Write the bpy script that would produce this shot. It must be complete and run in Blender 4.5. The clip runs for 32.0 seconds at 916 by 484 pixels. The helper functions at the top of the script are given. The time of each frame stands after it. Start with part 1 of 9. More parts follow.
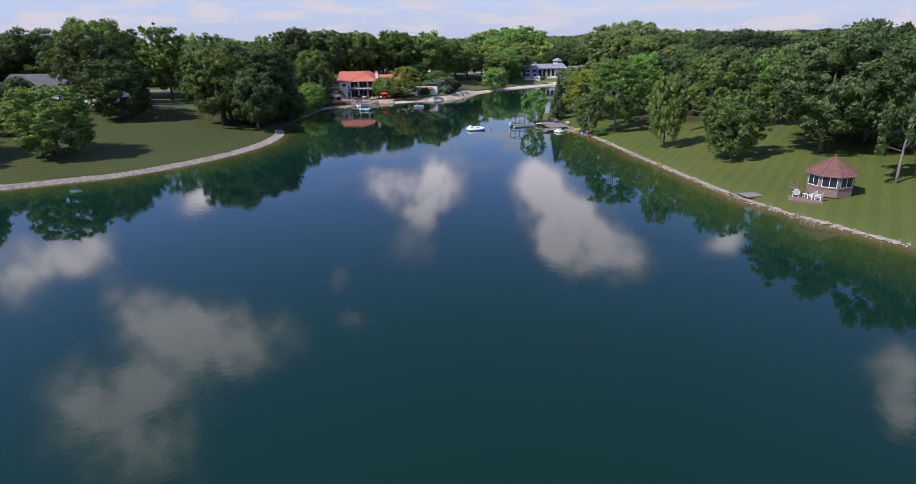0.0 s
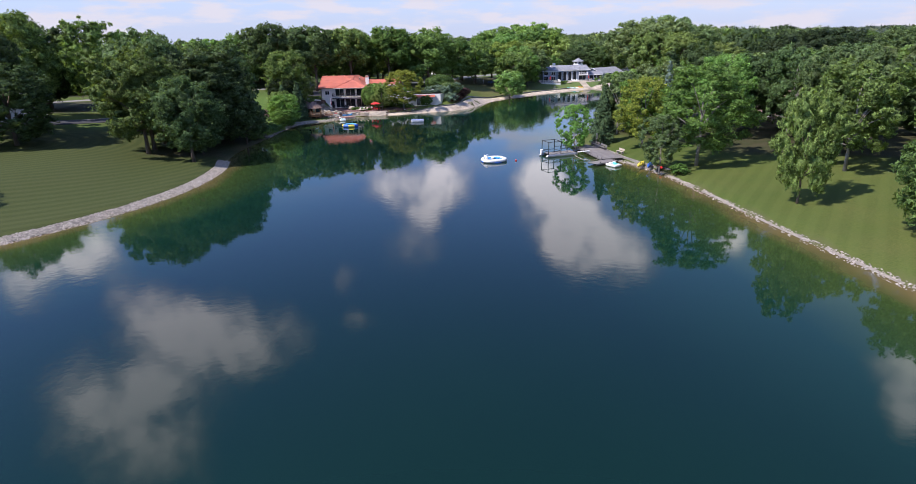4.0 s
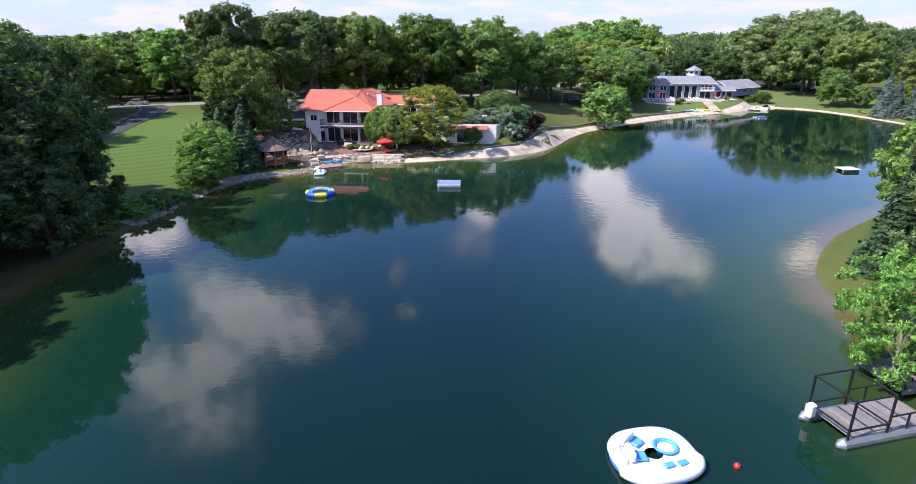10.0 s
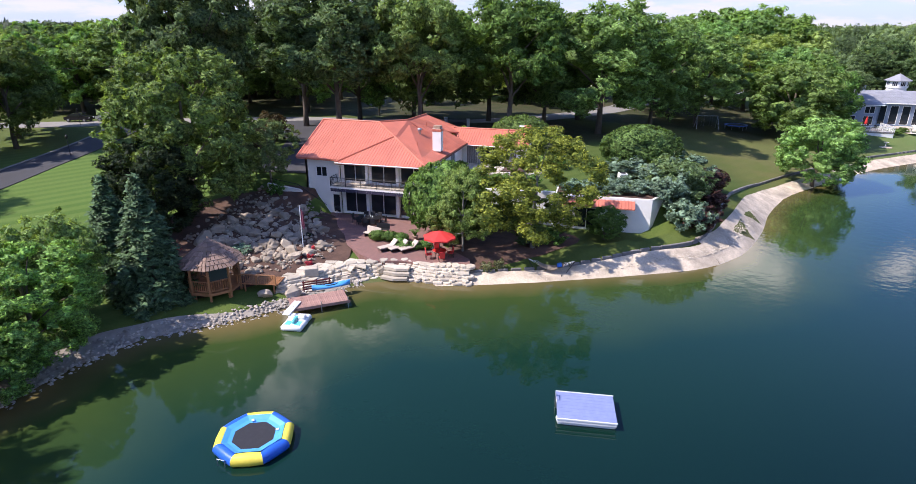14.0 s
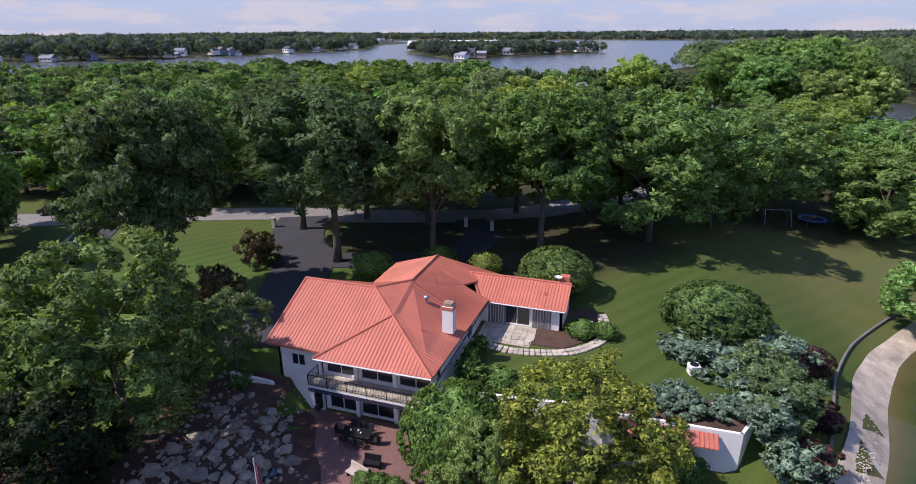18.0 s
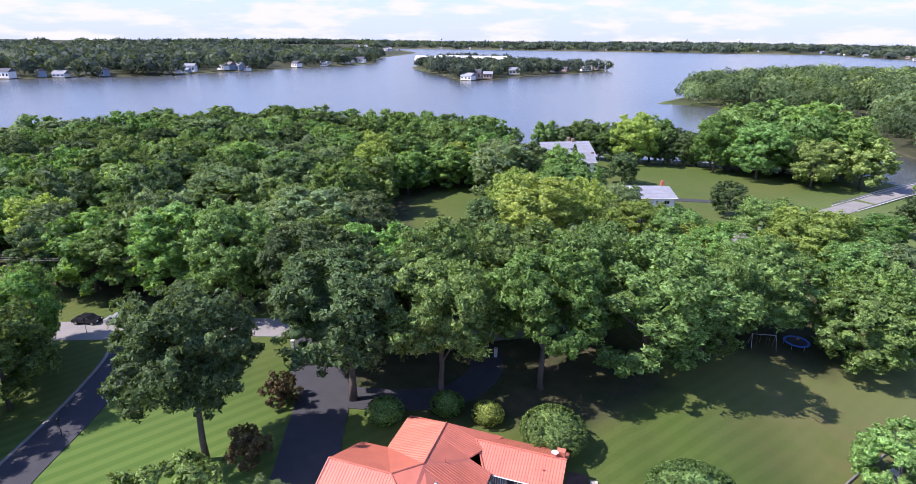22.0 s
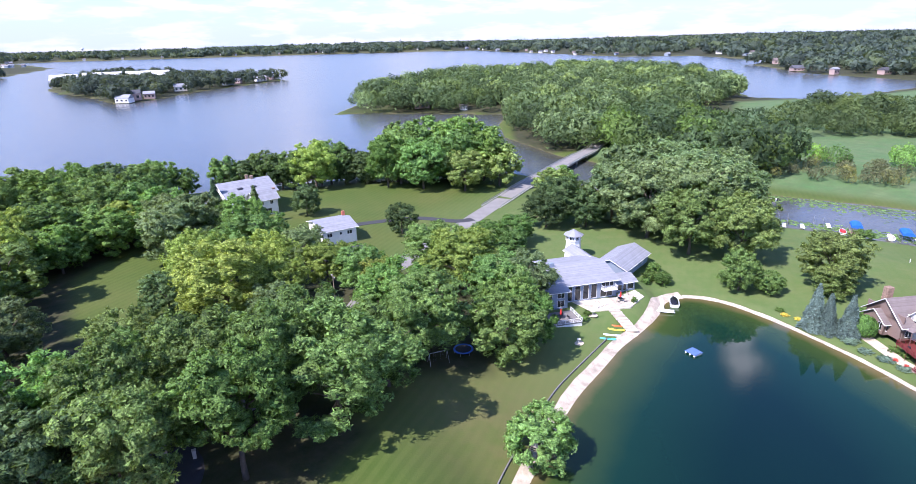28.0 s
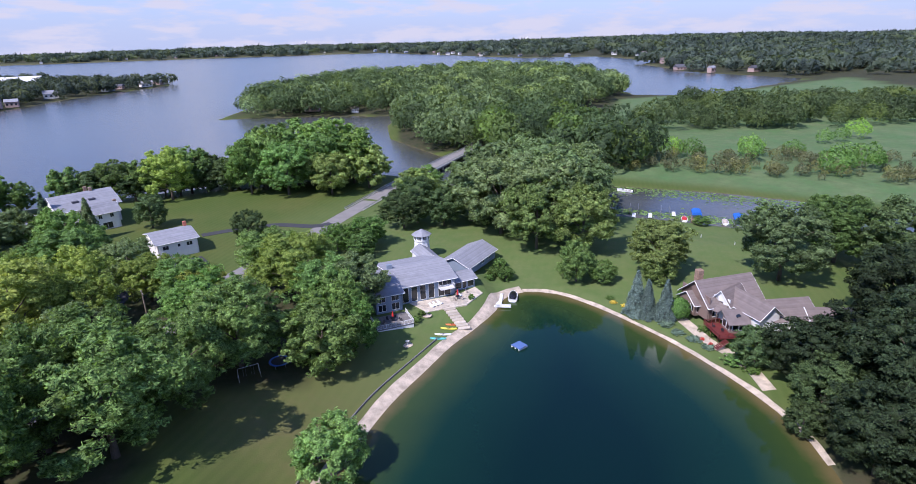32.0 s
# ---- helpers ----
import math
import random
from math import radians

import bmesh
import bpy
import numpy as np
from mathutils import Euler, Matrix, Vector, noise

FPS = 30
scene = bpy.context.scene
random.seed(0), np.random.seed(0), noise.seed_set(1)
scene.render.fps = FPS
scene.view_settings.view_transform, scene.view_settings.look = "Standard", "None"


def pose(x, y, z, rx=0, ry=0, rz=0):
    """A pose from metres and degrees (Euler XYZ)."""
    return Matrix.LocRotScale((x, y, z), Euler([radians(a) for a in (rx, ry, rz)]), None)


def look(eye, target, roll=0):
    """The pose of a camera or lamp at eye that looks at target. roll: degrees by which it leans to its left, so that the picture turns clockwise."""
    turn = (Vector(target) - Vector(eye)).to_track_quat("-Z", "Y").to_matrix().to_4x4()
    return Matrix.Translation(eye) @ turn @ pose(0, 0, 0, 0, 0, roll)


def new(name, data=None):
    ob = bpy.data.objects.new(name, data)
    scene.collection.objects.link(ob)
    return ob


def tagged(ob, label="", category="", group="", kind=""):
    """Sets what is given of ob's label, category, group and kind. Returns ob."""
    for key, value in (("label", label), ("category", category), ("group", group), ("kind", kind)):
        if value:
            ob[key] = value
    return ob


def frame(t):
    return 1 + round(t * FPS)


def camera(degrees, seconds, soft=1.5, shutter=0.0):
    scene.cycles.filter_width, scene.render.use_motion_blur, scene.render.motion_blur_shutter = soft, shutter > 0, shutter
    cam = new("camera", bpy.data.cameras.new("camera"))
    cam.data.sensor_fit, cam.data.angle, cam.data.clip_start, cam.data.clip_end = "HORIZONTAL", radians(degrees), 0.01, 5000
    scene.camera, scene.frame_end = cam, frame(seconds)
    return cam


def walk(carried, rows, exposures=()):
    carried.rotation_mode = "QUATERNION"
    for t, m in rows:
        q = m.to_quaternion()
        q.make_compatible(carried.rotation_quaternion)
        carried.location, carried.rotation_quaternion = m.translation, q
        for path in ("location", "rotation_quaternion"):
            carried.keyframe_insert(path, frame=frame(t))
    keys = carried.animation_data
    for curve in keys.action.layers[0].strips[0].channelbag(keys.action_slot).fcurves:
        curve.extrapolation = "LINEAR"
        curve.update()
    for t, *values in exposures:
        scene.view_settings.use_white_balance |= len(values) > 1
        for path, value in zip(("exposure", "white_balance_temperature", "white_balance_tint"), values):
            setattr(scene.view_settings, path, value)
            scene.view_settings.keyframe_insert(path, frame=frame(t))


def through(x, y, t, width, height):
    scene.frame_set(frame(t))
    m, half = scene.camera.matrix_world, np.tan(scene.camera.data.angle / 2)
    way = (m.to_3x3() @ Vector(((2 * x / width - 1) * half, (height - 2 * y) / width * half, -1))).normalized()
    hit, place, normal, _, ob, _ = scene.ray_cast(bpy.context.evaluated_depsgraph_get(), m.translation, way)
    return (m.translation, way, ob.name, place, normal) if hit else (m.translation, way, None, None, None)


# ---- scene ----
cam = camera(77.4, 32.0, soft=0.5)
PATH = [
    (0, (1.444, 0.492, 19.289), (1.379, 2.38, 18.632), -1.2),
    (0.5, (1.274, 4.762, 19.33), (1.206, 6.649, 18.671), -1.3),
    (1, (1.073, 9.172, 19.342), (1.002, 11.059, 18.682), -1.5),
    (1.5, (0.809, 13.841, 19.339), (0.737, 15.727, 18.678), -1.5),
    (2, (0.5, 18.786, 19.31), (0.428, 20.673, 18.651), -1.4),
    (2.5, (0.182, 23.926, 19.24), (0.109, 25.814, 18.582), -1.4),
    (3, (-0.152, 29.237, 19.132), (-0.227, 31.124, 18.476), -1.4),
    (3.5, (-0.532, 34.745, 19.036), (-0.609, 36.633, 18.379), -1.4),
    (5.5, (-2.0, 57.233, 18.69), (-2.086, 59.118, 18.027), -1.1),
    (6, (-2.327, 63.052, 18.548), (-2.409, 64.937, 17.886), -0.9),
    (6.5, (-2.569, 69.001, 18.457), (-2.643, 70.887, 17.797), -0.9),
    (7, (-2.807, 75.069, 18.457), (-2.873, 76.956, 17.797), -0.8),
    (7.5, (-2.996, 81.158, 18.56), (-3.055, 83.045, 17.898), -1.0),
    (8, (-3.177, 87.304, 18.692), (-3.228, 89.19, 18.029), -1.0),
    (8.5, (-3.392, 93.563, 18.767), (-3.527, 95.444, 18.104), -0.8),
    (9, (-3.634, 99.861, 18.764), (-3.887, 101.731, 18.101), -0.5),
    (9.5, (-3.979, 106.14, 18.795), (-4.249, 108.008, 18.134), -0.4),
    (10, (-4.595, 112.509, 18.852), (-4.864, 114.377, 18.19), -0.2),
    (10.5, (-5.561, 118.925, 18.902), (-5.933, 120.775, 18.239), 0.0),
    (11, (-6.706, 125.302, 18.91), (-7.177, 127.128, 18.242), 0.4),
    (11.5, (-8.029, 131.582, 18.874), (-8.507, 133.404, 18.203), 0.5),
    (12, (-9.526, 137.836, 18.887), (-10.007, 139.658, 18.215), 0.6),
    (12.5, (-11.22, 144.049, 18.939), (-11.702, 145.87, 18.266), 0.7),
    (13, (-13.05, 150.12, 19.06), (-13.532, 151.938, 18.38), 0.8),
    (13.5, (-14.79, 155.857, 19.378), (-15.277, 157.67, 18.69), 0.7),
    (15.5, (-21.711, 177.307, 21.250), (-22.225, 179.110, 20.553), -0.6),
    (16, (-22.308, 179.894, 22.466), (-22.841, 181.701, 21.794), -0.2),
    (16.5, (-22.014, 180.839, 24.189), (-22.567, 182.640, 23.519), -0.4),
    (17, (-21.445, 180.626, 26.156), (-22.015, 182.418, 25.476), -0.3),
    (17.5, (-21.253, 180.836, 28.322), (-21.834, 182.622, 27.637), -0.3),
    (18, (-21.173, 180.741, 30.629), (-21.76, 182.528, 29.946), -0.2),
    (18.5, (-21.145, 180.746, 33.028), (-21.738, 182.533, 32.353), -0.2),
    (19, (-21.219, 180.847, 35.461), (-21.815, 182.634, 34.79), -0.1),
    (19.5, (-21.324, 181.008, 37.957), (-21.923, 182.794, 37.285), 0.1),
    (20, (-21.423, 181.143, 40.444), (-22.021, 182.928, 39.768), 0.1),
    (20.5, (-21.517, 181.21, 42.913), (-22.116, 182.994, 42.236), 0.3),
    (21, (-21.579, 181.174, 45.303), (-22.18, 182.959, 44.631), 0.5),
    (21.5, (-21.689, 181.074, 47.629), (-22.289, 182.86, 46.96), 0.6),
    (22, (-21.855, 180.894, 49.904), (-22.455, 182.682, 49.237), 0.6),
    (22.5, (-22.072, 180.686, 52.211), (-22.672, 182.473, 51.544), 0.7),
    (23, (-22.251, 180.631, 54.503), (-22.849, 182.419, 53.837), 0.7),
    (23.5, (-22.286, 180.618, 56.677), (-22.885, 182.407, 56.012), 0.9),
    (24, (-22.094, 180.657, 58.485), (-22.695, 182.446, 57.822), 0.9),
    (24.5, (-21.664, 180.639, 59.651), (-22.269, 182.427, 58.99), 0.9),
    (26.5, (-18.697, 180.206, 61.424), (-19.285, 181.998, 60.758), 0.1),
    (27, (-17.654, 180.075, 61.598), (-17.859, 181.949, 60.927), -0.4),
    (27.5, (-16.437, 179.991, 61.63), (-16.198, 181.86, 60.959), -1.1),
    (28, (-15.062, 180.064, 61.584), (-14.701, 181.914, 60.913), -1.4),
    (28.5, (-13.324, 180.058, 61.501), (-12.939, 181.903, 60.83), -1.4),
    (29, (-11.196, 179.964, 61.365), (-10.798, 181.806, 60.694), -1.4),
    (29.5, (-8.716, 179.775, 61.186), (-8.303, 181.613, 60.515), -1.4),
    (30, (-6.018, 179.539, 60.964), (-5.47, 181.341, 60.292), -1.7),
    (30.5, (-3.196, 179.196, 60.729), (-2.614, 180.988, 60.058), -1.9),
    (31, (-0.305, 178.706, 60.47), (0.294, 180.492, 59.799), -1.8),
    (31.5, (2.644, 178.113, 60.192), (3.256, 179.895, 59.521), -1.8),
    (32, (5.644, 177.452, 59.885), (6.266, 179.231, 59.215), -1.6),
]
EXPOSE = [(t, ev, 6500 - 520 * min(1, max(0, (t - 16) / 12)), 19 + 5 * min(1, max(0, (t - 14) / 6))) for t, ev in ((0.0, 0.1), (3.0, 0.2), (6.0, 0.6), (8.0, 0.6), (13.0, 0.7), (16.0, 0.27), (18.0, 0.02), (19.0, 0.06), (21.0, 0.45), (24.0, 1.04), (26.5, 1.05), (28.0, 0.88), (30.0, 0.44), (32.0, 0.22))]
walk(cam, [(t, look(eye, target, roll)) for t, eye, target, roll in PATH], exposures=EXPOSE)

# ---- sky, sun ----
SUN_FROM = Vector((-0.90, -0.48, 1.18)).normalized()
world = bpy.data.worlds.new("world")
scene.world = world
world.use_nodes = True
wn, wl = world.node_tree.nodes, world.node_tree.links
wn.clear()
sky = wn.new("ShaderNodeTexSky")
sky.sky_type, sky.sun_disc = "NISHITA", False
sky.sun_elevation = math.asin(SUN_FROM.z)
sky.sun_rotation = math.atan2(SUN_FROM.x, SUN_FROM.y)
sky.air_density, sky.dust_density, sky.ozone_density = 1.0, 0.4, 3.5
tc = wn.new("ShaderNodeTexCoord")


def wmath(op, a, b=None, c=None):
    n = wn.new("ShaderNodeMath")
    n.operation = op
    for i, v in enumerate((a, b, c)):
        if v is None:
            continue
        if isinstance(v, (int, float)):
            n.inputs[i].default_value = v
        else:
            wl.new(v, n.inputs[i])
    return n.outputs[0]


# low cumulus towards the horizon
sep = wn.new("ShaderNodeSeparateXYZ")
wl.new(tc.outputs["Generated"], sep.inputs[0])
comb = wn.new("ShaderNodeCombineXYZ")
wl.new(wmath("MULTIPLY", sep.outputs[0], 5.5), comb.inputs[0])
wl.new(wmath("MULTIPLY", sep.outputs[1], 5.5), comb.inputs[1])
wl.new(wmath("MULTIPLY_ADD", sep.outputs[2], 26.0, 3.7), comb.inputs[2])
cn = wn.new("ShaderNodeTexNoise")
cn.inputs["Scale"].default_value, cn.inputs["Detail"].default_value, cn.inputs["Roughness"].default_value = 1.9, 6.0, 0.55
wl.new(comb.outputs[0], cn.inputs["Vector"])
# single clouds before the camera: azimuth and elevation in degrees, size, density
CLOUDS_AHEAD = [
    (-3.0, 13.0, 0.042, 1.00), (-9.0, 13.6, 0.036, 0.95), (-6.0, 14.9, 0.046, 0.80), (-6.8, 19.0, 0.048, 0.50), (5.5, 13.3, 0.042, 1.00), (7.6, 16.1, 0.054, 1.00),
    (10.2, 19.5, 0.050, 1.00), (15.1, 20.3, 0.046, 0.95), (13.0, 17.1, 0.038, 0.60), (24.0, 17.8, 0.030, 0.90), (-27.5, 12.9, 0.032, 1.00), (-36.2, 16.1, 0.041, 0.95),
    (-41.4, 16.7, 0.050, 0.95), (-33.1, 22.3, 0.047, 0.90), (-28.6, 24.6, 0.052, 0.85), (-23.1, 26.8, 0.057, 0.85), (-30.6, 28.9, 0.072, 0.50), (-39.0, 28.0, 0.067, 0.75),
    (-36.3, 32.9, 0.087, 0.75), (-14.0, 21.5, 0.026, 0.60), (-13.8, 26.2, 0.024, 0.75), (38.5, 25.5, 0.035, 0.90), (41.0, 29.0, 0.036, 0.80), (48.0, 20.0, 0.090, 0.85),
]
# clouds out of view, added for white fill light in the shade
CLOUDS_AROUND = [(-153, 42, 0.16, 0.9), (142, 47, 0.15, 0.9), (-116, 37, 0.12, 0.9), (105, 33, 0.16, 0.9), (173, 25, 0.18, 0.9), (-82, 40, 0.12, 0.9), (62, 48, 0.13, 0.8)]
warp = wn.new("ShaderNodeTexNoise")
warp.inputs["Scale"].default_value, warp.inputs["Detail"].default_value = 8.0, 5.0
wl.new(tc.outputs["Generated"], warp.inputs["Vector"])
shift = wn.new("ShaderNodeVectorMath")
shift.operation = "MULTIPLY_ADD"
wl.new(warp.outputs["Color"], shift.inputs[0])
shift.inputs[1].default_value = (0.09, 0.09, 0.09)
centre = wn.new("ShaderNodeVectorMath")
centre.operation = "SUBTRACT"
wl.new(tc.outputs["Generated"], centre.inputs[0])
centre.inputs[1].default_value = (0.045, 0.045, 0.045)
wl.new(centre.outputs[0], shift.inputs[2])
total = None
for az, el, cs, dense in CLOUDS_AHEAD + CLOUDS_AROUND:
    az, el = radians(az), radians(el)
    d = wn.new("ShaderNodeVectorMath")
    d.operation = "DISTANCE"
    wl.new(shift.outputs[0], d.inputs[0])
    d.inputs[1].default_value = (math.sin(az) * math.cos(el), math.cos(az) * math.cos(el), math.sin(el))
    v = wmath("MULTIPLY", wmath("MAXIMUM", wmath("SUBTRACT", 1.0, wmath("DIVIDE", d.outputs["Value"], cs * 1.6)), 0.0), dense)
    total = v if total is None else wmath("ADD", total, v)
wisp = wn.new("ShaderNodeTexNoise")
wisp.inputs["Scale"].default_value, wisp.inputs["Detail"].default_value, wisp.inputs["Roughness"].default_value = 13.0, 5.0, 0.55
wl.new(tc.outputs["Generated"], wisp.inputs["Vector"])
body = wmath("MINIMUM", total, 0.9)
puff = wmath("MULTIPLY", body, wmath("ADD", wmath("MULTIPLY", wmath("SUBTRACT", wisp.outputs["Fac"], 0.5), 2.6), 1.05))
ramp = wn.new("ShaderNodeMapRange")
ramp.interpolation_type = "SMOOTHSTEP"
ramp.inputs["From Min"].default_value, ramp.inputs["From Max"].default_value = 0.06, 0.95
wl.new(puff, ramp.inputs["Value"])
puffs = ramp.outputs[0]
deck = wn.new("ShaderNodeMapRange")
deck.interpolation_type = "SMOOTHSTEP"
deck.inputs["From Min"].default_value, deck.inputs["From Max"].default_value = 0.43, 0.62
wl.new(cn.outputs["Fac"], deck.inputs["Value"])
low = wn.new("ShaderNodeMapRange")
low.interpolation_type = "SMOOTHSTEP"
low.inputs["From Min"].default_value, low.inputs["From Max"].default_value = 0.26, 0.10
wl.new(sep.outputs[2], low.inputs["Value"])
cover = wmath("MINIMUM", wmath("ADD", puffs, wmath("MULTIPLY", deck.outputs[0], wmath("MULTIPLY", low.outputs[0], 0.9))), 1.0)
mixc = wn.new("ShaderNodeMix")
mixc.data_type = "RGBA"
wl.new(cover, mixc.inputs["Factor"])
blue = wn.new("ShaderNodeMix")
blue.data_type, blue.blend_type = "RGBA", "MULTIPLY"
blue.inputs["Factor"].default_value = 1.0
wl.new(sky.outputs[0], blue.inputs["A"])
blue.inputs["B"].default_value = (0.74, 0.88, 1.18, 1)
haze = wn.new("ShaderNodeMix")
haze.data_type = "RGBA"
hz = wn.new("ShaderNodeMapRange")
hz.interpolation_type = "SMOOTHSTEP"
hz.inputs["From Min"].default_value, hz.inputs["From Max"].default_value = 0.20, 0.0
hz.inputs["To Max"].default_value = 0.9
wl.new(sep.outputs[2], hz.inputs["Value"])
wl.new(hz.outputs[0], haze.inputs["Factor"])
wl.new(blue.outputs["Result"], haze.inputs["A"])
haze.inputs["B"].default_value = (2.9, 3.4, 4.5, 1)
wl.new(haze.outputs["Result"], mixc.inputs["A"])
lit = wn.new("ShaderNodeMix")
lit.data_type = "RGBA"
wl.new(puffs, lit.inputs["Factor"])
lit.inputs["A"].default_value, lit.inputs["B"].default_value = (4.0, 4.05, 4.45, 1), (10.0, 10.0, 10.6, 1)
wl.new(lit.outputs["Result"], mixc.inputs["B"])
bg = wn.new("ShaderNodeBackground")
bg.inputs["Strength"].default_value = 0.15
wl.new(mixc.outputs["Result"], bg.inputs["Color"])
wo = wn.new("ShaderNodeOutputWorld")
wl.new(bg.outputs[0], wo.inputs["Surface"])

sun = new("sun", bpy.data.lights.new("sun", "SUN"))
sun.data.energy, sun.data.angle, sun.data.color = 4.7, radians(0.6), (1.0, 0.955, 0.88)
sun.matrix_world = look(SUN_FROM * 400, (0, 0, 0))

# ---- materials ----
def shader(name):
    m = bpy.data.materials.new(name)
    m.use_nodes = True
    nt = m.node_tree
    nt.nodes.clear()
    out = nt.nodes.new("ShaderNodeOutputMaterial")
    b = nt.nodes.new("ShaderNodeBsdfPrincipled")
    nt.links.new(b.outputs[0], out.inputs["Surface"])
    return m, nt, b, out


def node(nt, kind, **props):
    n = nt.nodes.new(kind)
    for k, v in props.items():
        if k in n.inputs:
            n.inputs[k].default_value = v
    return n


def tex(nt, scale, detail=4.0, rough=0.55, coord="Object", stretch=None):
    t = nt.nodes.new("ShaderNodeTexCoord")
    n = node(nt, "ShaderNodeTexNoise", Scale=scale, Detail=detail, Roughness=rough)
    src = t.outputs[coord]
    if stretch:
        mp = nt.nodes.new("ShaderNodeMapping")
        mp.inputs["Scale"].default_value = stretch
        nt.links.new(src, mp.inputs["Vector"])
        src = mp.outputs[0]
    nt.links.new(src, n.inputs["Vector"])
    return n.outputs["Fac"]


def mix(nt, fac, a, b, blend="MIX"):
    m = nt.nodes.new("ShaderNodeMix")
    m.data_type, m.blend_type = "RGBA", blend
    for key, v in (("Factor", fac), ("A", a), ("B", b)):
        if isinstance(v, (int, float)):
            m.inputs[key].default_value = v
        elif isinstance(v, tuple):
            m.inputs[key].default_value = (*v[:3], 1)
        else:
            nt.links.new(v, m.inputs[key])
    return m.outputs["Result"]


def span(nt, value, a, b, lo=0.0, hi=1.0):
    m = nt.nodes.new("ShaderNodeMapRange")
    m.inputs["From Min"].default_value, m.inputs["From Max"].default_value = a, b
    m.inputs["To Min"].default_value, m.inputs["To Max"].default_value = lo, hi
    nt.links.new(value, m.inputs["Value"])
    return m.outputs[0]


def bump(nt, b, height, strength=0.3, distance=0.02):
    n = node(nt, "ShaderNodeBump", Strength=strength, Distance=distance)
    nt.links.new(height, n.inputs["Height"])
    nt.links.new(n.outputs[0], b.inputs["Normal"])


def plain(name, col, rough=0.6, metal=0.0, vary=0.18, scale=3.0, fine=25.0, relief=0.15, stretch=None, per_piece=0.0, coord="Object"):
    """A painted, woven or mineral surface: a base colour with broad stains, fine grain and slight relief."""
    m, nt, b, _ = shader(name)
    broad, grain = tex(nt, scale, 5, 0.6, coord, stretch), tex(nt, fine, 3, 0.6, coord, stretch)
    dark = tuple(c * (1 - vary) for c in col)
    lite = tuple(min(1.0, c * (1 + vary)) for c in col)
    c = mix(nt, span(nt, broad, 0.3, 0.7), dark, lite)
    c = mix(nt, span(nt, grain, 0.35, 0.65, 0, 0.35), c, tuple(v * (1 - vary * 1.4) for v in col))
    if per_piece:
        oi = nt.nodes.new("ShaderNodeObjectInfo")
        gm = nt.nodes.new("ShaderNodeNewGeometry")
        r = nt.nodes.new("ShaderNodeMath")
        r.operation = "FRACT"
        add = nt.nodes.new("ShaderNodeMath")
        nt.links.new(oi.outputs["Random"], add.inputs[0])
        nt.links.new(gm.outputs["Random Per Island"], add.inputs[1])
        nt.links.new(add.outputs[0], r.inputs[0])
        hs = node(nt, "ShaderNodeHueSaturation")
        nt.links.new(span(nt, r.outputs[0], 0, 1, 1 - per_piece, 1 + per_piece), hs.inputs["Value"])
        nt.links.new(c, hs.inputs["Color"])
        c = hs.outputs[0]
    nt.links.new(c, b.inputs["Base Color"])
    b.inputs["Roughness"].default_value, b.inputs["Metallic"].default_value = rough, metal
    if relief:
        bump(nt, b, grain, relief, 0.02)
    return m


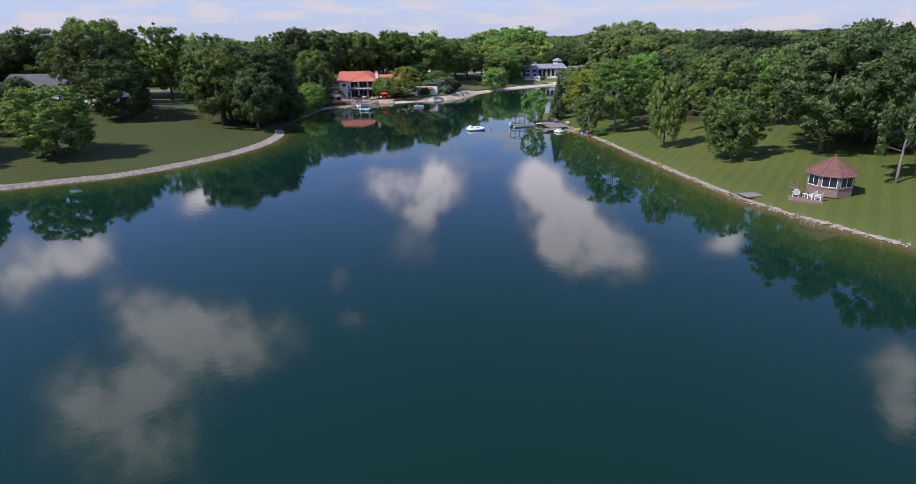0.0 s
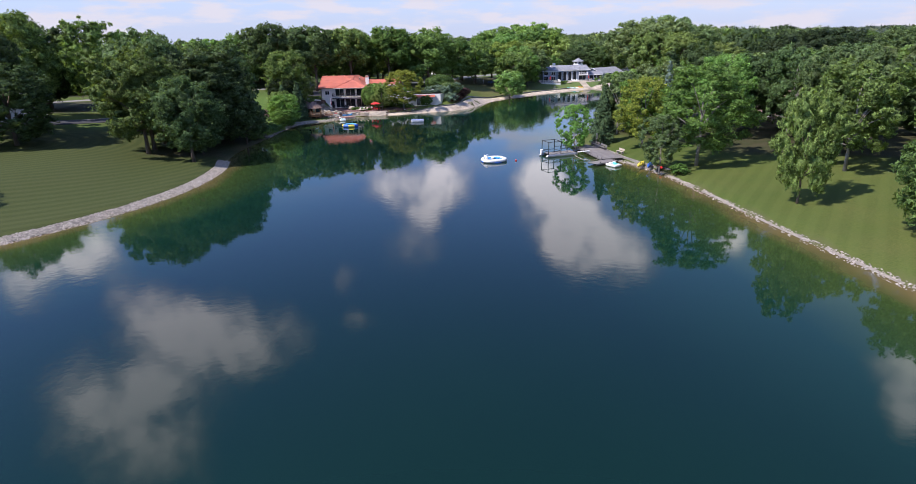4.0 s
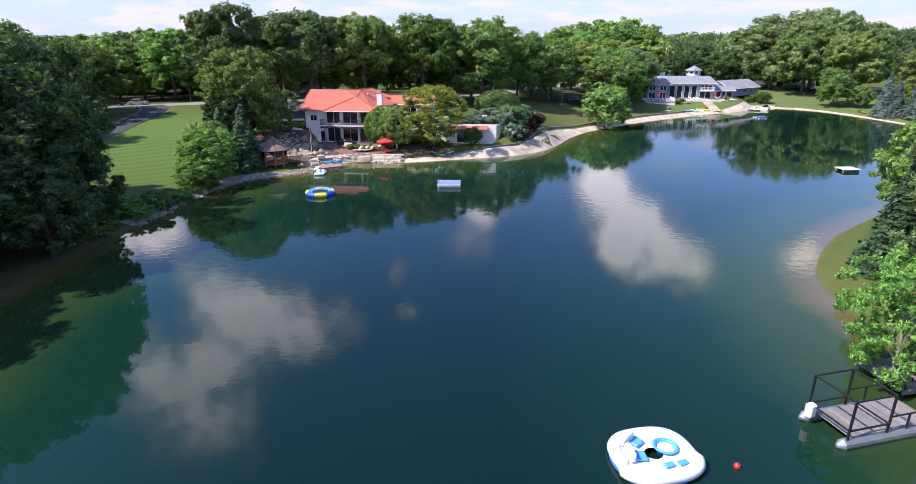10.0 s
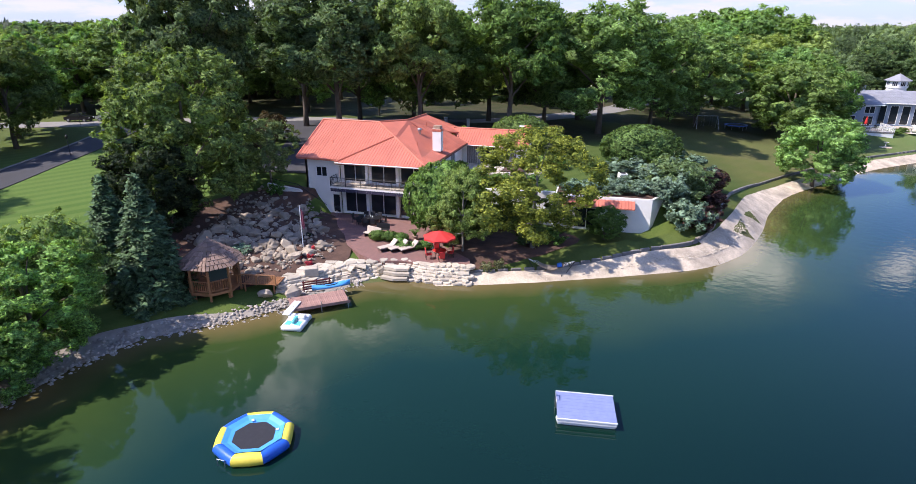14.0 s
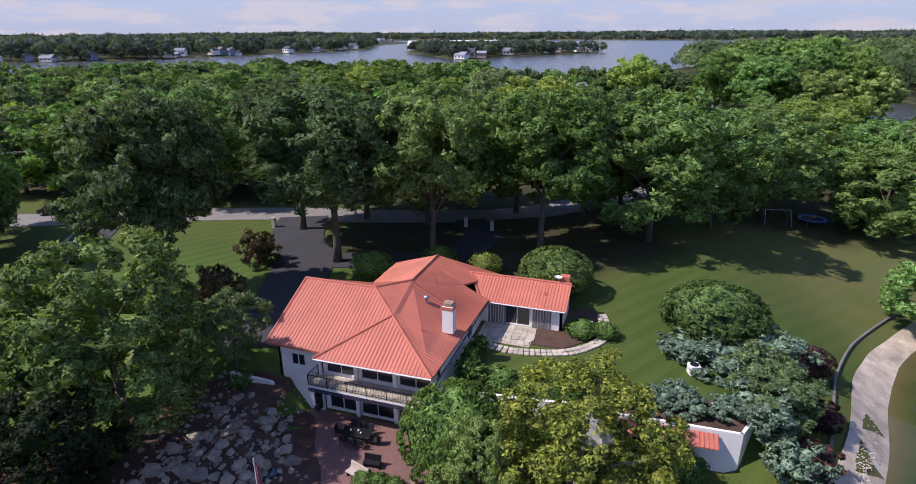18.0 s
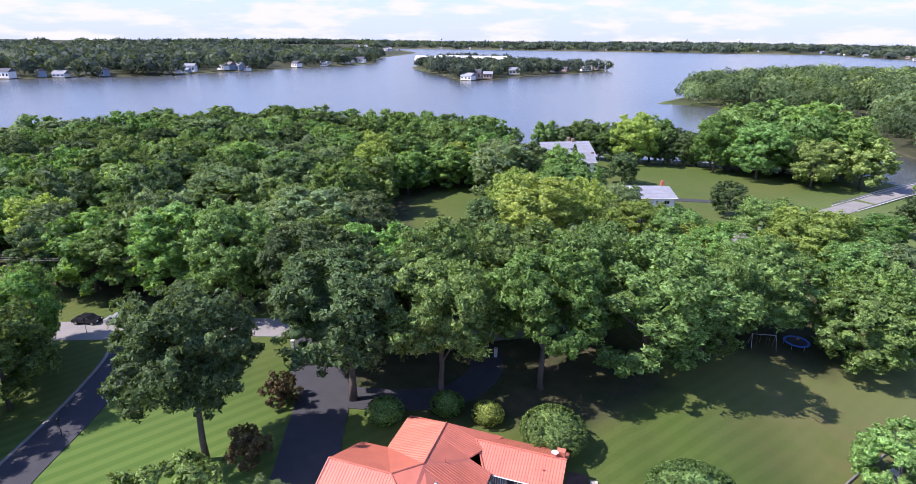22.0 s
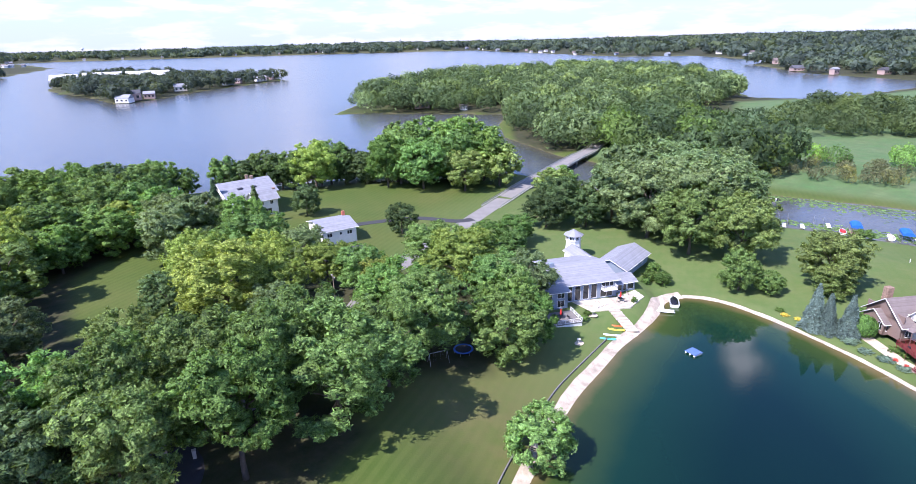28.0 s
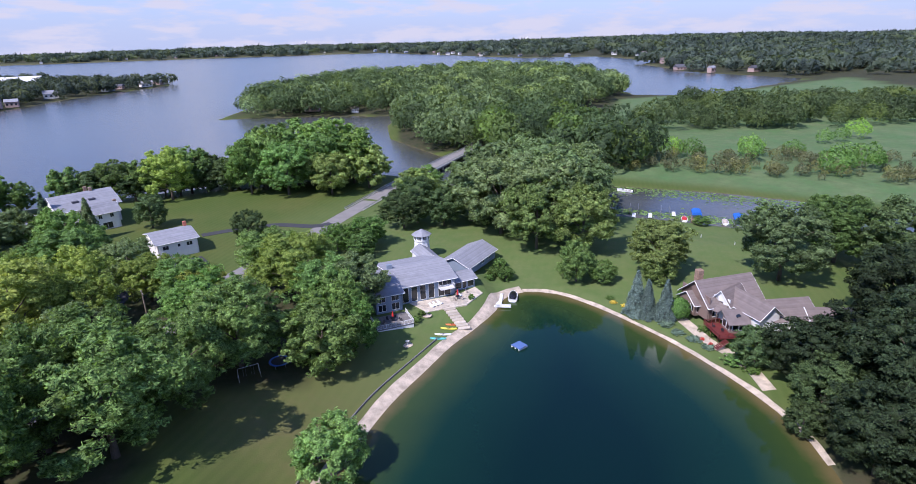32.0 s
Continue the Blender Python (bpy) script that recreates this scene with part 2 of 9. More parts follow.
def leafy(name, col, hue=0.026, value=0.5, through=0.35, tip=None, fine=6.5, holes=0.43):
    m, nt, b, out = shader(name)
    gm, oi = nt.nodes.new("ShaderNodeNewGeometry"), nt.nodes.new("ShaderNodeObjectInfo")
    base = mix(nt, gm.outputs["Random Per Island"], tuple(c * (1 - value) for c in col), tip or tuple(c * (1 + value) for c in col))
    tone = nt.nodes.new("ShaderNodeAttribute")
    tone.attribute_name = "tone"
    base = mix(nt, span(nt, tone.outputs["Fac"], 0.25, 1.0, 0.0, 0.75), base, tuple(c * k for c, k in zip(col, (1.7, 1.55, 0.85))))
    base = mix(nt, span(nt, tone.outputs["Fac"], -0.2, -1.0, 0.0, 0.8), base, tuple(c * k for c, k in zip(col, (0.50, 0.52, 0.60))))
    hs = node(nt, "ShaderNodeHueSaturation", Saturation=0.9)
    nt.links.new(span(nt, oi.outputs["Random"], 0, 1, 0.5 - hue * 0.35, 0.5 + hue * 0.6), hs.inputs["Hue"])
    add = nt.nodes.new("ShaderNodeMath")
    add.operation = "FRACT"
    mul = nt.nodes.new("ShaderNodeMath")
    mul.operation = "MULTIPLY"
    mul.inputs[1].default_value = 7.31
    nt.links.new(oi.outputs["Random"], mul.inputs[0])
    nt.links.new(mul.outputs[0], add.inputs[0])
    nt.links.new(span(nt, add.outputs[0], 0, 1, 0.84, 1.4), hs.inputs["Value"])
    nt.links.new(base, hs.inputs["Color"])
    # random leaf tone, with sunlit tips and dark gaps put into the colour
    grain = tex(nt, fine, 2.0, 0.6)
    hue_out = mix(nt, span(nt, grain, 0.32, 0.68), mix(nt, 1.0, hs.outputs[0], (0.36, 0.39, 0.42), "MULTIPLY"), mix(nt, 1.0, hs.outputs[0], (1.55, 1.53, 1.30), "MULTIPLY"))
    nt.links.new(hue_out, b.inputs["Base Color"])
    b.inputs["Roughness"].default_value = 0.6
    b.inputs["Specular IOR Level"].default_value = 0.14
    tr = nt.nodes.new("ShaderNodeBsdfTranslucent")
    warm = mix(nt, 1.0, hue_out, (1.25, 1.2, 0.55), "MULTIPLY")
    nt.links.new(warm, tr.inputs["Color"])
    ms = nt.nodes.new("ShaderNodeMixShader")
    ms.inputs[0].default_value = through
    nt.links.new(b.outputs[0], ms.inputs[1])
    nt.links.new(tr.outputs[0], ms.inputs[2])
    gap = nt.nodes.new("ShaderNodeMath")
    gap.operation = "LESS_THAN"
    nt.links.new(tex(nt, fine * 0.9, 2.0, 0.55, stretch=(1.0, 1.07, 0.93)), gap.inputs[0])
    gap.inputs[1].default_value = holes
    clear = nt.nodes.new("ShaderNodeBsdfTransparent")
    cut = nt.nodes.new("ShaderNodeMixShader")
    nt.links.new(gap.outputs[0], cut.inputs[0])
    nt.links.new(ms.outputs[0], cut.inputs[1])
    nt.links.new(clear.outputs[0], cut.inputs[2])
    nt.links.new(cut.outputs[0], out.inputs["Surface"])
    return m


def glassy(name, col=(0.02, 0.025, 0.03)):
    m, nt, b, _ = shader(name)
    b.inputs["Base Color"].default_value = (*col, 1)
    b.inputs["Roughness"].default_value, b.inputs["IOR"].default_value = 0.04, 1.5
    b.inputs["Coat Weight"].default_value = 0.4
    return m


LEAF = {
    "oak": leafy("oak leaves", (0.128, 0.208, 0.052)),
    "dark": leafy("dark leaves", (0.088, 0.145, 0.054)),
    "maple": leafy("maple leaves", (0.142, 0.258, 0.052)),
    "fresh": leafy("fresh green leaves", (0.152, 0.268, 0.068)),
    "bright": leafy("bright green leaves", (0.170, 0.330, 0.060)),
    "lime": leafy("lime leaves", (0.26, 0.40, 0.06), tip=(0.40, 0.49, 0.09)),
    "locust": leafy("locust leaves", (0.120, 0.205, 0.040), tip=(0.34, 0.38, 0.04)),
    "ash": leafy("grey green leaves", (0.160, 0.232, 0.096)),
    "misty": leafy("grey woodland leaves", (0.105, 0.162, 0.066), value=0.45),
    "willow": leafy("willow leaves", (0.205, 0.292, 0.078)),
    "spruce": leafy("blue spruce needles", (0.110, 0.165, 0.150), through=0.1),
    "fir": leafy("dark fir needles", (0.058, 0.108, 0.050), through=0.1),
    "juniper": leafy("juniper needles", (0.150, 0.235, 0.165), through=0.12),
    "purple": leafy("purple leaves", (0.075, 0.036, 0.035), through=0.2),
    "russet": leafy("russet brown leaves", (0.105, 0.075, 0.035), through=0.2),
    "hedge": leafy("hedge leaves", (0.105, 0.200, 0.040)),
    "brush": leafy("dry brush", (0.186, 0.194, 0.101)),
    # near-black copy: shade on the east bank and garden oaks put into colour
    "deep": leafy("leaves with shade put in", (0.038, 0.060, 0.027)),
    # haze over the far shores put into a bluer, greyer leaf colour
    "hazed": leafy("far woodland leaves tinted with haze", (0.068, 0.095, 0.078), value=0.4),
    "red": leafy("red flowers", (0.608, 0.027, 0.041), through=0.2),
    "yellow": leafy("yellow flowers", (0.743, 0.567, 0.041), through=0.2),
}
BARK = plain("bark", (0.13, 0.10, 0.075), 0.9, vary=0.4, scale=2, fine=14, relief=0.8, stretch=(1, 1, 0.2))
GREYBARK = plain("grey bark", (0.24, 0.22, 0.19), 0.9, vary=0.3, scale=2, fine=14, relief=0.7, stretch=(1, 1, 0.2))


def ground_material():
    m, nt, b, _ = shader("ground cover")
    at = nt.nodes.new("ShaderNodeAttribute")
    at.attribute_name = "cover"
    sp = nt.nodes.new("ShaderNodeSeparateColor")
    nt.links.new(at.outputs["Color"], sp.inputs[0])
    wear, patch, fine = tex(nt, 0.035, 6, 0.6), tex(nt, 0.30, 5, 0.65), tex(nt, 5.0, 4, 0.7)
    lawn = mix(nt, span(nt, wear, 0.35, 0.68), (0.056, 0.094, 0.016), (0.115, 0.120, 0.034))
    lawn = mix(nt, span(nt, patch, 0.4, 0.75, 0, 0.55), lawn, (0.088, 0.120, 0.024))
    lawn = mix(nt, span(nt, fine, 0.35, 0.7, 0, 0.7), lawn, (0.044, 0.080, 0.014))
    # mowing: rings round the south-west lawn, straight swaths elsewhere
    geo = nt.nodes.new("ShaderNodeNewGeometry")
    dist = nt.nodes.new("ShaderNodeVectorMath")
    dist.operation = "DISTANCE"
    nt.links.new(geo.outputs["Position"], dist.inputs[0])
    dist.inputs[1].default_value = (-86, 142, 0)
    dot = nt.nodes.new("ShaderNodeVectorMath")
    dot.operation = "DOT_PRODUCT"
    nt.links.new(geo.outputs["Position"], dot.inputs[0])
    dot.inputs[1].default_value = (0.83, -0.55, 0)
    pick = nt.nodes.new("ShaderNodeMix")
    nt.links.new(at.outputs["Alpha"], pick.inputs[0])
    nt.links.new(dot.outputs["Value"], pick.inputs[2])
    nt.links.new(dist.outputs["Value"], pick.inputs[3])
    sw = nt.nodes.new("ShaderNodeMath")
    sw.operation = "SINE"
    mul = nt.nodes.new("ShaderNodeMath")
    mul.operation = "MULTIPLY"
    mul.inputs[1].default_value = 3.3
    nt.links.new(pick.outputs[0], mul.inputs[0])
    nt.links.new(mul.outputs[0], sw.inputs[0])
    swath = nt.nodes.new("ShaderNodeMath")
    swath.operation = "MULTIPLY"
    nt.links.new(span(nt, sw.outputs[0], -0.4, 0.4), swath.inputs[0])
    nt.links.new(span(nt, at.outputs["Alpha"], 0, 1, 0.17, 0.45), swath.inputs[1])
    lawn = mix(nt, span(nt, at.outputs["Alpha"], 0, 1, 0, 0.78), lawn, (0.033, 0.045, 0.012))
    lawn = mix(nt, swath.outputs[0], lawn, mix(nt, at.outputs["Alpha"], (0.125, 0.155, 0.040), (0.072, 0.085, 0.025)))
    dry = nt.nodes.new("ShaderNodeVectorMath")
    dry.operation = "DISTANCE"
    nt.links.new(geo.outputs["Position"], dry.inputs[0])
    dry.inputs[1].default_value = (11, 262, 3)
    lawn = mix(nt, span(nt, dry.outputs["Value"], 30, 12, 0, 0.6), lawn, mix(nt, span(nt, patch, 0.35, 0.7), (0.145, 0.125, 0.055), (0.10, 0.115, 0.035)))
    lush = nt.nodes.new("ShaderNodeVectorMath")
    lush.operation = "DISTANCE"
    nt.links.new(geo.outputs["Position"], lush.inputs[0])
    lush.inputs[1].default_value = (80, 318, 2)
    lawn = mix(nt, span(nt, lush.outputs["Value"], 95, 55, 0, 0.7), lawn, mix(nt, span(nt, patch, 0.35, 0.7), (0.105, 0.170, 0.050), (0.150, 0.185, 0.070)))
    west = nt.nodes.new("ShaderNodeVectorMath")
    west.operation = "DISTANCE"
    nt.links.new(geo.outputs["Position"], west.inputs[0])
    west.inputs[1].default_value = (-70, 205, 2)
    lawn = mix(nt, span(nt, west.outputs["Value"], 34, 18, 0, 0.6), lawn, mix(nt, span(nt, sw.outputs[0], -0.4, 0.4), (0.070, 0.150, 0.024), (0.105, 0.185, 0.036)))
    soil = mix(nt, span(nt, patch, 0.35, 0.7), (0.030, 0.040, 0.014), (0.075, 0.060, 0.036))
    soil = mix(nt, span(nt, fine, 0.4, 0.7, 0, 0.6), soil, (0.045, 0.060, 0.020))
    marsh = mix(nt, span(nt, tex(nt, 0.06, 6, 0.7), 0.35, 0.65), (0.080, 0.165, 0.055), (0.140, 0.185, 0.080))
    marsh = mix(nt, span(nt, patch, 0.35, 0.7, 0, 0.7), marsh, (0.085, 0.12, 0.05))
    bed = mix(nt, span(nt, fine, 0.3, 0.7), (0.075, 0.080, 0.035), (0.17, 0.14, 0.075))
    c = mix(nt, sp.outputs[1], lawn, soil)
    c = mix(nt, sp.outputs[2], c, marsh)
    c = mix(nt, sp.outputs[0], c, bed)
    nt.links.new(c, b.inputs["Base Color"])
    b.inputs["Roughness"].default_value = 0.9
    b.inputs["Specular IOR Level"].default_value = 0.2
    bump(nt, b, fine, 0.6, 0.08)
    return m


def water_material(name, deep, mid, shallow, far, wave, strength, swell=0.06, rough=0.03, windy=None):
    """Opaque water body, its hue set by the depth of the bed, under a clear rippled surface."""
    m, nt, b, _ = shader(name)
    at = nt.nodes.new("ShaderNodeAttribute")
    at.attribute_name = "depth"
    wob = tex(nt, 0.12, 4, 0.6)
    add = nt.nodes.new("ShaderNodeMath")
    add.operation = "ADD"
    nt.links.new(at.outputs["Fac"], add.inputs[0])
    nt.links.new(span(nt, wob, 0.3, 0.7, -0.7, 0.7), add.inputs[1])
    c = mix(nt, span(nt, add.outputs[0], 0.3, 3.2), shallow, mid)
    c = mix(nt, span(nt, add.outputs[0], 3.0, 12.0), c, far)
    c = mix(nt, span(nt, add.outputs[0], 9.0, 26.0), c, deep)
    nt.links.new(c, b.inputs["Base Color"])
    b.inputs["Roughness"].default_value, b.inputs["IOR"].default_value = rough, 1.333
    ripple, gust = tex(nt, wave, 3, 0.55), tex(nt, 0.035, 3, 0.5)
    sw = nt.nodes.new("ShaderNodeMath")
    sw.operation = "MULTIPLY"
    nt.links.new(ripple, sw.inputs[0])
    nt.links.new(span(nt, gust, 0.40, 0.62, 0.12, 1.0), sw.inputs[1])
    if windy:
        geo = nt.nodes.new("ShaderNodeNewGeometry")
        xyz = nt.nodes.new("ShaderNodeSeparateXYZ")
        nt.links.new(geo.outputs["Position"], xyz.inputs[0])
        more = nt.nodes.new("ShaderNodeMath")
        more.operation = "MULTIPLY"
        nt.links.new(sw.outputs[0], more.inputs[0])
        nt.links.new(span(nt, xyz.outputs[1], windy[0], windy[1], 1.0, windy[2]), more.inputs[1])
        sw = more
    bump(nt, b, sw.outputs[0], strength, swell)
    return m


M_GROUND = ground_material()
M_POND = water_material("pond water", (0.0018, 0.0132, 0.0116), (0.034, 0.060, 0.016), (0.135, 0.104, 0.043), (0.0050, 0.0280, 0.0170), 1.1, 0.10, windy=(140, 175, 2.2))
M_LAKE = water_material("lake water", (0.085, 0.092, 0.092), (0.070, 0.070, 0.052), (0.095, 0.085, 0.058), (0.062, 0.070, 0.072), 0.9, 0.34, 0.11, 0.22)
M_ASPH = plain("asphalt", (0.045, 0.045, 0.050), 0.9, vary=0.15, scale=0.4, fine=30)
M_ROAD = plain("worn pale asphalt", (0.235, 0.22, 0.20), 0.9, vary=0.12, scale=0.3, fine=20)
M_CONC = plain("concrete", (0.48, 0.46, 0.42), 0.85, vary=0.15, scale=0.8, fine=20)
M_SAND = plain("pale gravel", (0.54, 0.45, 0.34), 0.95, vary=0.42, scale=0.5, fine=7, relief=1.0)
M_KERB = plain("weathered concrete", (0.27, 0.25, 0.215), 0.9, vary=0.3, scale=1.0, fine=14, relief=0.5, per_piece=0.15)
M_RIPRAP = plain("grey cobble", (0.36, 0.32, 0.27), 0.9, vary=0.3, scale=1.5, fine=6, relief=0.8, per_piece=0.35)
M_LIME = plain("limestone", (0.52, 0.455, 0.36), 0.85, vary=0.18, scale=1.2, fine=12, relief=0.5, per_piece=0.18)
M_ROCK = plain("boulder", (0.33, 0.275, 0.21), 0.9, vary=0.3, scale=1.2, fine=9, relief=0.7, per_piece=0.3)
M_BRICK = plain("brick paving", (0.185, 0.095, 0.075), 0.85, vary=0.2, scale=0.7, fine=20, per_piece=0.22)
M_MULCH = plain("dark mulch", (0.095, 0.052, 0.036), 0.95, vary=0.4, scale=1, fine=12, relief=1.0)
M_WHITE = plain("white stucco", (0.84, 0.81, 0.76), 0.8, vary=0.06, scale=0.8, fine=30)
M_TRIM = plain("white trim", (0.78, 0.77, 0.75), 0.55, vary=0.04)
M_TILE = plain("terracotta metal tile", (0.53, 0.16, 0.10), 0.5, vary=0.12, scale=0.5, fine=10, per_piece=0.08)
M_TILEPALE = plain("sunlit terracotta sheet", (0.50, 0.15, 0.10), 0.55, vary=0.12, scale=0.5, fine=10)
M_SLATE = plain("grey shingles", (0.27, 0.275, 0.295), 0.85, vary=0.14, scale=0.6, fine=14, per_piece=0.12)
M_DARKSLATE = plain("dark grey shingles", (0.085, 0.085, 0.098), 0.85, vary=0.2, scale=0.6, fine=14, per_piece=0.12)
M_BROWNSH = plain("brown shingles", (0.19, 0.155, 0.14), 0.85, vary=0.16, scale=0.6, fine=14, per_piece=0.12)
M_BLUE = plain("grey blue siding", (0.22, 0.27, 0.34), 0.7, vary=0.08, stretch=(1, 1, 8))
M_BROWNW = plain("brown stained wood wall", (0.22, 0.155, 0.125), 0.75, vary=0.2, stretch=(1, 1, 6))
M_CEDAR = plain("cedar wood", (0.30, 0.135, 0.055), 0.6, vary=0.22, scale=2, fine=18, stretch=(1, 1, 0.3), per_piece=0.12)
M_REDSHAKE = plain("red brown shingles", (0.17, 0.082, 0.066), 0.85, vary=0.2, scale=1.5, fine=16, per_piece=0.15)
M_SHAKE = plain("weathered cedar shakes", (0.25, 0.165, 0.125), 0.85, vary=0.25, scale=2, fine=16, per_piece=0.25)
M_GREYWOOD = plain("weathered grey deck boards", (0.20, 0.185, 0.175), 0.85, vary=0.2, scale=1.5, fine=20, per_piece=0.14)
M_REDWOOD = plain("reddish dock boards", (0.33, 0.19, 0.155), 0.8, vary=0.18, scale=1.5, fine=20, per_piece=0.12)
M_TEAK = plain("old bench wood", (0.24, 0.19, 0.14), 0.8, vary=0.2)
M_REDSTAIN = plain("dark red stained wood", (0.16, 0.03, 0.025), 0.6, vary=0.2)
M_BLACK = plain("black metal", (0.02, 0.02, 0.022), 0.45, 0.3, vary=0.2)
M_STEEL = plain("galvanised metal", (0.45, 0.46, 0.48), 0.4, 0.8, vary=0.15)
M_PLAST = plain("white plastic", (0.80, 0.80, 0.78), 0.35, vary=0.05)
M_BLUEPL = plain("blue vinyl", (0.02, 0.12, 0.55), 0.4, vary=0.08)
M_SKYPL = plain("light blue vinyl", (0.08, 0.36, 0.75), 0.4, vary=0.08)
M_YELPL = plain("yellow vinyl", (0.80, 0.66, 0.08), 0.4, vary=0.08)
M_REDPL = plain("red plastic", (0.55, 0.03, 0.025), 0.4, vary=0.1)
M_TEALPL = plain("teal plastic", (0.10, 0.50, 0.48), 0.4, vary=0.1)
M_ORPL = plain("orange plastic", (0.75, 0.16, 0.04), 0.4, vary=0.1)
M_REDCL = plain("red canvas", (0.60, 0.035, 0.03), 0.8, vary=0.08)
M_BLUECL = plain("blue canvas", (0.015, 0.13, 0.52), 0.8, vary=0.08)
M_BEIGECL = plain("beige cushion cloth", (0.50, 0.42, 0.35), 0.9, vary=0.12)
M_DARKCL = plain("dark blue awning cloth", (0.045, 0.04, 0.075), 0.85, vary=0.15)
M_MESH = plain("black trampoline mat", (0.02, 0.02, 0.024), 0.7, vary=0.2)
M_GLASS = glassy("window glass")
M_CARB = plain("black car paint", (0.02, 0.02, 0.025), 0.25, 0.2, vary=0.05)
M_CARS = plain("silver car paint", (0.45, 0.46, 0.48), 0.3, 0.4, vary=0.05)
M_RUBBER = plain("rubber", (0.02, 0.02, 0.02), 0.8, vary=0.1)
M_STONEW = plain("brown field stone", (0.30, 0.20, 0.14), 0.85, vary=0.35, scale=2.5, fine=10, relief=0.8, per_piece=0.3)
M_PINKBR = plain("pale pink brick", (0.42, 0.30, 0.26), 0.85, vary=0.15, scale=1, fine=20)

# ---- kit: meshes, things and parts ----
class Geo:
    """Collects vertices and faces of one mesh."""

    def __init__(self):
        self.v, self.f = [], []

    def add(self, verts, faces):
        n = len(self.v)
        self.v += [tuple(p) for p in verts]
        self.f += [tuple(i + n for i in f) for f in faces]
        return self

    def box(self, c, s, rz=0.0, bev=0.0, rx=0.0, ry=0.0):
        """A box by centre and full size, its edges chamfered."""
        hx, hy, hz = (k / 2 for k in s)
        b = min(bev, hx * 0.45, hy * 0.45, hz * 0.45)
        pts, faces = [], []
        if b <= 0:
            pts = [(x, y, z) for x in (-hx, hx) for y in (-hy, hy) for z in (-hz, hz)]
            faces = [(0, 1, 3, 2), (4, 6, 7, 5), (0, 4, 5, 1), (2, 3, 7, 6), (0, 2, 6, 4), (1, 5, 7, 3)]
        else:
            for z, k in ((-hz, b), (-hz + b, 0), (hz - b, 0), (hz, b)):
                x, y = hx - k, hy - k
                e = b if k == 0 else b * 0.5
                pts += [(-x + e, -y, z), (x - e, -y, z), (x, -y + e, z), (x, y - e, z), (x - e, y, z), (-x + e, y, z), (-x, y - e, z), (-x, -y + e, z)]
            for r in range(3):
                for i in range(8):
                    j = (i + 1) % 8
                    faces.append((8 * r + i, 8 * r + j, 8 * r + 8 + j, 8 * r + 8 + i))
            faces += [tuple(range(7, -1, -1)), tuple(range(24, 32))]
        m = Matrix.Translation(c) @ Euler((rx, ry, rz)).to_matrix().to_4x4()
        return self.add([m @ Vector(p) for p in pts], faces)

    def tube(self, pts, radii, n=8, cap=True):
        """A round bar through points."""
        pts = [Vector(p) for p in pts]
        radii = [radii] * len(pts) if isinstance(radii, (int, float)) else radii
        rings = []
        for i, p in enumerate(pts):
            d = (pts[min(i + 1, len(pts) - 1)] - pts[max(i - 1, 0)]).normalized()
            side = d.cross(Vector((0, 0, 1)) if abs(d.z) < 0.95 else Vector((1, 0, 0))).normalized()
            up = side.cross(d)
            rings.append([p + radii[i] * (math.cos(a) * side + math.sin(a) * up) for a in (2 * math.pi * k / n for k in range(n))])
        verts = [q for r in rings for q in r]
        faces = [(i * n + k, i * n + (k + 1) % n, (i + 1) * n + (k + 1) % n, (i + 1) * n + k) for i in range(len(pts) - 1) for k in range(n)]
        if cap:
            faces += [tuple(range(n - 1, -1, -1)), tuple((len(pts) - 1) * n + k for k in range(n))]
        return self.add(verts, faces)

    def prism(self, outline, z0, z1):
        """An upright solid on an outline of (x, y)."""
        n = len(outline)
        verts = [(x, y, z0) for x, y in outline] + [(x, y, z1) for x, y in outline]
        faces = [tuple(range(n - 1, -1, -1)), tuple(range(n, 2 * n))] + [(i, (i + 1) % n, n + (i + 1) % n, n + i) for i in range(n)]
        return self.add(verts, faces)

    def slab(self, corners, thick):
        """A plate: corners of its top in order, thickened downwards."""
        n = len(corners)
        verts = [Vector(c) for c in corners] + [Vector(c) - Vector((0, 0, thick)) for c in corners]
        faces = [tuple(range(n)), tuple(range(2 * n - 1, n - 1, -1))] + [(i, n + i, n + (i + 1) % n, (i + 1) % n) for i in range(n)]
        return self.add(verts, faces)

    def lathe(self, profile, n=16, c=(0, 0, 0), squash=(1, 1)):
        verts = [(c[0] + r * squash[0] * math.cos(2 * math.pi * k / n), c[1] + r * squash[1] * math.sin(2 * math.pi * k / n), c[2] + z) for r, z in profile for k in range(n)]
        faces = [(i * n + k, i * n + (k + 1) % n, (i + 1) * n + (k + 1) % n, (i + 1) * n + k) for i in range(len(profile) - 1) for k in range(n)]
        return self.add(verts, faces)

    def rock(self, c, s, rng, rough=0.22):
        """An uneven stone."""
        bm = bmesh.new()
        bmesh.ops.create_icosphere(bm, subdivisions=2 if max(s) > 0.5 else 1, radius=0.5)
        off = Vector((rng.uniform(-50, 50), rng.uniform(-50, 50), rng.uniform(-50, 50)))
        turn = Euler((rng.uniform(-0.3, 0.3), rng.uniform(-0.3, 0.3), rng.uniform(0, 6.3))).to_matrix()
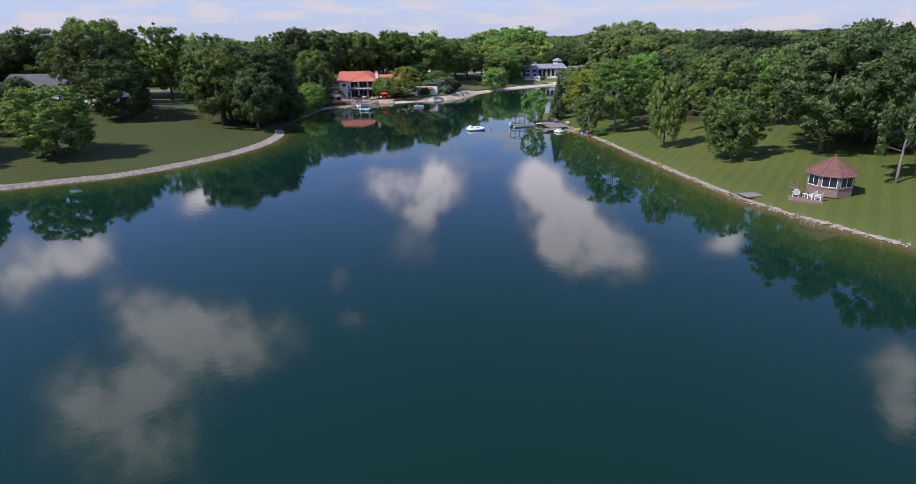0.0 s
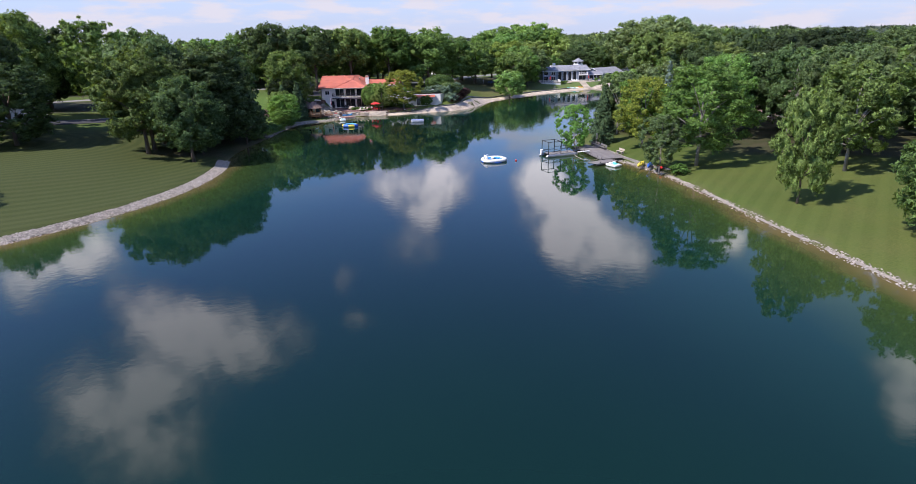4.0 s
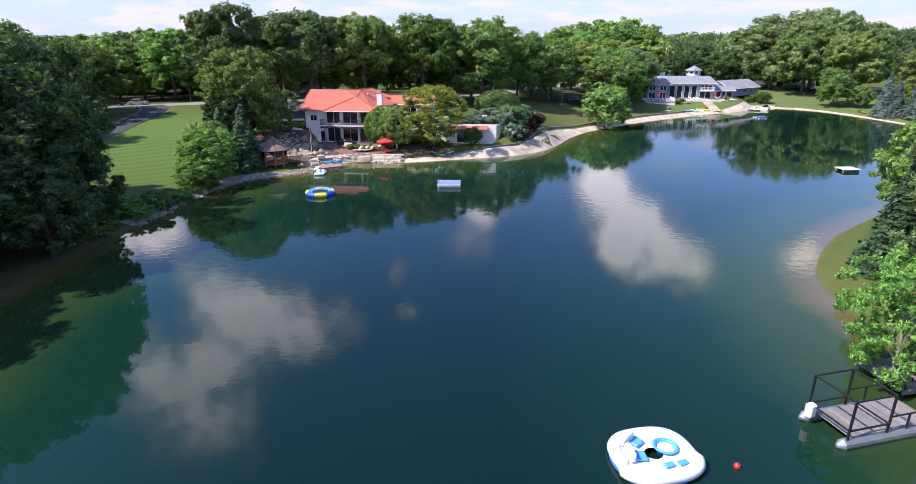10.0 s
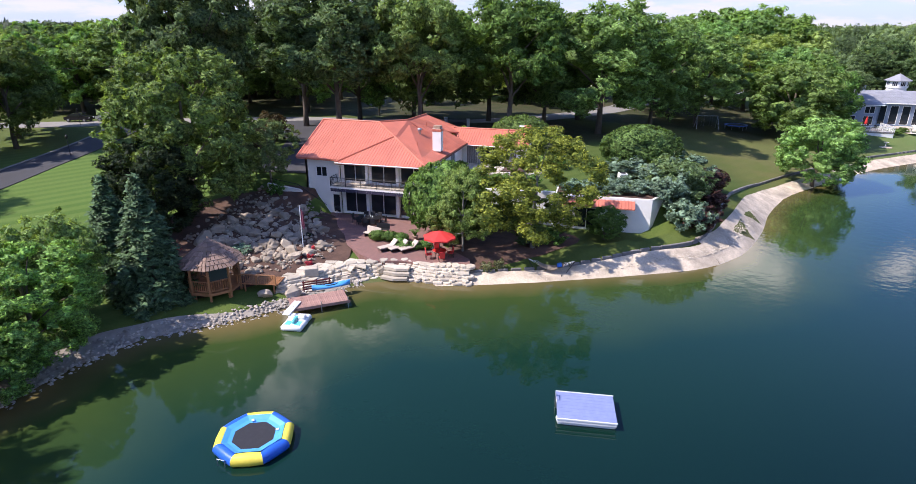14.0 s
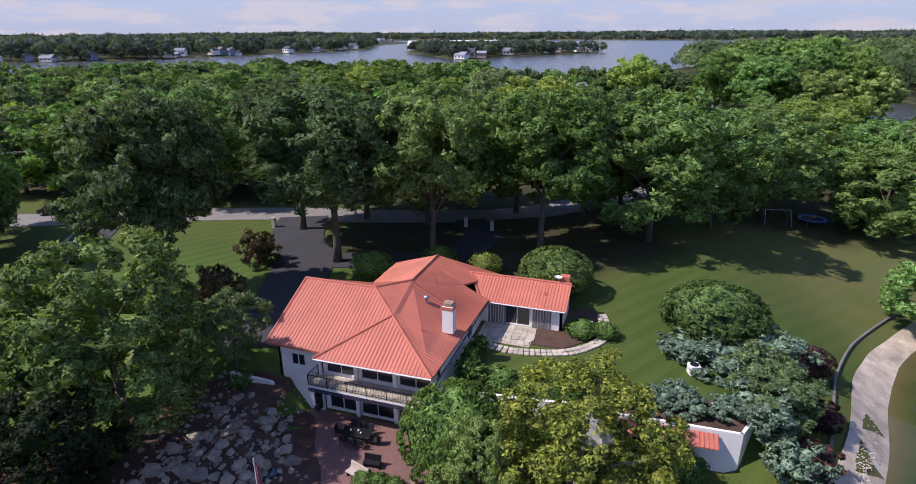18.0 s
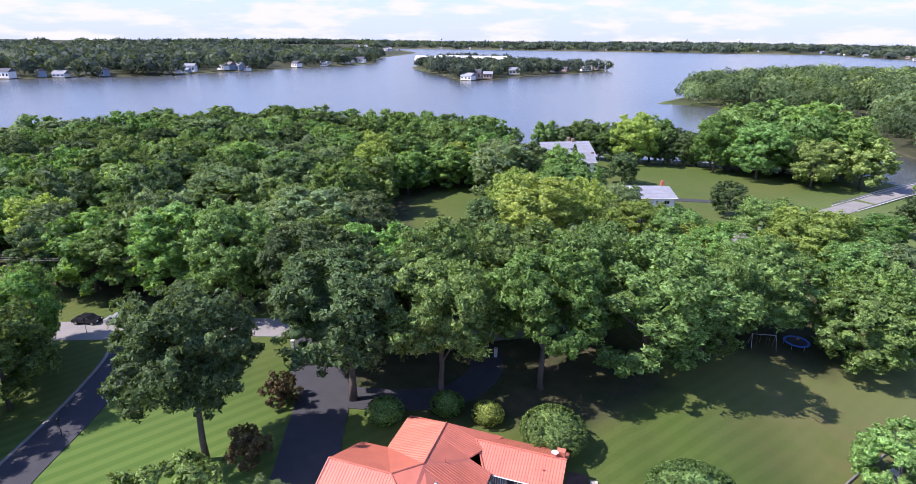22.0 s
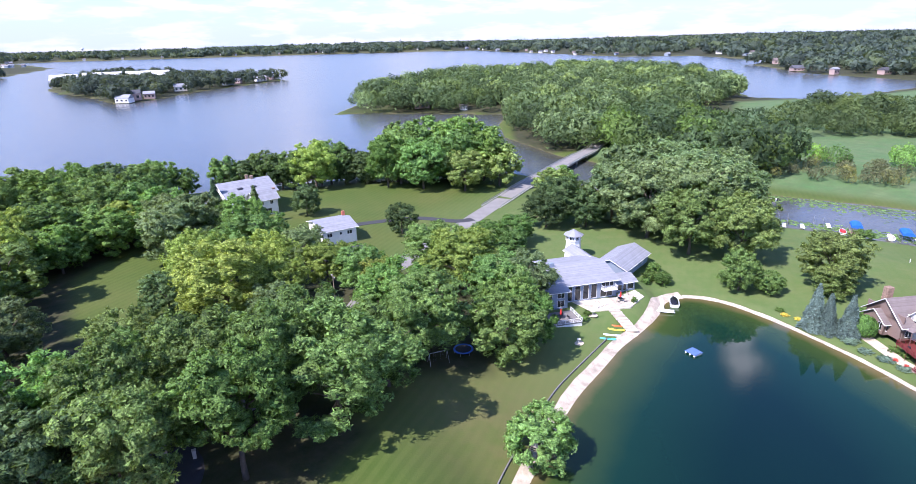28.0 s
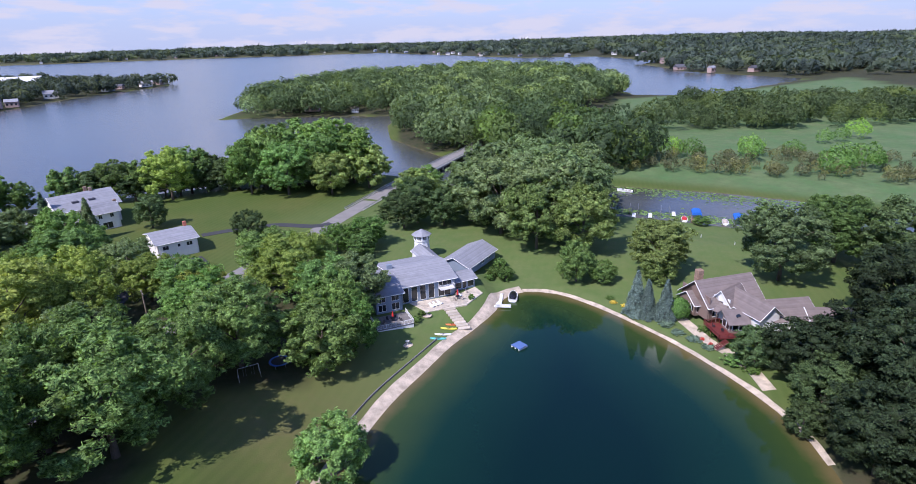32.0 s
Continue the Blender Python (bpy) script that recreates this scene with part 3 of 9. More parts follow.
        cuts = [(Vector((rng.gauss(0, 1), rng.gauss(0, 1), rng.gauss(0, 1))).normalized(), rng.uniform(0.27, 0.42)) for _ in range(8)]
        pts = []
        for v in bm.verts:
            p = v.co * (1 + rough * 2 * noise.noise(v.co * 2.2 + off))
            for n, far in cuts:
                p = p - n * max(0.0, p.dot(n) - far)
            p = turn @ Vector((p.x * s[0], p.y * s[1], p.z * s[2]))
            pts.append(Vector(c) + p)
        faces = [[v.index for v in f.verts] for f in bm.faces]
        bm.free()
        return self.add(pts, faces)

    def mesh(self, name):
        me = bpy.data.meshes.new(name)
        me.from_pydata(self.v, [], self.f)
        me.update()
        return me


def part(name, geo, material, parent, label="", smooth=False):
    me = geo if isinstance(geo, bpy.types.Mesh) else geo.mesh(name)
    if not me.materials:
        me.materials.append(material)
    if smooth:
        me.polygons.foreach_set("use_smooth", [True] * len(me.polygons))
    ob = new(name, me)
    ob.parent = parent
    return tagged(ob, label)


def thing(name, label, category, at=(0, 0, 0), rz=0.0, group=""):
    ob = new(name)
    ob.empty_display_size = 0.2
    ob.matrix_basis = pose(*at, 0, 0, rz)
    return tagged(ob, label, category, group)


def setting(name, geo, material, label="", smooth=False):
    ob = part(name, geo, material, None, label, smooth)
    return tagged(ob, kind="structure")


# ---- plan: shores and ground ----
POND = [(-80, -60), (-88, 30), (-76, 76), (-69.4, 81.5), (-63, 85.2), (-56.3, 89.3), (-50.5, 96.5), (-45.5, 106), (-42.8, 116), (-42.4, 124.6), (-43.5, 133), (-45.5, 139),
        (-47, 150), (-47.5, 162.8), (-48, 172), (-47.9, 180), (-47.5, 185), (-46, 188.9), (-43, 191.6), (-39.2, 195.5), (-35.8, 201.3), (-32.4, 202.7), (-29.9, 203), (-21.7, 206.2),
        (-13.7, 210.5), (-9.2, 213), (-5, 217.5), (-1.5, 226), (0.3, 232), (4, 240), (8.5, 246.3), (13.1, 252.1), (21.4, 261.9), (30.6, 270.3), (38, 277), (45.4, 282.2), (52.5, 288.6),
        (57, 293.5), (63.5, 295.2), (70.8, 290.6), (75.7, 280.4), (79.2, 268.1), (81.1, 257.9), (81.8, 249.4), (81.9, 240.2), (80.8, 231.3), (77.8, 223.1), (70, 211), (55, 198),
        (38, 185), (25, 172), (18.4, 160), (18.6, 152), (19.8, 144), (21.6, 135), (25.0, 126.5), (27.4, 115), (29.5, 100), (32, 86), (34, 74.5), (36.5, 66), (41.4, 55.8), (45, 48), (54, 20), (60, -10), (40, -60)]
LAKE = [(-900, 560), (-765, 670), (-650, 824), (-600, 1320), (-780, 1750), (-900, 2300), (-1500, 3300), (-320, 3400), (703, 3300), (799, 1815), (982, 1704), (900, 1300), (780, 1223),
        (668, 938), (684, 740), (430, 650), (385, 690), (430, 800), (470, 900), (480, 1050), (400, 1200), (250, 1080), (110, 1050), (30, 870), (-22, 712), (57, 688), (121, 650), (100, 600), (88, 541), (99, 470), (108, 455), (120, 420),
        (144, 375), (175, 348), (210, 303), (240, 260), (255, 200), (225, 200), (200, 240), (162, 296), (136, 326), (116, 345), (95, 385), (80, 415), (64, 438), (45, 448), (0, 452),
        (-60, 445), (-120, 440), (-250, 425), (-420, 400), (-700, 450)]
ISLE = [(-480, 1250), (-330, 1010), (-252, 905), (-205, 1060), (-105, 1280), (-250, 1330), (-330, 1480), (-480, 1600)]


def smooth_line(pts, step, closed=True):
    """Corners rounded by a Catmull-Rom curve and divided evenly."""
    p = np.array(pts, float)
    n = len(p)
    out = []
    for i in range(n if closed else n - 1):
        a, b, c, d = (p[(i + k) % n] if closed else p[min(max(i + k, 0), n - 1)] for k in (-1, 0, 1, 2))
        m = max(1, int(np.linalg.norm(c - b) / step))
        for t in np.arange(m) / m:
            out.append(0.5 * (2 * b + (c - a) * t + (2 * a - 5 * b + 4 * c - d) * t * t + (3 * b - a - 3 * c + d) * t ** 3))
    if not closed:
        out.append(p[-1])
    return np.array(out)


def signed(x, y, poly):
    """Distance to a closed line: inside minus, outside plus."""
    x, y = np.asarray(x, float).ravel(), np.asarray(y, float).ravel()
    best, inside = np.full(x.shape, 1e18), np.zeros(x.shape, bool)
    for (ax, ay), (bx, by) in zip(poly, np.roll(poly, -1, 0)):
        dx, dy = bx - ax, by - ay
        t = np.clip(((x - ax) * dx + (y - ay) * dy) / (dx * dx + dy * dy + 1e-12), 0, 1)
        best = np.minimum(best, (x - ax - t * dx) ** 2 + (y - ay - t * dy) ** 2)
        if ay != by:
            hit = ((ay > y) != (by > y)) & (x < (bx - ax) * (y - ay) / (by - ay) + ax)
            inside ^= hit
    return np.where(inside, -1, 1) * np.sqrt(best)


POND_LINE, LAKE_LINE, ISLE_LINE = smooth_line(POND, 3.0), np.array(LAKE, float), smooth_line(ISLE, 40)
UPPER = np.array([(-62, 217), (-34, 217), (-22, 219.2), (-13.5, 219.2), (-15, 224), (-20, 240), (-24, 262), (-62, 262)], float)
EASTLAWN = np.array([(-30, 224), (-16, 223), (-12, 228), (-12, 240), (-18, 262), (-40, 262)], float)
TERRACE = np.array([(-47.4, 221), (-34.6, 221), (-34.2, 217.4), (-22.4, 218.4), (-21.6, 220.3), (-12.8, 220.4), (-11.4, 216.4), (-18, 213), (-25, 209.5), (-28.6, 206.4), (-33, 205.4), (-38.5, 206), (-43.5, 209.5), (-45.8, 213.5)], float)
NORTHTERRACE = np.array([(24, 285.5), (33, 287.5), (37, 289), (46, 289.5), (52, 293.5), (54, 305), (24, 306)], float)
CLIFF = np.array([(-52, 214.5), (-47, 214.5), (-44.8, 209), (-41, 205.5), (-45, 199.5), (-52, 203)], float)


def ease(v):
    v = np.clip(v, 0, 1)
    return v * v * (3 - 2 * v)


def heights(x, y):
    x, y = np.asarray(x, float).ravel(), np.asarray(y, float).ravel()
    dp = signed(x, y, POND_LINE)
    dl = np.maximum(signed(x, y, LAKE_LINE), -signed(x, y, ISLE_LINE))
    d = np.minimum(dp, dl)
    crest = 2.4 + 2.3 * np.exp(-(((x + 70) / 75) ** 2 + ((y - 255) / 55) ** 2)) + 1.2 * np.exp(-(((x + 20) / 60) ** 2 + ((y - 350) / 50) ** 2))
    crest = crest + 3.2 * np.exp(-(((x + 114) / 28) ** 2 + ((y - 162) / 30) ** 2))
    far = np.hypot(x, y - 200)
    crest = crest + 22 * ease((far - 1300) / 2600) * (0.6 + 0.4 * np.sin(x / 530 + 1.3) * np.sin(y / 610))
    crest = np.where(dl < dp, np.minimum(crest, 1.1 + 0.05 * np.clip(d, 0, 1e9)), crest)
    z = 0.55 * ease(d / 2.8) + (crest - 0.55) * ease((d - 2.2) / 26)
    z = np.where(d < 0, np.maximum(-2.5, -0.02 + d * 0.3), z)
    for poly, level, soft in ((EASTLAWN, 4.0, 16.0), (UPPER, 4.45, 3.5), (NORTHTERRACE, 2.46, 5.0), (TERRACE, 1.02, 1.0)):
        w = ease(1 - np.clip(signed(x, y, poly), 0, None) / soft)
        z = np.where(d > 0, z * (1 - w) + level * w, z)
    return z, d, dp, dl


def gz(x, y):
    return float(heights([x], [y])[0][0])


# ---- ground and water ----
def axis(lo, hi, step, far_lo, far_hi, grow=1.055):
    core = list(np.arange(lo, hi + 0.01, step))
    up, s = [], step
    while (up[-1] if up else core[-1]) < far_hi:
        s *= grow
        up.append((up[-1] if up else core[-1]) + s)
    down, s = [], step
    while (down[-1] if down else core[0]) > far_lo:
        s *= grow
        down.append((down[-1] if down else core[0]) - s)
    return np.array(down[::-1] + core + up)


GX, GY = axis(-112, 165, 1.7, -4900, 4900), axis(40, 420, 1.7, -900, 4950)
MX, MY = np.meshgrid(GX, GY)
Z, D, DP, DL = heights(MX, MY)
NX, NY = len(GX), len(GY)
X1, Y1 = MX.ravel(), MY.ravel()
# woods floor, marsh and drowned bed
WOODS = [np.array(p, float) for p in (
    [(-260, 256), (-100, 250), (-52, 265), (-34, 276), (-10, 272), (8, 270), (14, 282), (22, 290), (10, 320), (-25, 322), (-40, 300), (-75, 300), (-90, 340), (-75, 385), (-130, 436), (-400, 395), (-700, 380)],
    [(80, 480), (95, 545), (125, 655), (20, 700), (60, 750), (300, 780), (330, 600), (200, 520), (150, 480)],
    [(-60, 240), (-50, 238), (-26, 241), (-15, 256), (-28, 276), (-62, 262)],
    [(-60, 139), (-46, 141), (-47.5, 166), (-60, 168)],
    [(40, 130), (60, 120), (120, 120), (140, 210), (84, 232), (60, 205), (30, 172), (25, 162), (30, 150)],
    [(-125, 150), (-102, 185), (-106, 226), (-200, 236), (-400, 200), (-300, 60), (-120, 60)])]
wood = np.zeros(len(X1))
for poly in WOODS:
    wood = np.maximum(wood, ease(0.5 - signed(X1, Y1, poly) / 5))
wood = np.maximum(wood, ease((np.hypot(X1, Y1 - 230) - 420) / 120) * (D > 4))
MARSH = np.array([(110, 470), (150, 385), (180, 355), (215, 305), (245, 262), (420, 240), (700, 700), (430, 640), (330, 640), (240, 520), (150, 500)], float)
marsh = ease(0.5 - signed(X1, Y1, MARSH) / 14)
wood = wood * (1 - marsh)
rings = ease((-38 - X1) / 4) * ease((163 - Y1) / 8)
cover = np.stack([ease(1 - (D + 0.3) / 0.9), wood, marsh, rings], 1)
cells = (np.arange(NY - 1)[:, None] * NX + np.arange(NX - 1)[None, :]).ravel()
quads = np.stack([cells, cells + 1, cells + NX + 1, cells + NX], 1)


def sheet(name, verts, faces):
    used, inverse = np.unique(faces, return_inverse=True)
    me = bpy.data.meshes.new(name)
    me.from_pydata(verts[used].tolist(), [], inverse.reshape(-1, 4).tolist())
    me.polygons.foreach_set("use_smooth", [True] * len(me.polygons))
    return me, used


me, used = sheet("ground", np.stack([X1, Y1, Z], 1), quads)
col = me.attributes.new("cover", "FLOAT_COLOR", "POINT")
col.data.foreach_set("color", cover[used].astype(np.float32).ravel())
setting("ground", me, M_GROUND, "mown lawns, woodland floor and green marsh round the lake")
for name, dist, material, words in (("water_pond", DP, M_POND, "clear blue green pond water reflecting clouds and trees"),
                                    ("water_lake", np.maximum(DL, 0 * DL - 1e9), M_LAKE, "broad open lake with small wind ripples")):
    near = dist[quads].min(1) < np.maximum(2.0, 0.02 * np.hypot(X1, Y1 - 200)[quads[:, 0]])
    me, used = sheet(name, np.stack([X1, Y1, 0 * X1], 1), quads[near])
    a = me.attributes.new("depth", "FLOAT", "POINT")
    a.data.foreach_set("value", np.clip(-dist[used], 0, np.where(name == "water_pond", 15 + 20 * ease((Y1[used] - 20) / 120), 40)).astype(np.float32))
    setting(name, me, material, words)


# ---- strips laid on the ground ----
def strip(line, left, right, lift=0.05, thick=0.12, wander=0.0):
    """A ribbon along a line, from left to right of it, that follows the ground."""
    p = np.array(line, float)
    t = np.gradient(p, axis=0)
    t /= np.linalg.norm(t, axis=1)[:, None] + 1e-9
    nrm = np.stack([-t[:, 1], t[:, 0]], 1)
    k = max(2, int(abs(left - right) / 1.6) + 1)
    u = np.arange(len(p))
    sway = 1 + wander * (np.sin(u * 0.11) + 0.6 * np.sin(u * 0.29 + 1) + 0.4 * np.sin(u * 0.83 + 2))
    rows = [p + nrm * (left * (sway if left > 0 else 1) * (1 - j / (k - 1)) + right * j / (k - 1))[..., None] if wander else p + nrm * (left + (right - left) * j / (k - 1)) for j in range(k)]
    allp = np.concatenate(rows)
    z = heights(allp[:, 0], allp[:, 1])[0] + lift
    n = len(p)
    g = Geo()
    verts = [(*allp[i], z[i]) for i in range(len(allp))]
    base = len(verts)
    edge = list(range(n)) + list(range((k - 1) * n, k * n))
    verts += [(verts[i][0], verts[i][1], verts[i][2] - thick - lift) for i in edge]
    faces = [(j * n + i, (j + 1) * n + i, (j + 1) * n + i + 1, j * n + i + 1) for j in range(k - 1) for i in range(n - 1)]
    faces += [(i, i + 1, base + i + 1, base + i) for i in range(n - 1)]
    faces += [((k - 1) * n + i, base + n + i, base + n + i + 1, (k - 1) * n + i + 1) for i in range(n - 1)]
    return g.add(verts, faces)


def shore(a, b):
    """The stretch of the pond's shore between the points nearest to a and b, in the order of the line."""
    i = int(np.argmin(np.hypot(*(POND_LINE - a).T)))
    j = int(np.argmin(np.hypot(*(POND_LINE - b).T)))
    q = POND_LINE[i:j + 1] if i <= j else np.concatenate([POND_LINE[i:], POND_LINE[:j + 1]])
    return smooth_line(q, 0.8, False)


ROAD = smooth_line([(-260, 215), (-160, 228), (-116, 238), (-99, 243.5), (-78.5, 251), (-64, 255), (-46, 261), (-33, 271), (-20, 290), (-8, 319), (4, 334.5), (14.5, 347.5), (30, 368.5), (44, 387)], 2.5, False)
setting("road", strip(ROAD, 3.1, -3.1, 0.06), M_ROAD, "pale worn asphalt road")
LANE = smooth_line([(-99, 243), (-93.5, 237), (-88.5, 226), (-85, 215), (-81, 202), (-80, 190), (-84, 176), (-95, 162), (-115, 150)], 2.0, False)
setting("road_lane", strip(LANE, 2.7, -2.7, 0.075), M_ASPH, "dark asphalt lane beside the lawn")
setting("kerb_lane", strip(LANE, -2.75, -3.2, 0.09), M_KERB, "pale concrete edge of the lane")
setting("driveway", strip(smooth_line([(-69, 252), (-65, 244), (-60, 238), (-56.5, 230), (-53.6, 223), (-52.6, 217.6)], 1.5, False), 3.5, -3.6, 0.12), M_ASPH, "dark asphalt driveway")
# this dark strip also stands in for shaded soil behind the house
setting("drive_and_shaded_soil", strip(smooth_line([(-45, 259), (-41, 252), (-43, 244), (-50, 240), (-58, 238)], 1.5, False), 2.4, -2.4, 0.095), M_ASPH, "dark asphalt driveway carried on over shaded soil")
setting("beach_terrace", strip(shore((-29.5, 203), (-6, 216)), 1.15, -1.2, 0.2, wander=0.05), M_SAND, "pale gravel beach below the terrace")
setting("beach_north", strip(shore((-6.2, 215.8), (64, 295.5)), 1.9, -1.2, 0.2, wander=0.05), M_SAND, "pale gravel beach along the pond")
setting("beach_east", strip(shore((64, 295.5), (78, 223)), 0.8, -0.8, 0.12, wander=0.2), M_SAND, "narrow pale gravel beach")
setting("riprap_bank", strip(shore((-80, 70), (-45.5, 139)), 1.5, -0.8, 0.07), M_RIPRAP, "bank of grey cobbles along the shore")
setting("beach_west", strip(shore((-47.5, 165), (-36, 201)), 1.6, -0.9, 0.04, wander=0.22), M_RIPRAP, "stony shore under bushes")
setting("shore_south", strip(shore((21.6, 135), (42, 54)), 0.6, -0.8, 0.04, wander=0.22), M_RIPRAP, "thin sandy shore below the lawn")


# ---- trees ----
SPHERE = bmesh.new()
bmesh.ops.create_icosphere(SPHERE, subdivisions=1, radius=1)
CORE_V = np.array([v.co[:] for v in SPHERE.verts])
CORE_F = np.array([[v.index for v in f.verts] for f in SPHERE.faces])
SPHERE.free()


def unit(v):
    return v / (np.linalg.norm(v, axis=1)[:, None] + 1e-9)


def leaf_mesh(name, pts, nrm, size, rng, narrow=0.62, core=(), flat=1.0, fill=0.55, loose=0.8, tone=None):
    """A pointed spray of leaves at each point, turned at random round its normal, over the dense inner boughs."""
    n = len(pts)
    out = unit(nrm)
    face = unit(out + rng.normal(0, loose, (n, 3)))
    a = unit(np.cross(face, rng.normal(0, 1, (n, 3))))
    b = np.cross(face, a)
    s = (size * rng.uniform(0.7, 1.6, n))[:, None]
    v = np.stack([pts - a * s * 0.55 - b * s * narrow * 0.5, pts + a * s * 0.25 - b * s * narrow * 0.62 + face * s * 0.1, pts + a * s * 0.45 + b * s * narrow * 0.9], 1).reshape(-1, 3)
    shade = np.repeat(unit(out * 0.38 + face * 0.75), 3, 0)
    loops = np.arange(3 * n)
    for x, y, z, r in core:
        bulge = CORE_V * (fill * r * rng.uniform(0.8, 1.1, (len(CORE_V), 1))) * np.array([1, 1, flat])
        first = len(v)
        v = np.concatenate([v, bulge + (x, y, z)])
        loops = np.concatenate([loops, (CORE_F + first).ravel()])
        shade = np.concatenate([shade, CORE_V[CORE_F.ravel()]])
    me = bpy.data.meshes.new(name)
    me.vertices.add(len(v))
    me.vertices.foreach_set("co", v.astype(np.float32).ravel())
    me.loops.add(len(loops))
    me.loops.foreach_set("vertex_index", loops.astype(np.int32))
    me.polygons.add(len(loops) // 3)
    me.polygons.foreach_set("loop_start", np.arange(0, len(loops), 3, dtype=np.int32))
    me.update(calc_edges=True)
    if tone is not None:
        at = me.attributes.new("tone", "FLOAT", "POINT")
        at.data.foreach_set("value", np.repeat(tone, 3).astype(np.float32))
    me.normals_split_custom_set(shade.astype(np.float32))
    return me


def lobes_of(height, radius, bottom, count, rng, flat=1.0, top=0.55, small=(0.17, 0.30), ragged=0.16):
    """Centres and radii of the boughs that make up a crown, uneven in outline."""
    out, mid = [], (height + bottom) / 2
    half = (height - bottom) / 2
    ph = rng.uniform(0, 6.28, 4)
    for i in range(count):
        a, u = 2.399963 * i + rng.uniform(-0.4, 0.4), (i + 0.5) / count
        zz = 1 - 1.9 * u
        rr = math.sqrt(max(0.0, 1 - zz * zz)) ** top
        env = 1 + ragged * (math.sin(2 * a + ph[0]) * math.sin(3 * zz + ph[1]) + 0.7 * math.sin(3 * a + ph[2] + 2 * zz) + rng.uniform(-0.6, 0.6))
        r = radius * rng.uniform(*small)
        k = rr * (radius - r) * env
        out.append((math.cos(a) * k, math.sin(a) * k, mid + zz * (half - r * 0.6 * flat) * (0.94 + 0.06 * env), r))
    return out


def on_lobes(lobes, n, rng, flat=1.0, mid=0.0, twigs=8, spread=0.42):
    """Points gathered in twig clumps on the outer and upper sides of the boughs, with the way they face."""
    c = np.array(lobes)
    w = c[:, 3] ** 2
    m = len(c) * twigs
    pick = rng.choice(len(c), m, p=w / w.sum())
    away = unit((c[pick, :3] - np.array([0, 0, mid])) * np.array([1, 1, 0.8]))
    d = unit(rng.normal(0, 1, (m, 3)) + 0.7 * away + np.array([0, 0, 0.25]))
    clump = c[pick, :3] + d * (c[pick, 3] * rng.uniform(0.45, 1.1, m))[:, None] * np.array([1, 1, flat])
    reach = c[pick, 3] * spread * rng.uniform(0.65, 1.35, m)
    k = rng.integers(0, m, n)
    e = unit(rng.normal(0, 1, (n, 3)) + 0.6 * d[k] + np.array([0, 0, 0.3]))
    p = clump[k] + e * (reach[k] * rng.uniform(0.25, 1.1, n))[:, None] * np.array([1, 1, 0.8])
    return p, unit(e * 0.6 + d[k] * 0.45 + away[k] * 0.3)


def trunk_geo(height, r0, boughs, rng, lean=0.0):
    g = Geo()
    pts = [(0, 0, -0.3)] + [(lean * k * height / 6 + rng.normal(0, 0.08), rng.normal(0, 0.08), height * k / 6) for k in range(1, 7)]
    g.tube(pts, [r0 * 1.35, r0, r0 * 0.88, r0 * 0.75, r0 * 0.6, r0 * 0.42, r0 * 0.15], 8)
    for x, y, z, r in boughs:
        z0 = min(max(z * 0.55, height * 0.3), height * 0.85)
        g.tube([(lean * z0, 0, z0), (x * 0.5, y * 0.5, z0 + (z - z0) * 0.65), (x, y, z)], [r0 * 0.42, r0 * 0.28, r0 * 0.08], 5, False)
    return g


LEAFY = {}


def template(kind, height, radius, bottom, lobes, leaves, size, seed, flat=0.85, trunk=0.28, top=0.55, bark=None, small=(0.17, 0.30), ragged=0.16, fill=0.54, inner=0.78, spread=0.42):
    rng = np.random.default_rng(seed)
    boughs = lobes_of(height, radius, bottom, lobes, rng, flat, top, small, ragged)
    mid = (height + bottom) / 2
    p, nrm = on_lobes(boughs, leaves, rng, flat, mid, spread=spread)
    p[:, 2] = np.maximum(p[:, 2], bottom * 0.8)
    wide, tall = radius / np.percentile(np.hypot(p[:, 0], p[:, 1]), 98), (height - bottom) / (np.percentile(p[:, 2], 99.7) - bottom)
    p = np.stack([p[:, 0] * wide, p[:, 1] * wide, bottom + (p[:, 2] - bottom) * tall], 1)
    boughs = [(x * wide, y * wide, bottom + (z - bottom) * tall, r * min(wide, tall)) for x, y, z, r in boughs]
    core = boughs if fill else []
    if ragged < 0.05:
        # shears leave a smooth dome
        half = np.array([radius, radius, (height - bottom) / 2])
        q = unit((p - (0, 0, mid)) / half)
        nrm = unit(q / half)
        p = q * half * rng.normal(0.965, 0.022, (len(q), 1)) + (0, 0, mid)
        core = [(x * 0.5, y * 0.5, mid + (z - mid) * 0.5, radius * 0.5) for x, y, z, r in boughs[::4]]
    if inner:
        core = core + [(x * 0.5, y * 0.5, mid + (z - mid) * 0.55, radius * inner * 0.6) for x, y, z, r in boughs[::max(1, lobes // 9)]]
    crown = leaf_mesh(kind + " crown", p, nrm, size, rng, core=core, flat=flat, fill=fill)
    stem = trunk_geo(height * 0.8, trunk, boughs[2::max(1, lobes // 7)], rng).mesh(kind + " trunk")
    stem.materials.append(bark or BARK)
    stem.polygons.foreach_set("use_smooth", [True] * len(stem.polygons))
    crown.materials.append(LEAF["oak"])
    LEAFY.setdefault(kind, []).append((stem, crown, height, radius))


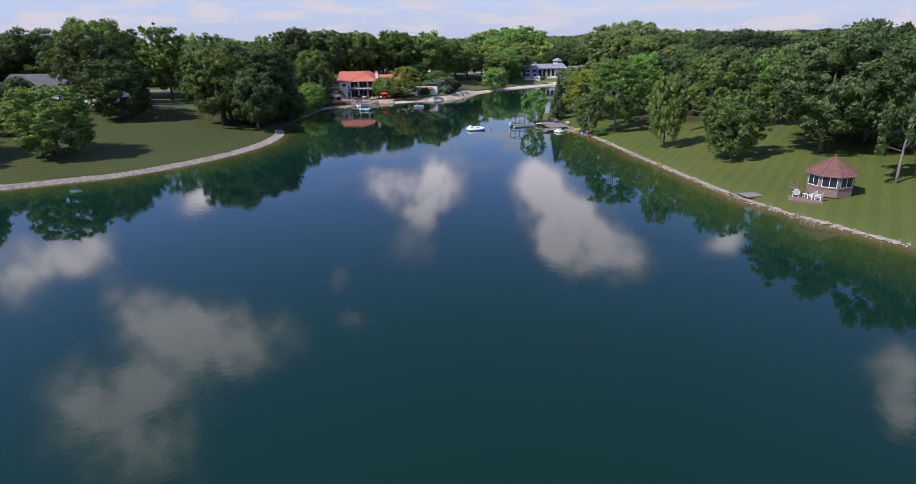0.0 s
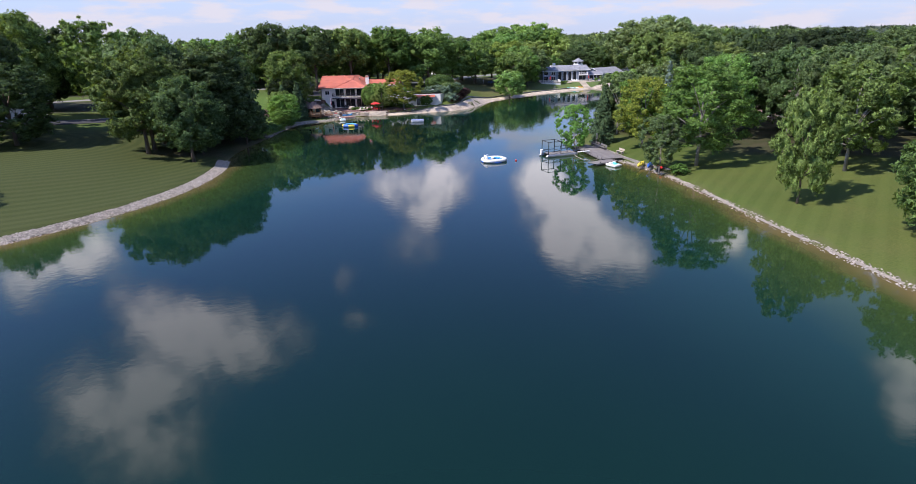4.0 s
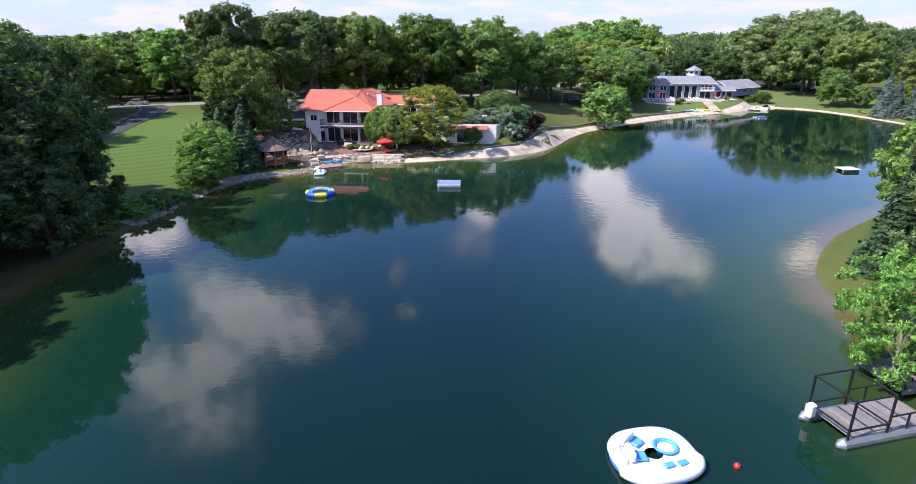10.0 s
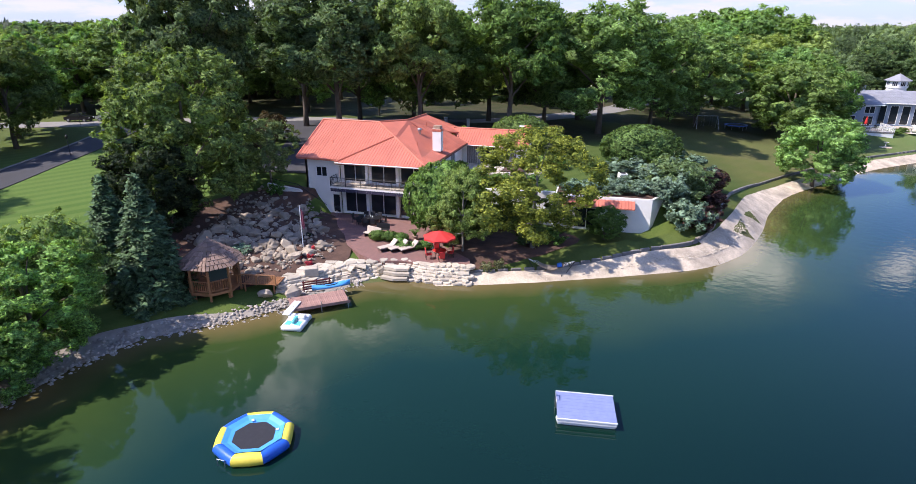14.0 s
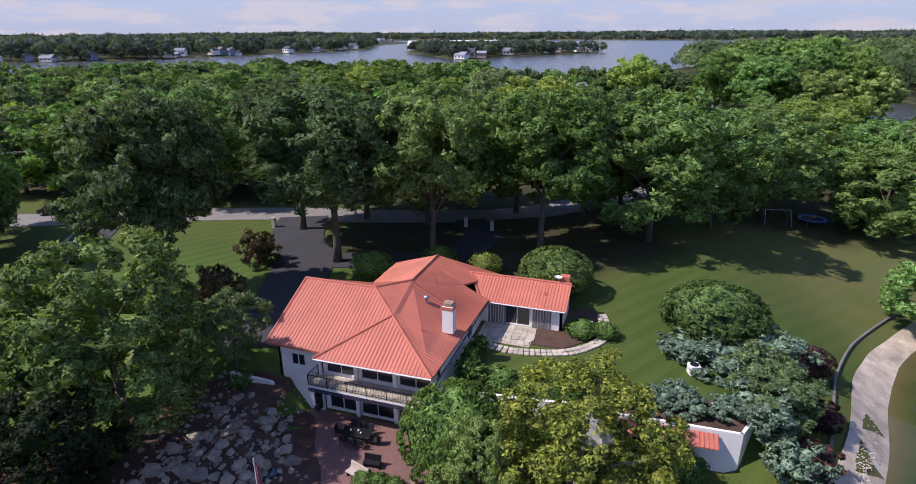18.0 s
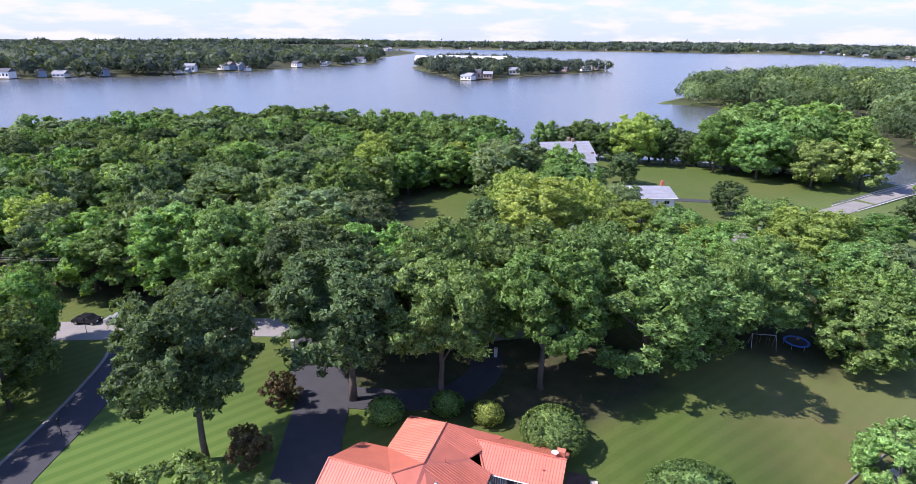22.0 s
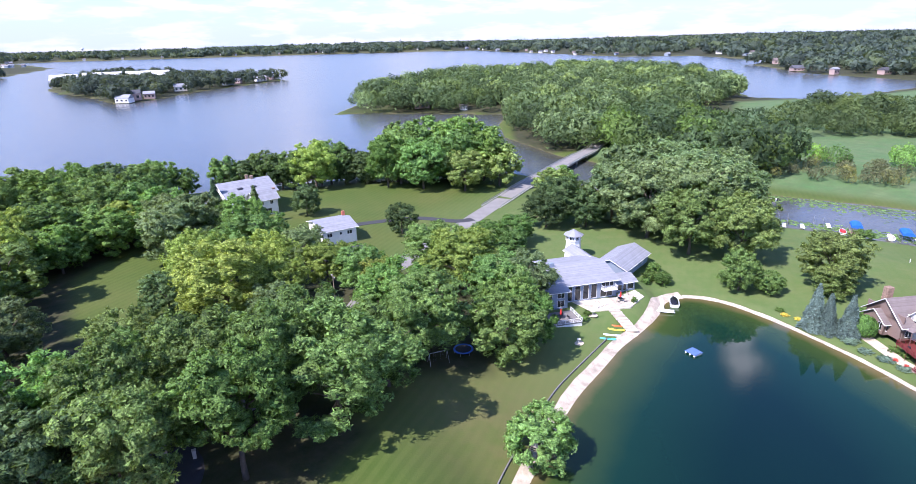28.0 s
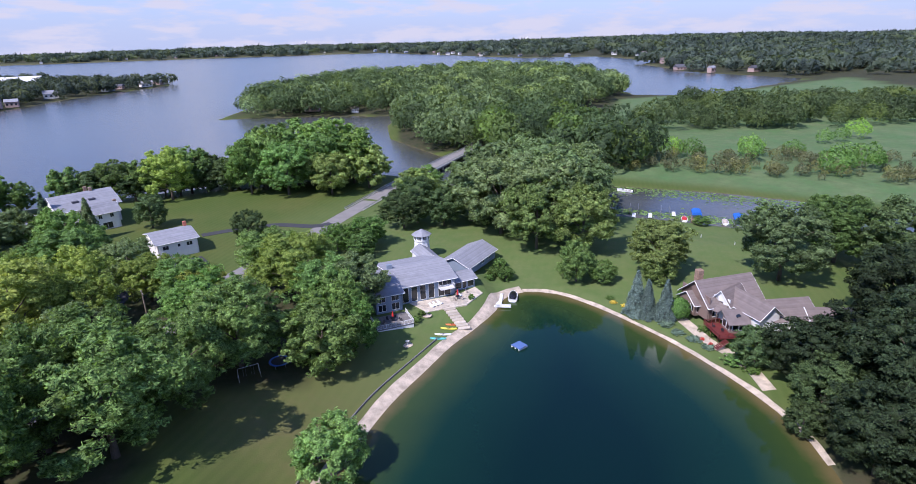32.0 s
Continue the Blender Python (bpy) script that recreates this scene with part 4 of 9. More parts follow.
def conifer(kind, height, radius, tiers, leaves, size, seed, droop=0.35):
    rng = np.random.default_rng(seed)
    u = rng.uniform(0, 1, leaves) ** 0.62
    z = height * (1 - u) * 0.97 + 0.25
    tier = np.floor(u * tiers)
    a = rng.uniform(0, 2 * np.pi, leaves)
    spoke = np.floor(a / (2 * np.pi) * 11 + tier * 0.37)
    a = (spoke + 0.5 + rng.normal(0, 0.22, leaves)) / 11 * 2 * np.pi
    r = radius * (0.06 + 0.94 * u) * rng.uniform(0.35, 1.0, leaves) ** 0.5 * (0.85 + 0.15 * np.sin(spoke * 2.3 + tier))
    z = z - droop * r * 0.5 + 0.12 * np.sin(u * tiers * 2 * np.pi)
    p = np.stack([r * np.cos(a), r * np.sin(a), np.maximum(z, 0.1)], 1)
    nrm = np.stack([0.5 * np.cos(a), 0.5 * np.sin(a), np.full(leaves, 0.9)], 1)
    crown = leaf_mesh(kind + " crown", p, nrm, size, rng, 0.4, loose=0.4)
    stem = Geo().tube([(0, 0, -0.2), (0, 0, height * 0.5), (0, 0, height * 0.97)], [radius * 0.08 + 0.06, radius * 0.05 + 0.03, 0.02], 7).mesh(kind + " trunk")
    stem.materials.append(BARK)
    crown.materials.append(LEAF["fir"])
    LEAFY.setdefault(kind, []).append((stem, crown, height, radius))


for s in range(4):
    template("broad", 17, 7.0, 2.6, 46, 14500, 0.41, 10 + s, small=(0.18, 0.36), ragged=0.2)
    template("round", 12, 5.2, 1.2, 46, 8800, 0.38, 20 + s, trunk=0.2, small=(0.17, 0.34))
    template("mid", 15, 6.2, 1.4, 34, 4400, 0.68, 30 + s, small=(0.2, 0.38), ragged=0.2)
for s in range(3):
    template("high", 17, 6.2, 6.4, 44, 14500, 0.40, 15 + s, 0.8, small=(0.18, 0.36), ragged=0.24)
for s in range(2):
    template("airy", 12, 5.0, 2.2, 40, 7600, 0.36, 40 + s, 0.62, 0.16, bark=GREYBARK, ragged=0.28, small=(0.15, 0.30), inner=0.3)
    template("tall", 19, 5.6, 2.4, 40, 4200, 0.74, 50 + s, 1.0, small=(0.18, 0.36))
    template("bush", 3.0, 2.0, 0.15, 24, 1900, 0.27, 60 + s, trunk=0.06, ragged=0.22)
    conifer("cone", 10, 2.7, 16, 6400, 0.46, 70 + s)
template("dense", 12, 4.6, 0.8, 90, 24000, 0.26, 82, trunk=0.2, small=(0.14, 0.28), ragged=0.14)
template("layered", 12, 5.0, 1.6, 80, 26000, 0.19, 83, 0.5, 0.16, bark=GREYBARK, ragged=0.3, small=(0.15, 0.28), inner=0.35)
template("clipped", 5.0, 3.3, 0.2, 130, 17000, 0.16, 80, trunk=0.14, top=0.8, ragged=0.02, small=(0.17, 0.23), fill=0.96, inner=0.9, spread=0.16)
template("ball", 2.2, 1.5, 0.05, 60, 3000, 0.14, 81, trunk=0.05, top=0.8, ragged=0.03, small=(0.2, 0.27), fill=0.96, inner=0.9, spread=0.16)

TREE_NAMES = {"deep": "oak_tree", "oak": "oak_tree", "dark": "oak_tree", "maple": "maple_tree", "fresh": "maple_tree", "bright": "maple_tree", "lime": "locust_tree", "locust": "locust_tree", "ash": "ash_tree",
              "willow": "willow_tree", "spruce": "spruce_tree", "fir": "fir_tree", "juniper": "juniper_shrub", "purple": "barberry_shrub", "russet": "ninebark_shrub", "hedge": "shrub", "brush": "shrub", "red": "rose_bush", "yellow": "flower_bush"}
WORDS = {"deep": "broad oak with dense crown, shade put into its dark leaves", "oak": "broad oak with deep green crown", "dark": "broad oak with dark dense crown", "maple": "full maple with mid green leaves", "fresh": "leafy maple with fresh green crown",
         "bright": "young maple with bright green leaves", "lime": "tree with yellow green sunlit crown", "locust": "airy locust with yellow tipped leaves", "ash": "tree with grey green crown",
         "willow": "soft willow with pale green leaves", "spruce": "conical blue spruce with dense needles", "fir": "dark green conical fir", "juniper": "spreading blue green juniper",
         "purple": "rounded shrub with dark purple leaves", "russet": "rounded shrub with red brown leaves", "hedge": "leafy green garden shrub", "brush": "dry greyish brush", "red": "low bush with red flowers", "yellow": "low bush with yellow flowers"}
PLACE_WORDS = {}


def plant(kind, leaf, x, y, height, radius=None, where="on grass", rng=random, group="", z=None):
    """A tree or shrub of a kind, scaled to its height and crown."""
    stem, crown, h0, r0 = LEAFY[kind][rng.randrange(len(LEAFY[kind]))]
    s = height / h0
    sr = (radius / r0) if radius else s
    name = TREE_NAMES[leaf]
    if kind in ("bush", "ball", "clipped") and name.endswith("_tree"):
        name = "shrub"
    label = WORDS[leaf] if name != "shrub" else {"ball": "clipped round green shrub", "clipped": "clipped dome shaped tree"}.get(kind, "leafy green shrub")
    top = thing(name, label + " " + where, "shrub" if "shrub" in name or "bush" in name else "tree", group=group)
    top.matrix_basis = Matrix.LocRotScale((x, y, (gz(x, y) if z is None else z) - 0.05), Euler((0, 0, rng.uniform(0, 6.28))), (sr, sr * rng.uniform(0.92, 1.08), s))
    part("trunk", stem, BARK, top)
    c = part("crown", crown, LEAF[leaf], top)
    c.material_slots[0].link = "OBJECT"
    c.material_slots[0].material = LEAF[leaf]
    return top


rt = random.Random(5)
# kind, leaf, place, height and crown radius, bank by bank
SOUTH_WEST_A = [
    ("broad", "dark", -55, 159, 19.5, 8.6), ("broad", "dark", -57.5, 149, 18.0, 8.2), ("broad", "oak", -63, 163, 18.0, 8.5), ("round", "dark", -51.5, 143, 8.0, 4.0), ("broad", "dark", -62, 150, 19.5, 9.2), ("broad", "dark", -142, 192, 23.4, 11.7),
    ("round", "fresh", -62, 172, 13.0, 5.0), ("tall", "oak", -95, 185, 22.0, 7.8), ("broad", "oak", -120, 190, 24.7, 11.7), ("broad", "dark", -155, 178, 26.0, 11.7), ("mid", "oak", -135, 130, 23.4, 10.4), ("dense", "maple", -49.4, 184.5, 7.4, 4.0),
    ("dense", "maple", -49.0, 181, 4.4, 3.0), ("round", "willow", -51.5, 188, 7.8, 3.4), ("bush", "maple", -48.6, 176, 1.6, 2.0), ("bush", "fresh", -49.2, 172, 2.2, 2.2), ("bush", "maple", -49, 168.5, 1.6, 2.0), ("bush", "fresh", -51.5, 170, 1.4, 2.2),
    ("bush", "fresh", -50.5, 165, 1.3, 2.0), ("bush", "maple", -48.6, 162, 1.4, 1.8), ("bush", "hedge", -53.4, 198.2, 1.1, 1.3), ("bush", "hedge", -51.8, 196.6, 1.0, 1.1), ("bush", "deep", -57.4, 197.2, 1.6, 1.8), ("cone", "fir", -48.6, 193.2, 9.6, 3.5),
]
SOUTH_WEST_B = [
    ("broad", "oak", -97, 222, 15, 7), ("broad", "dark", -100, 210, 16, 8), ("broad", "maple", -104, 228, 15, 7), ("broad", "dark", -97, 196, 17, 8),
    ("cone", "fir", -53.0, 194.5, 8.6, 3.2), ("broad", "maple", -108, 233, 14.0, 6.0), ("broad", "dark", -50, 136, 14, 6.5), ("broad", "dark", -57, 168, 18, 6.2), ("broad", "oak", -60, 140, 18, 8), ("round", "dark", -48.5, 156, 9, 5),
    ("round", "dark", -51, 163.5, 8, 3.8), ("broad", "dark", -70, 160, 20, 9), ("broad", "dark", -118, 128, 22, 9), ("broad", "oak", -140, 145, 24, 10), ("broad", "dark", -96, 150, 20, 9), ("broad", "oak", -105, 170, 22, 9),
    ("dense", "dark", -55.5, 152.9, 18.0, 10.6), ("broad", "dark", -61, 144, 16.0, 8.6), ("dense", "dark", -85, 141.5, 14.0, 7.6), ("dense", "oak", -73.2, 100.4, 11.9, 6.8), ("broad", "dark", -97.6, 121, 11.6, 7.2), ("broad", "maple", -88.8, 191.4, 20.0, 7.4),
]
RED_HOUSE_A = [
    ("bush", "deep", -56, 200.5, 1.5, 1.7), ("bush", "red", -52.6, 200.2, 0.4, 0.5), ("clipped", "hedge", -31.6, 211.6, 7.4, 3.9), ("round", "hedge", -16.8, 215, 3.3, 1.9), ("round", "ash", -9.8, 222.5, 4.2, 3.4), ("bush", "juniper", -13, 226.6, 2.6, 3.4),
    ("bush", "juniper", -9, 229, 3.4, 3.2), ("bush", "juniper", -11.2, 220.4, 3.6, 2.8), ("bush", "juniper", -9.2, 217.4, 3.0, 2.4), ("bush", "ash", -10.6, 225, 3.6, 3.0), ("bush", "juniper", -16, 228, 1.8, 2.6), ("bush", "hedge", -20, 219.7, 1.3, 1.6),
    ("bush", "juniper", -17.4, 219.8, 1.2, 1.6), ("bush", "hedge", -14.8, 220, 1.3, 1.5), ("bush", "hedge", -32.4, 218.8, 1.5, 1.5), ("bush", "hedge", -30, 219, 1.3, 1.4), ("bush", "hedge", -27.6, 219.2, 1.4, 1.4), ("bush", "hedge", -25, 219.8, 1.4, 1.4),
    ("round", "hedge", -26.6, 216.0, 2.8, 1.5), ("round", "hedge", -24.2, 216.3, 2.6, 1.4), ("round", "oak", -28.8, 215.8, 2.6, 1.4), ("ball", "purple", -5.6, 231, 2.4, 1.9), ("bush", "purple", -8.2, 218.6, 2.2, 2.2), ("bush", "purple", -6.5, 223.5, 2.0, 1.8),
]
RED_HOUSE_B = [
    ("ball", "hedge", -25, 228.6, 1.5, 1.5), ("ball", "hedge", -22.9, 229, 1.4, 1.3), ("layered", "ash", -52.6, 215.4, 6.8, 3.2), ("layered", "ash", -56, 213.5, 6.5, 3.0), ("high", "dark", -66, 222.5, 21.5, 7.5), ("ball", "hedge", -49.7, 235.6, 2.8, 2.5),
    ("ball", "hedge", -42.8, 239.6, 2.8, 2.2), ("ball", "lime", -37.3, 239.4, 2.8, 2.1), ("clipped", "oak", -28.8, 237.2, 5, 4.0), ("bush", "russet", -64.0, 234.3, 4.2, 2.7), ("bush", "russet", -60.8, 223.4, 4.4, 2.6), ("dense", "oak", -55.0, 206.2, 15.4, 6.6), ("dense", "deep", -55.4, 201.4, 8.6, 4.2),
    ("layered", "willow", -28.9, 208.2, 7.6, 2.9), ("layered", "locust", -23.0, 210.8, 10.8, 6.0), ("clipped", "oak", -13.6, 232.0, 5.6, 4.4),
]
BEHIND_HOUSE = [
    ("high", "dark", -55.5, 238, 20.5, 9.8), ("high", "oak", -44.5, 242, 20, 8.0), ("high", "maple", -32.5, 249, 20, 8.7), ("broad", "oak", -19.5, 258.5, 20, 11.9), ("broad", "maple", -60, 255, 18.5, 9.9), ("broad", "oak", -39.5, 266, 18.5, 10.6),
    ("broad", "fresh", -2.3, 279, 16, 10.5), ("round", "oak", 12.6, 274.6, 13, 8.2), ("broad", "ash", 21.7, 293.5, 14, 8.4), ("round", "lime", -9, 303, 11, 6.2), ("broad", "lime", 10.5, 306, 16, 9.6), ("broad", "lime", -43, 301, 18.5, 11.2),
    ("broad", "fresh", -41, 336, 15, 9.8), ("round", "ash", -32, 293.5, 11, 6.4), ("round", "dark", -56.5, 306.5, 11, 6.4), ("round", "willow", -59.5, 287, 11, 6.2), ("round", "fresh", -53, 268, 15, 5.7), ("broad", "oak", -24, 274, 17, 9.3),
    ("round", "fresh", 9.8, 247.6, 9.4, 5.8), ("broad", "maple", -8, 292, 14, 8.4),
    ("high", "dark", -66, 247, 20, 8.4), ("broad", "oak", -50, 255, 19.5, 8.6), ("broad", "oak", -29, 263, 19.5, 9.0), ("broad", "oak", -11, 268, 17, 8.0),
]
NORTH_WOODS_A = [
    ("round", "dark", 0.5, 352, 10.0, 5.2), ("round", "dark", -30, 383, 11.0, 5.5), ("cone", "ash", -46, 376, 14.0, 4.0), ("cone", "fir", -62, 392, 14.0, 4.0), ("mid", "fresh", -82, 374, 18.8, 9.6), ("mid", "maple", -72, 366, 17.5, 8.4),
    ("broad", "dark", 53, 353, 15.5, 8.0), ("broad", "dark", 60, 346, 12.5, 7.2), ("round", "maple", 24, 335, 8.0, 5.0), ("round", "fresh", 30, 328, 7.0, 4.5), ("round", "maple", 17, 320, 9.0, 5.0), ("round", "hedge", 62, 302, 3.5, 2.4),
    ("tall", "lime", -106, 349, 19.0, 6.0), ("mid", "ash", 70, 348, 20, 11), ("mid", "willow", 58, 372, 14, 8), ("mid", "fresh", 66, 384, 12, 7), ("tall", "lime", -100, 332.5, 18, 6.2), ("mid", "maple", -94, 345, 14, 7.6),
    ("mid", "maple", -86, 357, 14, 8.4), ("mid", "maple", -74, 361, 13, 7.0), ("broad", "ash", -100, 306, 14, 8.6), ("broad", "ash", -80.5, 289, 14, 8.6), ("mid", "ash", -121, 318, 14, 9.0), ("broad", "ash", -96, 275.5, 14, 8.4),
    ("broad", "fresh", 15.5, 293.5, 14, 8.2), ("round", "maple", 15.5, 281.5, 13, 7.6), ("broad", "fresh", 5, 316, 15, 7.8), ("broad", "dark", 47.3, 349, 12, 7.8), ("broad", "maple", 33, 336, 9, 6.4), ("broad", "lime", -53, 322, 15, 8.6),
    ("round", "fresh", 18.0, 287.5, 13.5, 6.0), ("round", "maple", 18.5, 278.6, 12.5, 5.6), ("broad", "ash", -28, 330, 12, 6.6),
]
NORTH_WOODS_B = [
    ("round", "bright", -118, 273, 12, 4.6), ("broad", "lime", -143, 262.5, 15, 6.8), ("broad", "oak", -109.5, 256, 15, 8.8), ("broad", "ash", -122, 283, 14, 8.4), ("broad", "maple", -95, 262, 15, 6.7), ("broad", "fresh", -145, 283, 14, 8.4),
    ("broad", "oak", -74.5, 263, 16, 7.5), ("broad", "lime", -32, 306, 13, 6.6), ("broad", "lime", -36, 318, 15, 7.0), ("broad", "lime", -22, 317, 11.5, 6.4), ("broad", "fresh", -14, 311, 12, 6.8),
]
FAR_SHORE = [
    ("broad", "lime", -28, 424, 20.7, 10.1), ("mid", "fresh", 22, 433, 27.5, 14.8), ("mid", "maple", 34, 430, 27.5, 14.8), ("mid", "fresh", 12, 438, 26.2, 13.4), ("mid", "maple", 44, 420, 23.3, 12.1), ("mid", "fresh", 30, 416, 23.3, 12.1),
    ("mid", "willow", 48, 408, 17.8, 9.4), ("mid", "fresh", 8, 424, 23.3, 10.8), ("broad", "fresh", 16, 411, 20.9, 11.2), ("broad", "willow", 32, 403, 16.5, 9.0), ("broad", "maple", 2, 419, 22.0, 10.1), ("mid", "oak", -22, 438, 19.2, 9.4),
]
# the deep oaks here carry the bank's shade in their leaf colour
EAST_SHORE_A = [
    ("broad", "ash", 84, 326, 25.1, 13.4), ("broad", "ash", 92, 338, 26.4, 14.8), ("broad", "willow", 78, 316, 19.8, 10.8), ("broad", "ash", 104, 346, 23.8, 13.4), ("round", "fresh", 78, 294, 10.5, 5.8), ("round", "oak", 83, 290, 6.0, 3.5),
    ("mid", "ash", 96, 360, 26.4, 14.8), ("mid", "ash", 84, 352, 23.8, 13.4), ("broad", "willow", 97, 287, 14.5, 8.5), ("round", "willow", 95, 283.5, 8.0, 5.0), ("cone", "spruce", 80.9, 273.4, 10.6, 3.0), ("cone", "spruce", 82.4, 271.4, 9.0, 2.8), ("cone", "spruce", 85.0, 268.6, 9.6, 3.0),
    ("ball", "hedge", 87.6, 267.5, 5.0, 2.5), ("broad", "ash", 121, 272, 18.5, 10.1), ("broad", "oak", 143, 275, 17.2, 9.4), ("round", "fresh", 141, 295, 11.0, 5.5), ("broad", "oak", 155, 285, 15.8, 9.4), ("round", "hedge", 139, 318, 3.0, 3.0),
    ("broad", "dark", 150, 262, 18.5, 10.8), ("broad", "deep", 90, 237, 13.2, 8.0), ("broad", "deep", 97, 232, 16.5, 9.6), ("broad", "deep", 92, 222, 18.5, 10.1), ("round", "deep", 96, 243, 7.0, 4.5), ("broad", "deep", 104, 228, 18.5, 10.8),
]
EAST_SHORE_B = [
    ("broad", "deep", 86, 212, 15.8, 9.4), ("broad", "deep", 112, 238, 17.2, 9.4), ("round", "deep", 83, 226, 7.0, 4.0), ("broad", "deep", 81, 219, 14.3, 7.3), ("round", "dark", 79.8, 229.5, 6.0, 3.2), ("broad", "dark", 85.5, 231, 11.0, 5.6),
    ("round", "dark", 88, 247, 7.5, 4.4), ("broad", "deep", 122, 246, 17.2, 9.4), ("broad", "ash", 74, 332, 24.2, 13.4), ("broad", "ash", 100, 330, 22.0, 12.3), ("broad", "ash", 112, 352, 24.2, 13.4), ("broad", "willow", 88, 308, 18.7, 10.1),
    ("mid", "ash", 88, 376, 22.0, 12.3), ("mid", "ash", 100, 392, 19.8, 11.2),
]
EAST_BANK_A = [
    ("cone", "fir", 24.6, 161, 9.4, 3.4), ("airy", "ash", 27, 158, 12.0, 5.3), ("broad", "dark", 52, 126, 14.4, 6.9), ("airy", "maple", 62, 120, 14.0, 5.4), ("broad", "dark", 68, 84, 18.4, 9.2), ("broad", "dark", 63, 74, 17.0, 8.6),
    ("broad", "dark", 74, 96, 17.2, 9.2), ("broad", "dark", 80, 78, 17.2, 9.2), ("airy", "ash", 60, 150, 14.4, 6.9), ("airy", "ash", 52, 160, 13.2, 6.9), ("round", "dark", 36, 172, 11.0, 6.1), ("broad", "maple", 47, 178, 12.6, 6.9),
    ("round", "oak", 60, 190, 11.0, 6.1), ("broad", "dark", 74, 196, 13.8, 8.0), ("broad", "dark", 84, 180, 13.8, 8.0), ("broad", "ash", 92, 150, 13.8, 8.0), ("broad", "dark", 96, 120, 14.9, 8.0), ("bush", "hedge", 27.8, 122.4, 1.6, 1.5),
    ("airy", "purple", 70, 130, 8.4, 4.0), ("broad", "maple", 110, 150, 14.9, 8.0), ("broad", "oak", 105, 180, 14.9, 8.0), ("airy", "ash", 36, 162, 13, 6), ("airy", "maple", 31, 168, 12, 5.5), ("broad", "dark", 58, 138, 15, 7),
]
EAST_BANK_B = [
    ("broad", "dark", 50, 150, 14, 7), ("round", "dark", 30, 163, 10, 5), ("broad", "dark", 66, 108, 15, 7.5), ("layered", "bright", 16.2, 144.6, 9.2, 3.4), ("cone", "fir", 22.3, 149.6, 10.2, 2.8), ("airy", "maple", 29.6, 153.5, 10.9, 4.4),
    ("layered", "locust", 27.6, 141.8, 12.0, 5.0), ("layered", "ash", 25.5, 124.4, 8.6, 3.2), ("layered", "maple", 31.6, 126.4, 14.6, 7.6), ("broad", "dark", 43.5, 164.4, 15.8, 6.8), ("round", "oak", 35.4, 105, 12.8, 3.4), ("round", "oak", 42, 92, 10.5, 4.6),
    ("broad", "dark", 55.1, 90.6, 18.1, 9.1), ("airy", "dark", 53.7, 71.6, 16.4, 5.0), ("broad", "dark", 70.7, 106, 19.0, 8.6), ("airy", "dark", 49.9, 137.3, 15.0, 5.0), ("layered", "maple", 41, 143, 14.0, 6.6), ("airy", "oak", 47, 116, 14.0, 6.4),
    ("cone", "spruce", 36.2, 157.5, 13.0, 2.6),
]
TREES = SOUTH_WEST_A + SOUTH_WEST_B + RED_HOUSE_A + RED_HOUSE_B + BEHIND_HOUSE + NORTH_WOODS_A + NORTH_WOODS_B + FAR_SHORE + EAST_SHORE_A + EAST_SHORE_B + EAST_BANK_A + EAST_BANK_B
for row in TREES:
    plant(*row, where="near the pond" if row[3] < 320 else "by the road", rng=rt)

# woodland between the road and the lake, and beyond the banks
CLEAR = [np.array(p, float) for p in (
    [(-72, 278), (-42, 290), (-40, 312), (-70, 350), (-92, 345), (-80, 300)], [(-66, 366), (-50, 348), (-34, 352), (-20, 395), (-18, 432), (-80, 432), (-80, 392)], [(-38, 335), (10, 335), (10, 395), (-38, 395)],
    [(-66, 215), (10, 215), (10, 262), (-66, 246)], [(-66, 232), (24, 232), (24, 340), (-66, 340)], [(5, 262), (140, 262), (140, 345), (60, 345), (5, 310)], [(-150, 215), (-66, 215), (-66, 248), (-150, 232)], [(-50, 60), (-150, 150), (-142, 184), (-96, 184), (-62, 120)])]
WILD = ["ash", "ash", "maple", "fresh", "willow", "oak", "lime", "maple", "ash"]
SHADY = ["oak", "ash", "dark", "oak", "maple", "oak"]


def scatter(poly, count, gap, kinds, hmin, hmax, seed, leafs, where):
    rng = random.Random(seed)
    poly = np.array(poly, float)
    lo, hi = poly.min(0), poly.max(0)
    cand = np.array([(rng.uniform(lo[0], hi[0]), rng.uniform(lo[1], hi[1])) for _ in range(count * 22)])
    ok = signed(cand[:, 0], cand[:, 1], poly) < 0
    ok &= heights(cand[:, 0], cand[:, 1])[1] > 3.5
    for c in CLEAR:
        ok &= signed(cand[:, 0], cand[:, 1], c) > 1.5
    for p in cand[ok]:
        if count <= 0:
            break
        if min(np.hypot(*(ROAD - p).T)) < 6.5 or min(np.hypot(*(LANE - p).T)) < 6 or any(math.hypot(p[0] - q[0], p[1] - q[1]) < gap for q in TAKEN):
            continue
        TAKEN.append((p[0], p[1]))
        count -= 1
        h = rng.uniform(hmin, hmax)
        plant(rng.choice(kinds), rng.choice(SHADY if p[0] < -85 else leafs), p[0], p[1], h, h * rng.uniform(0.40, 0.56), where, rng)


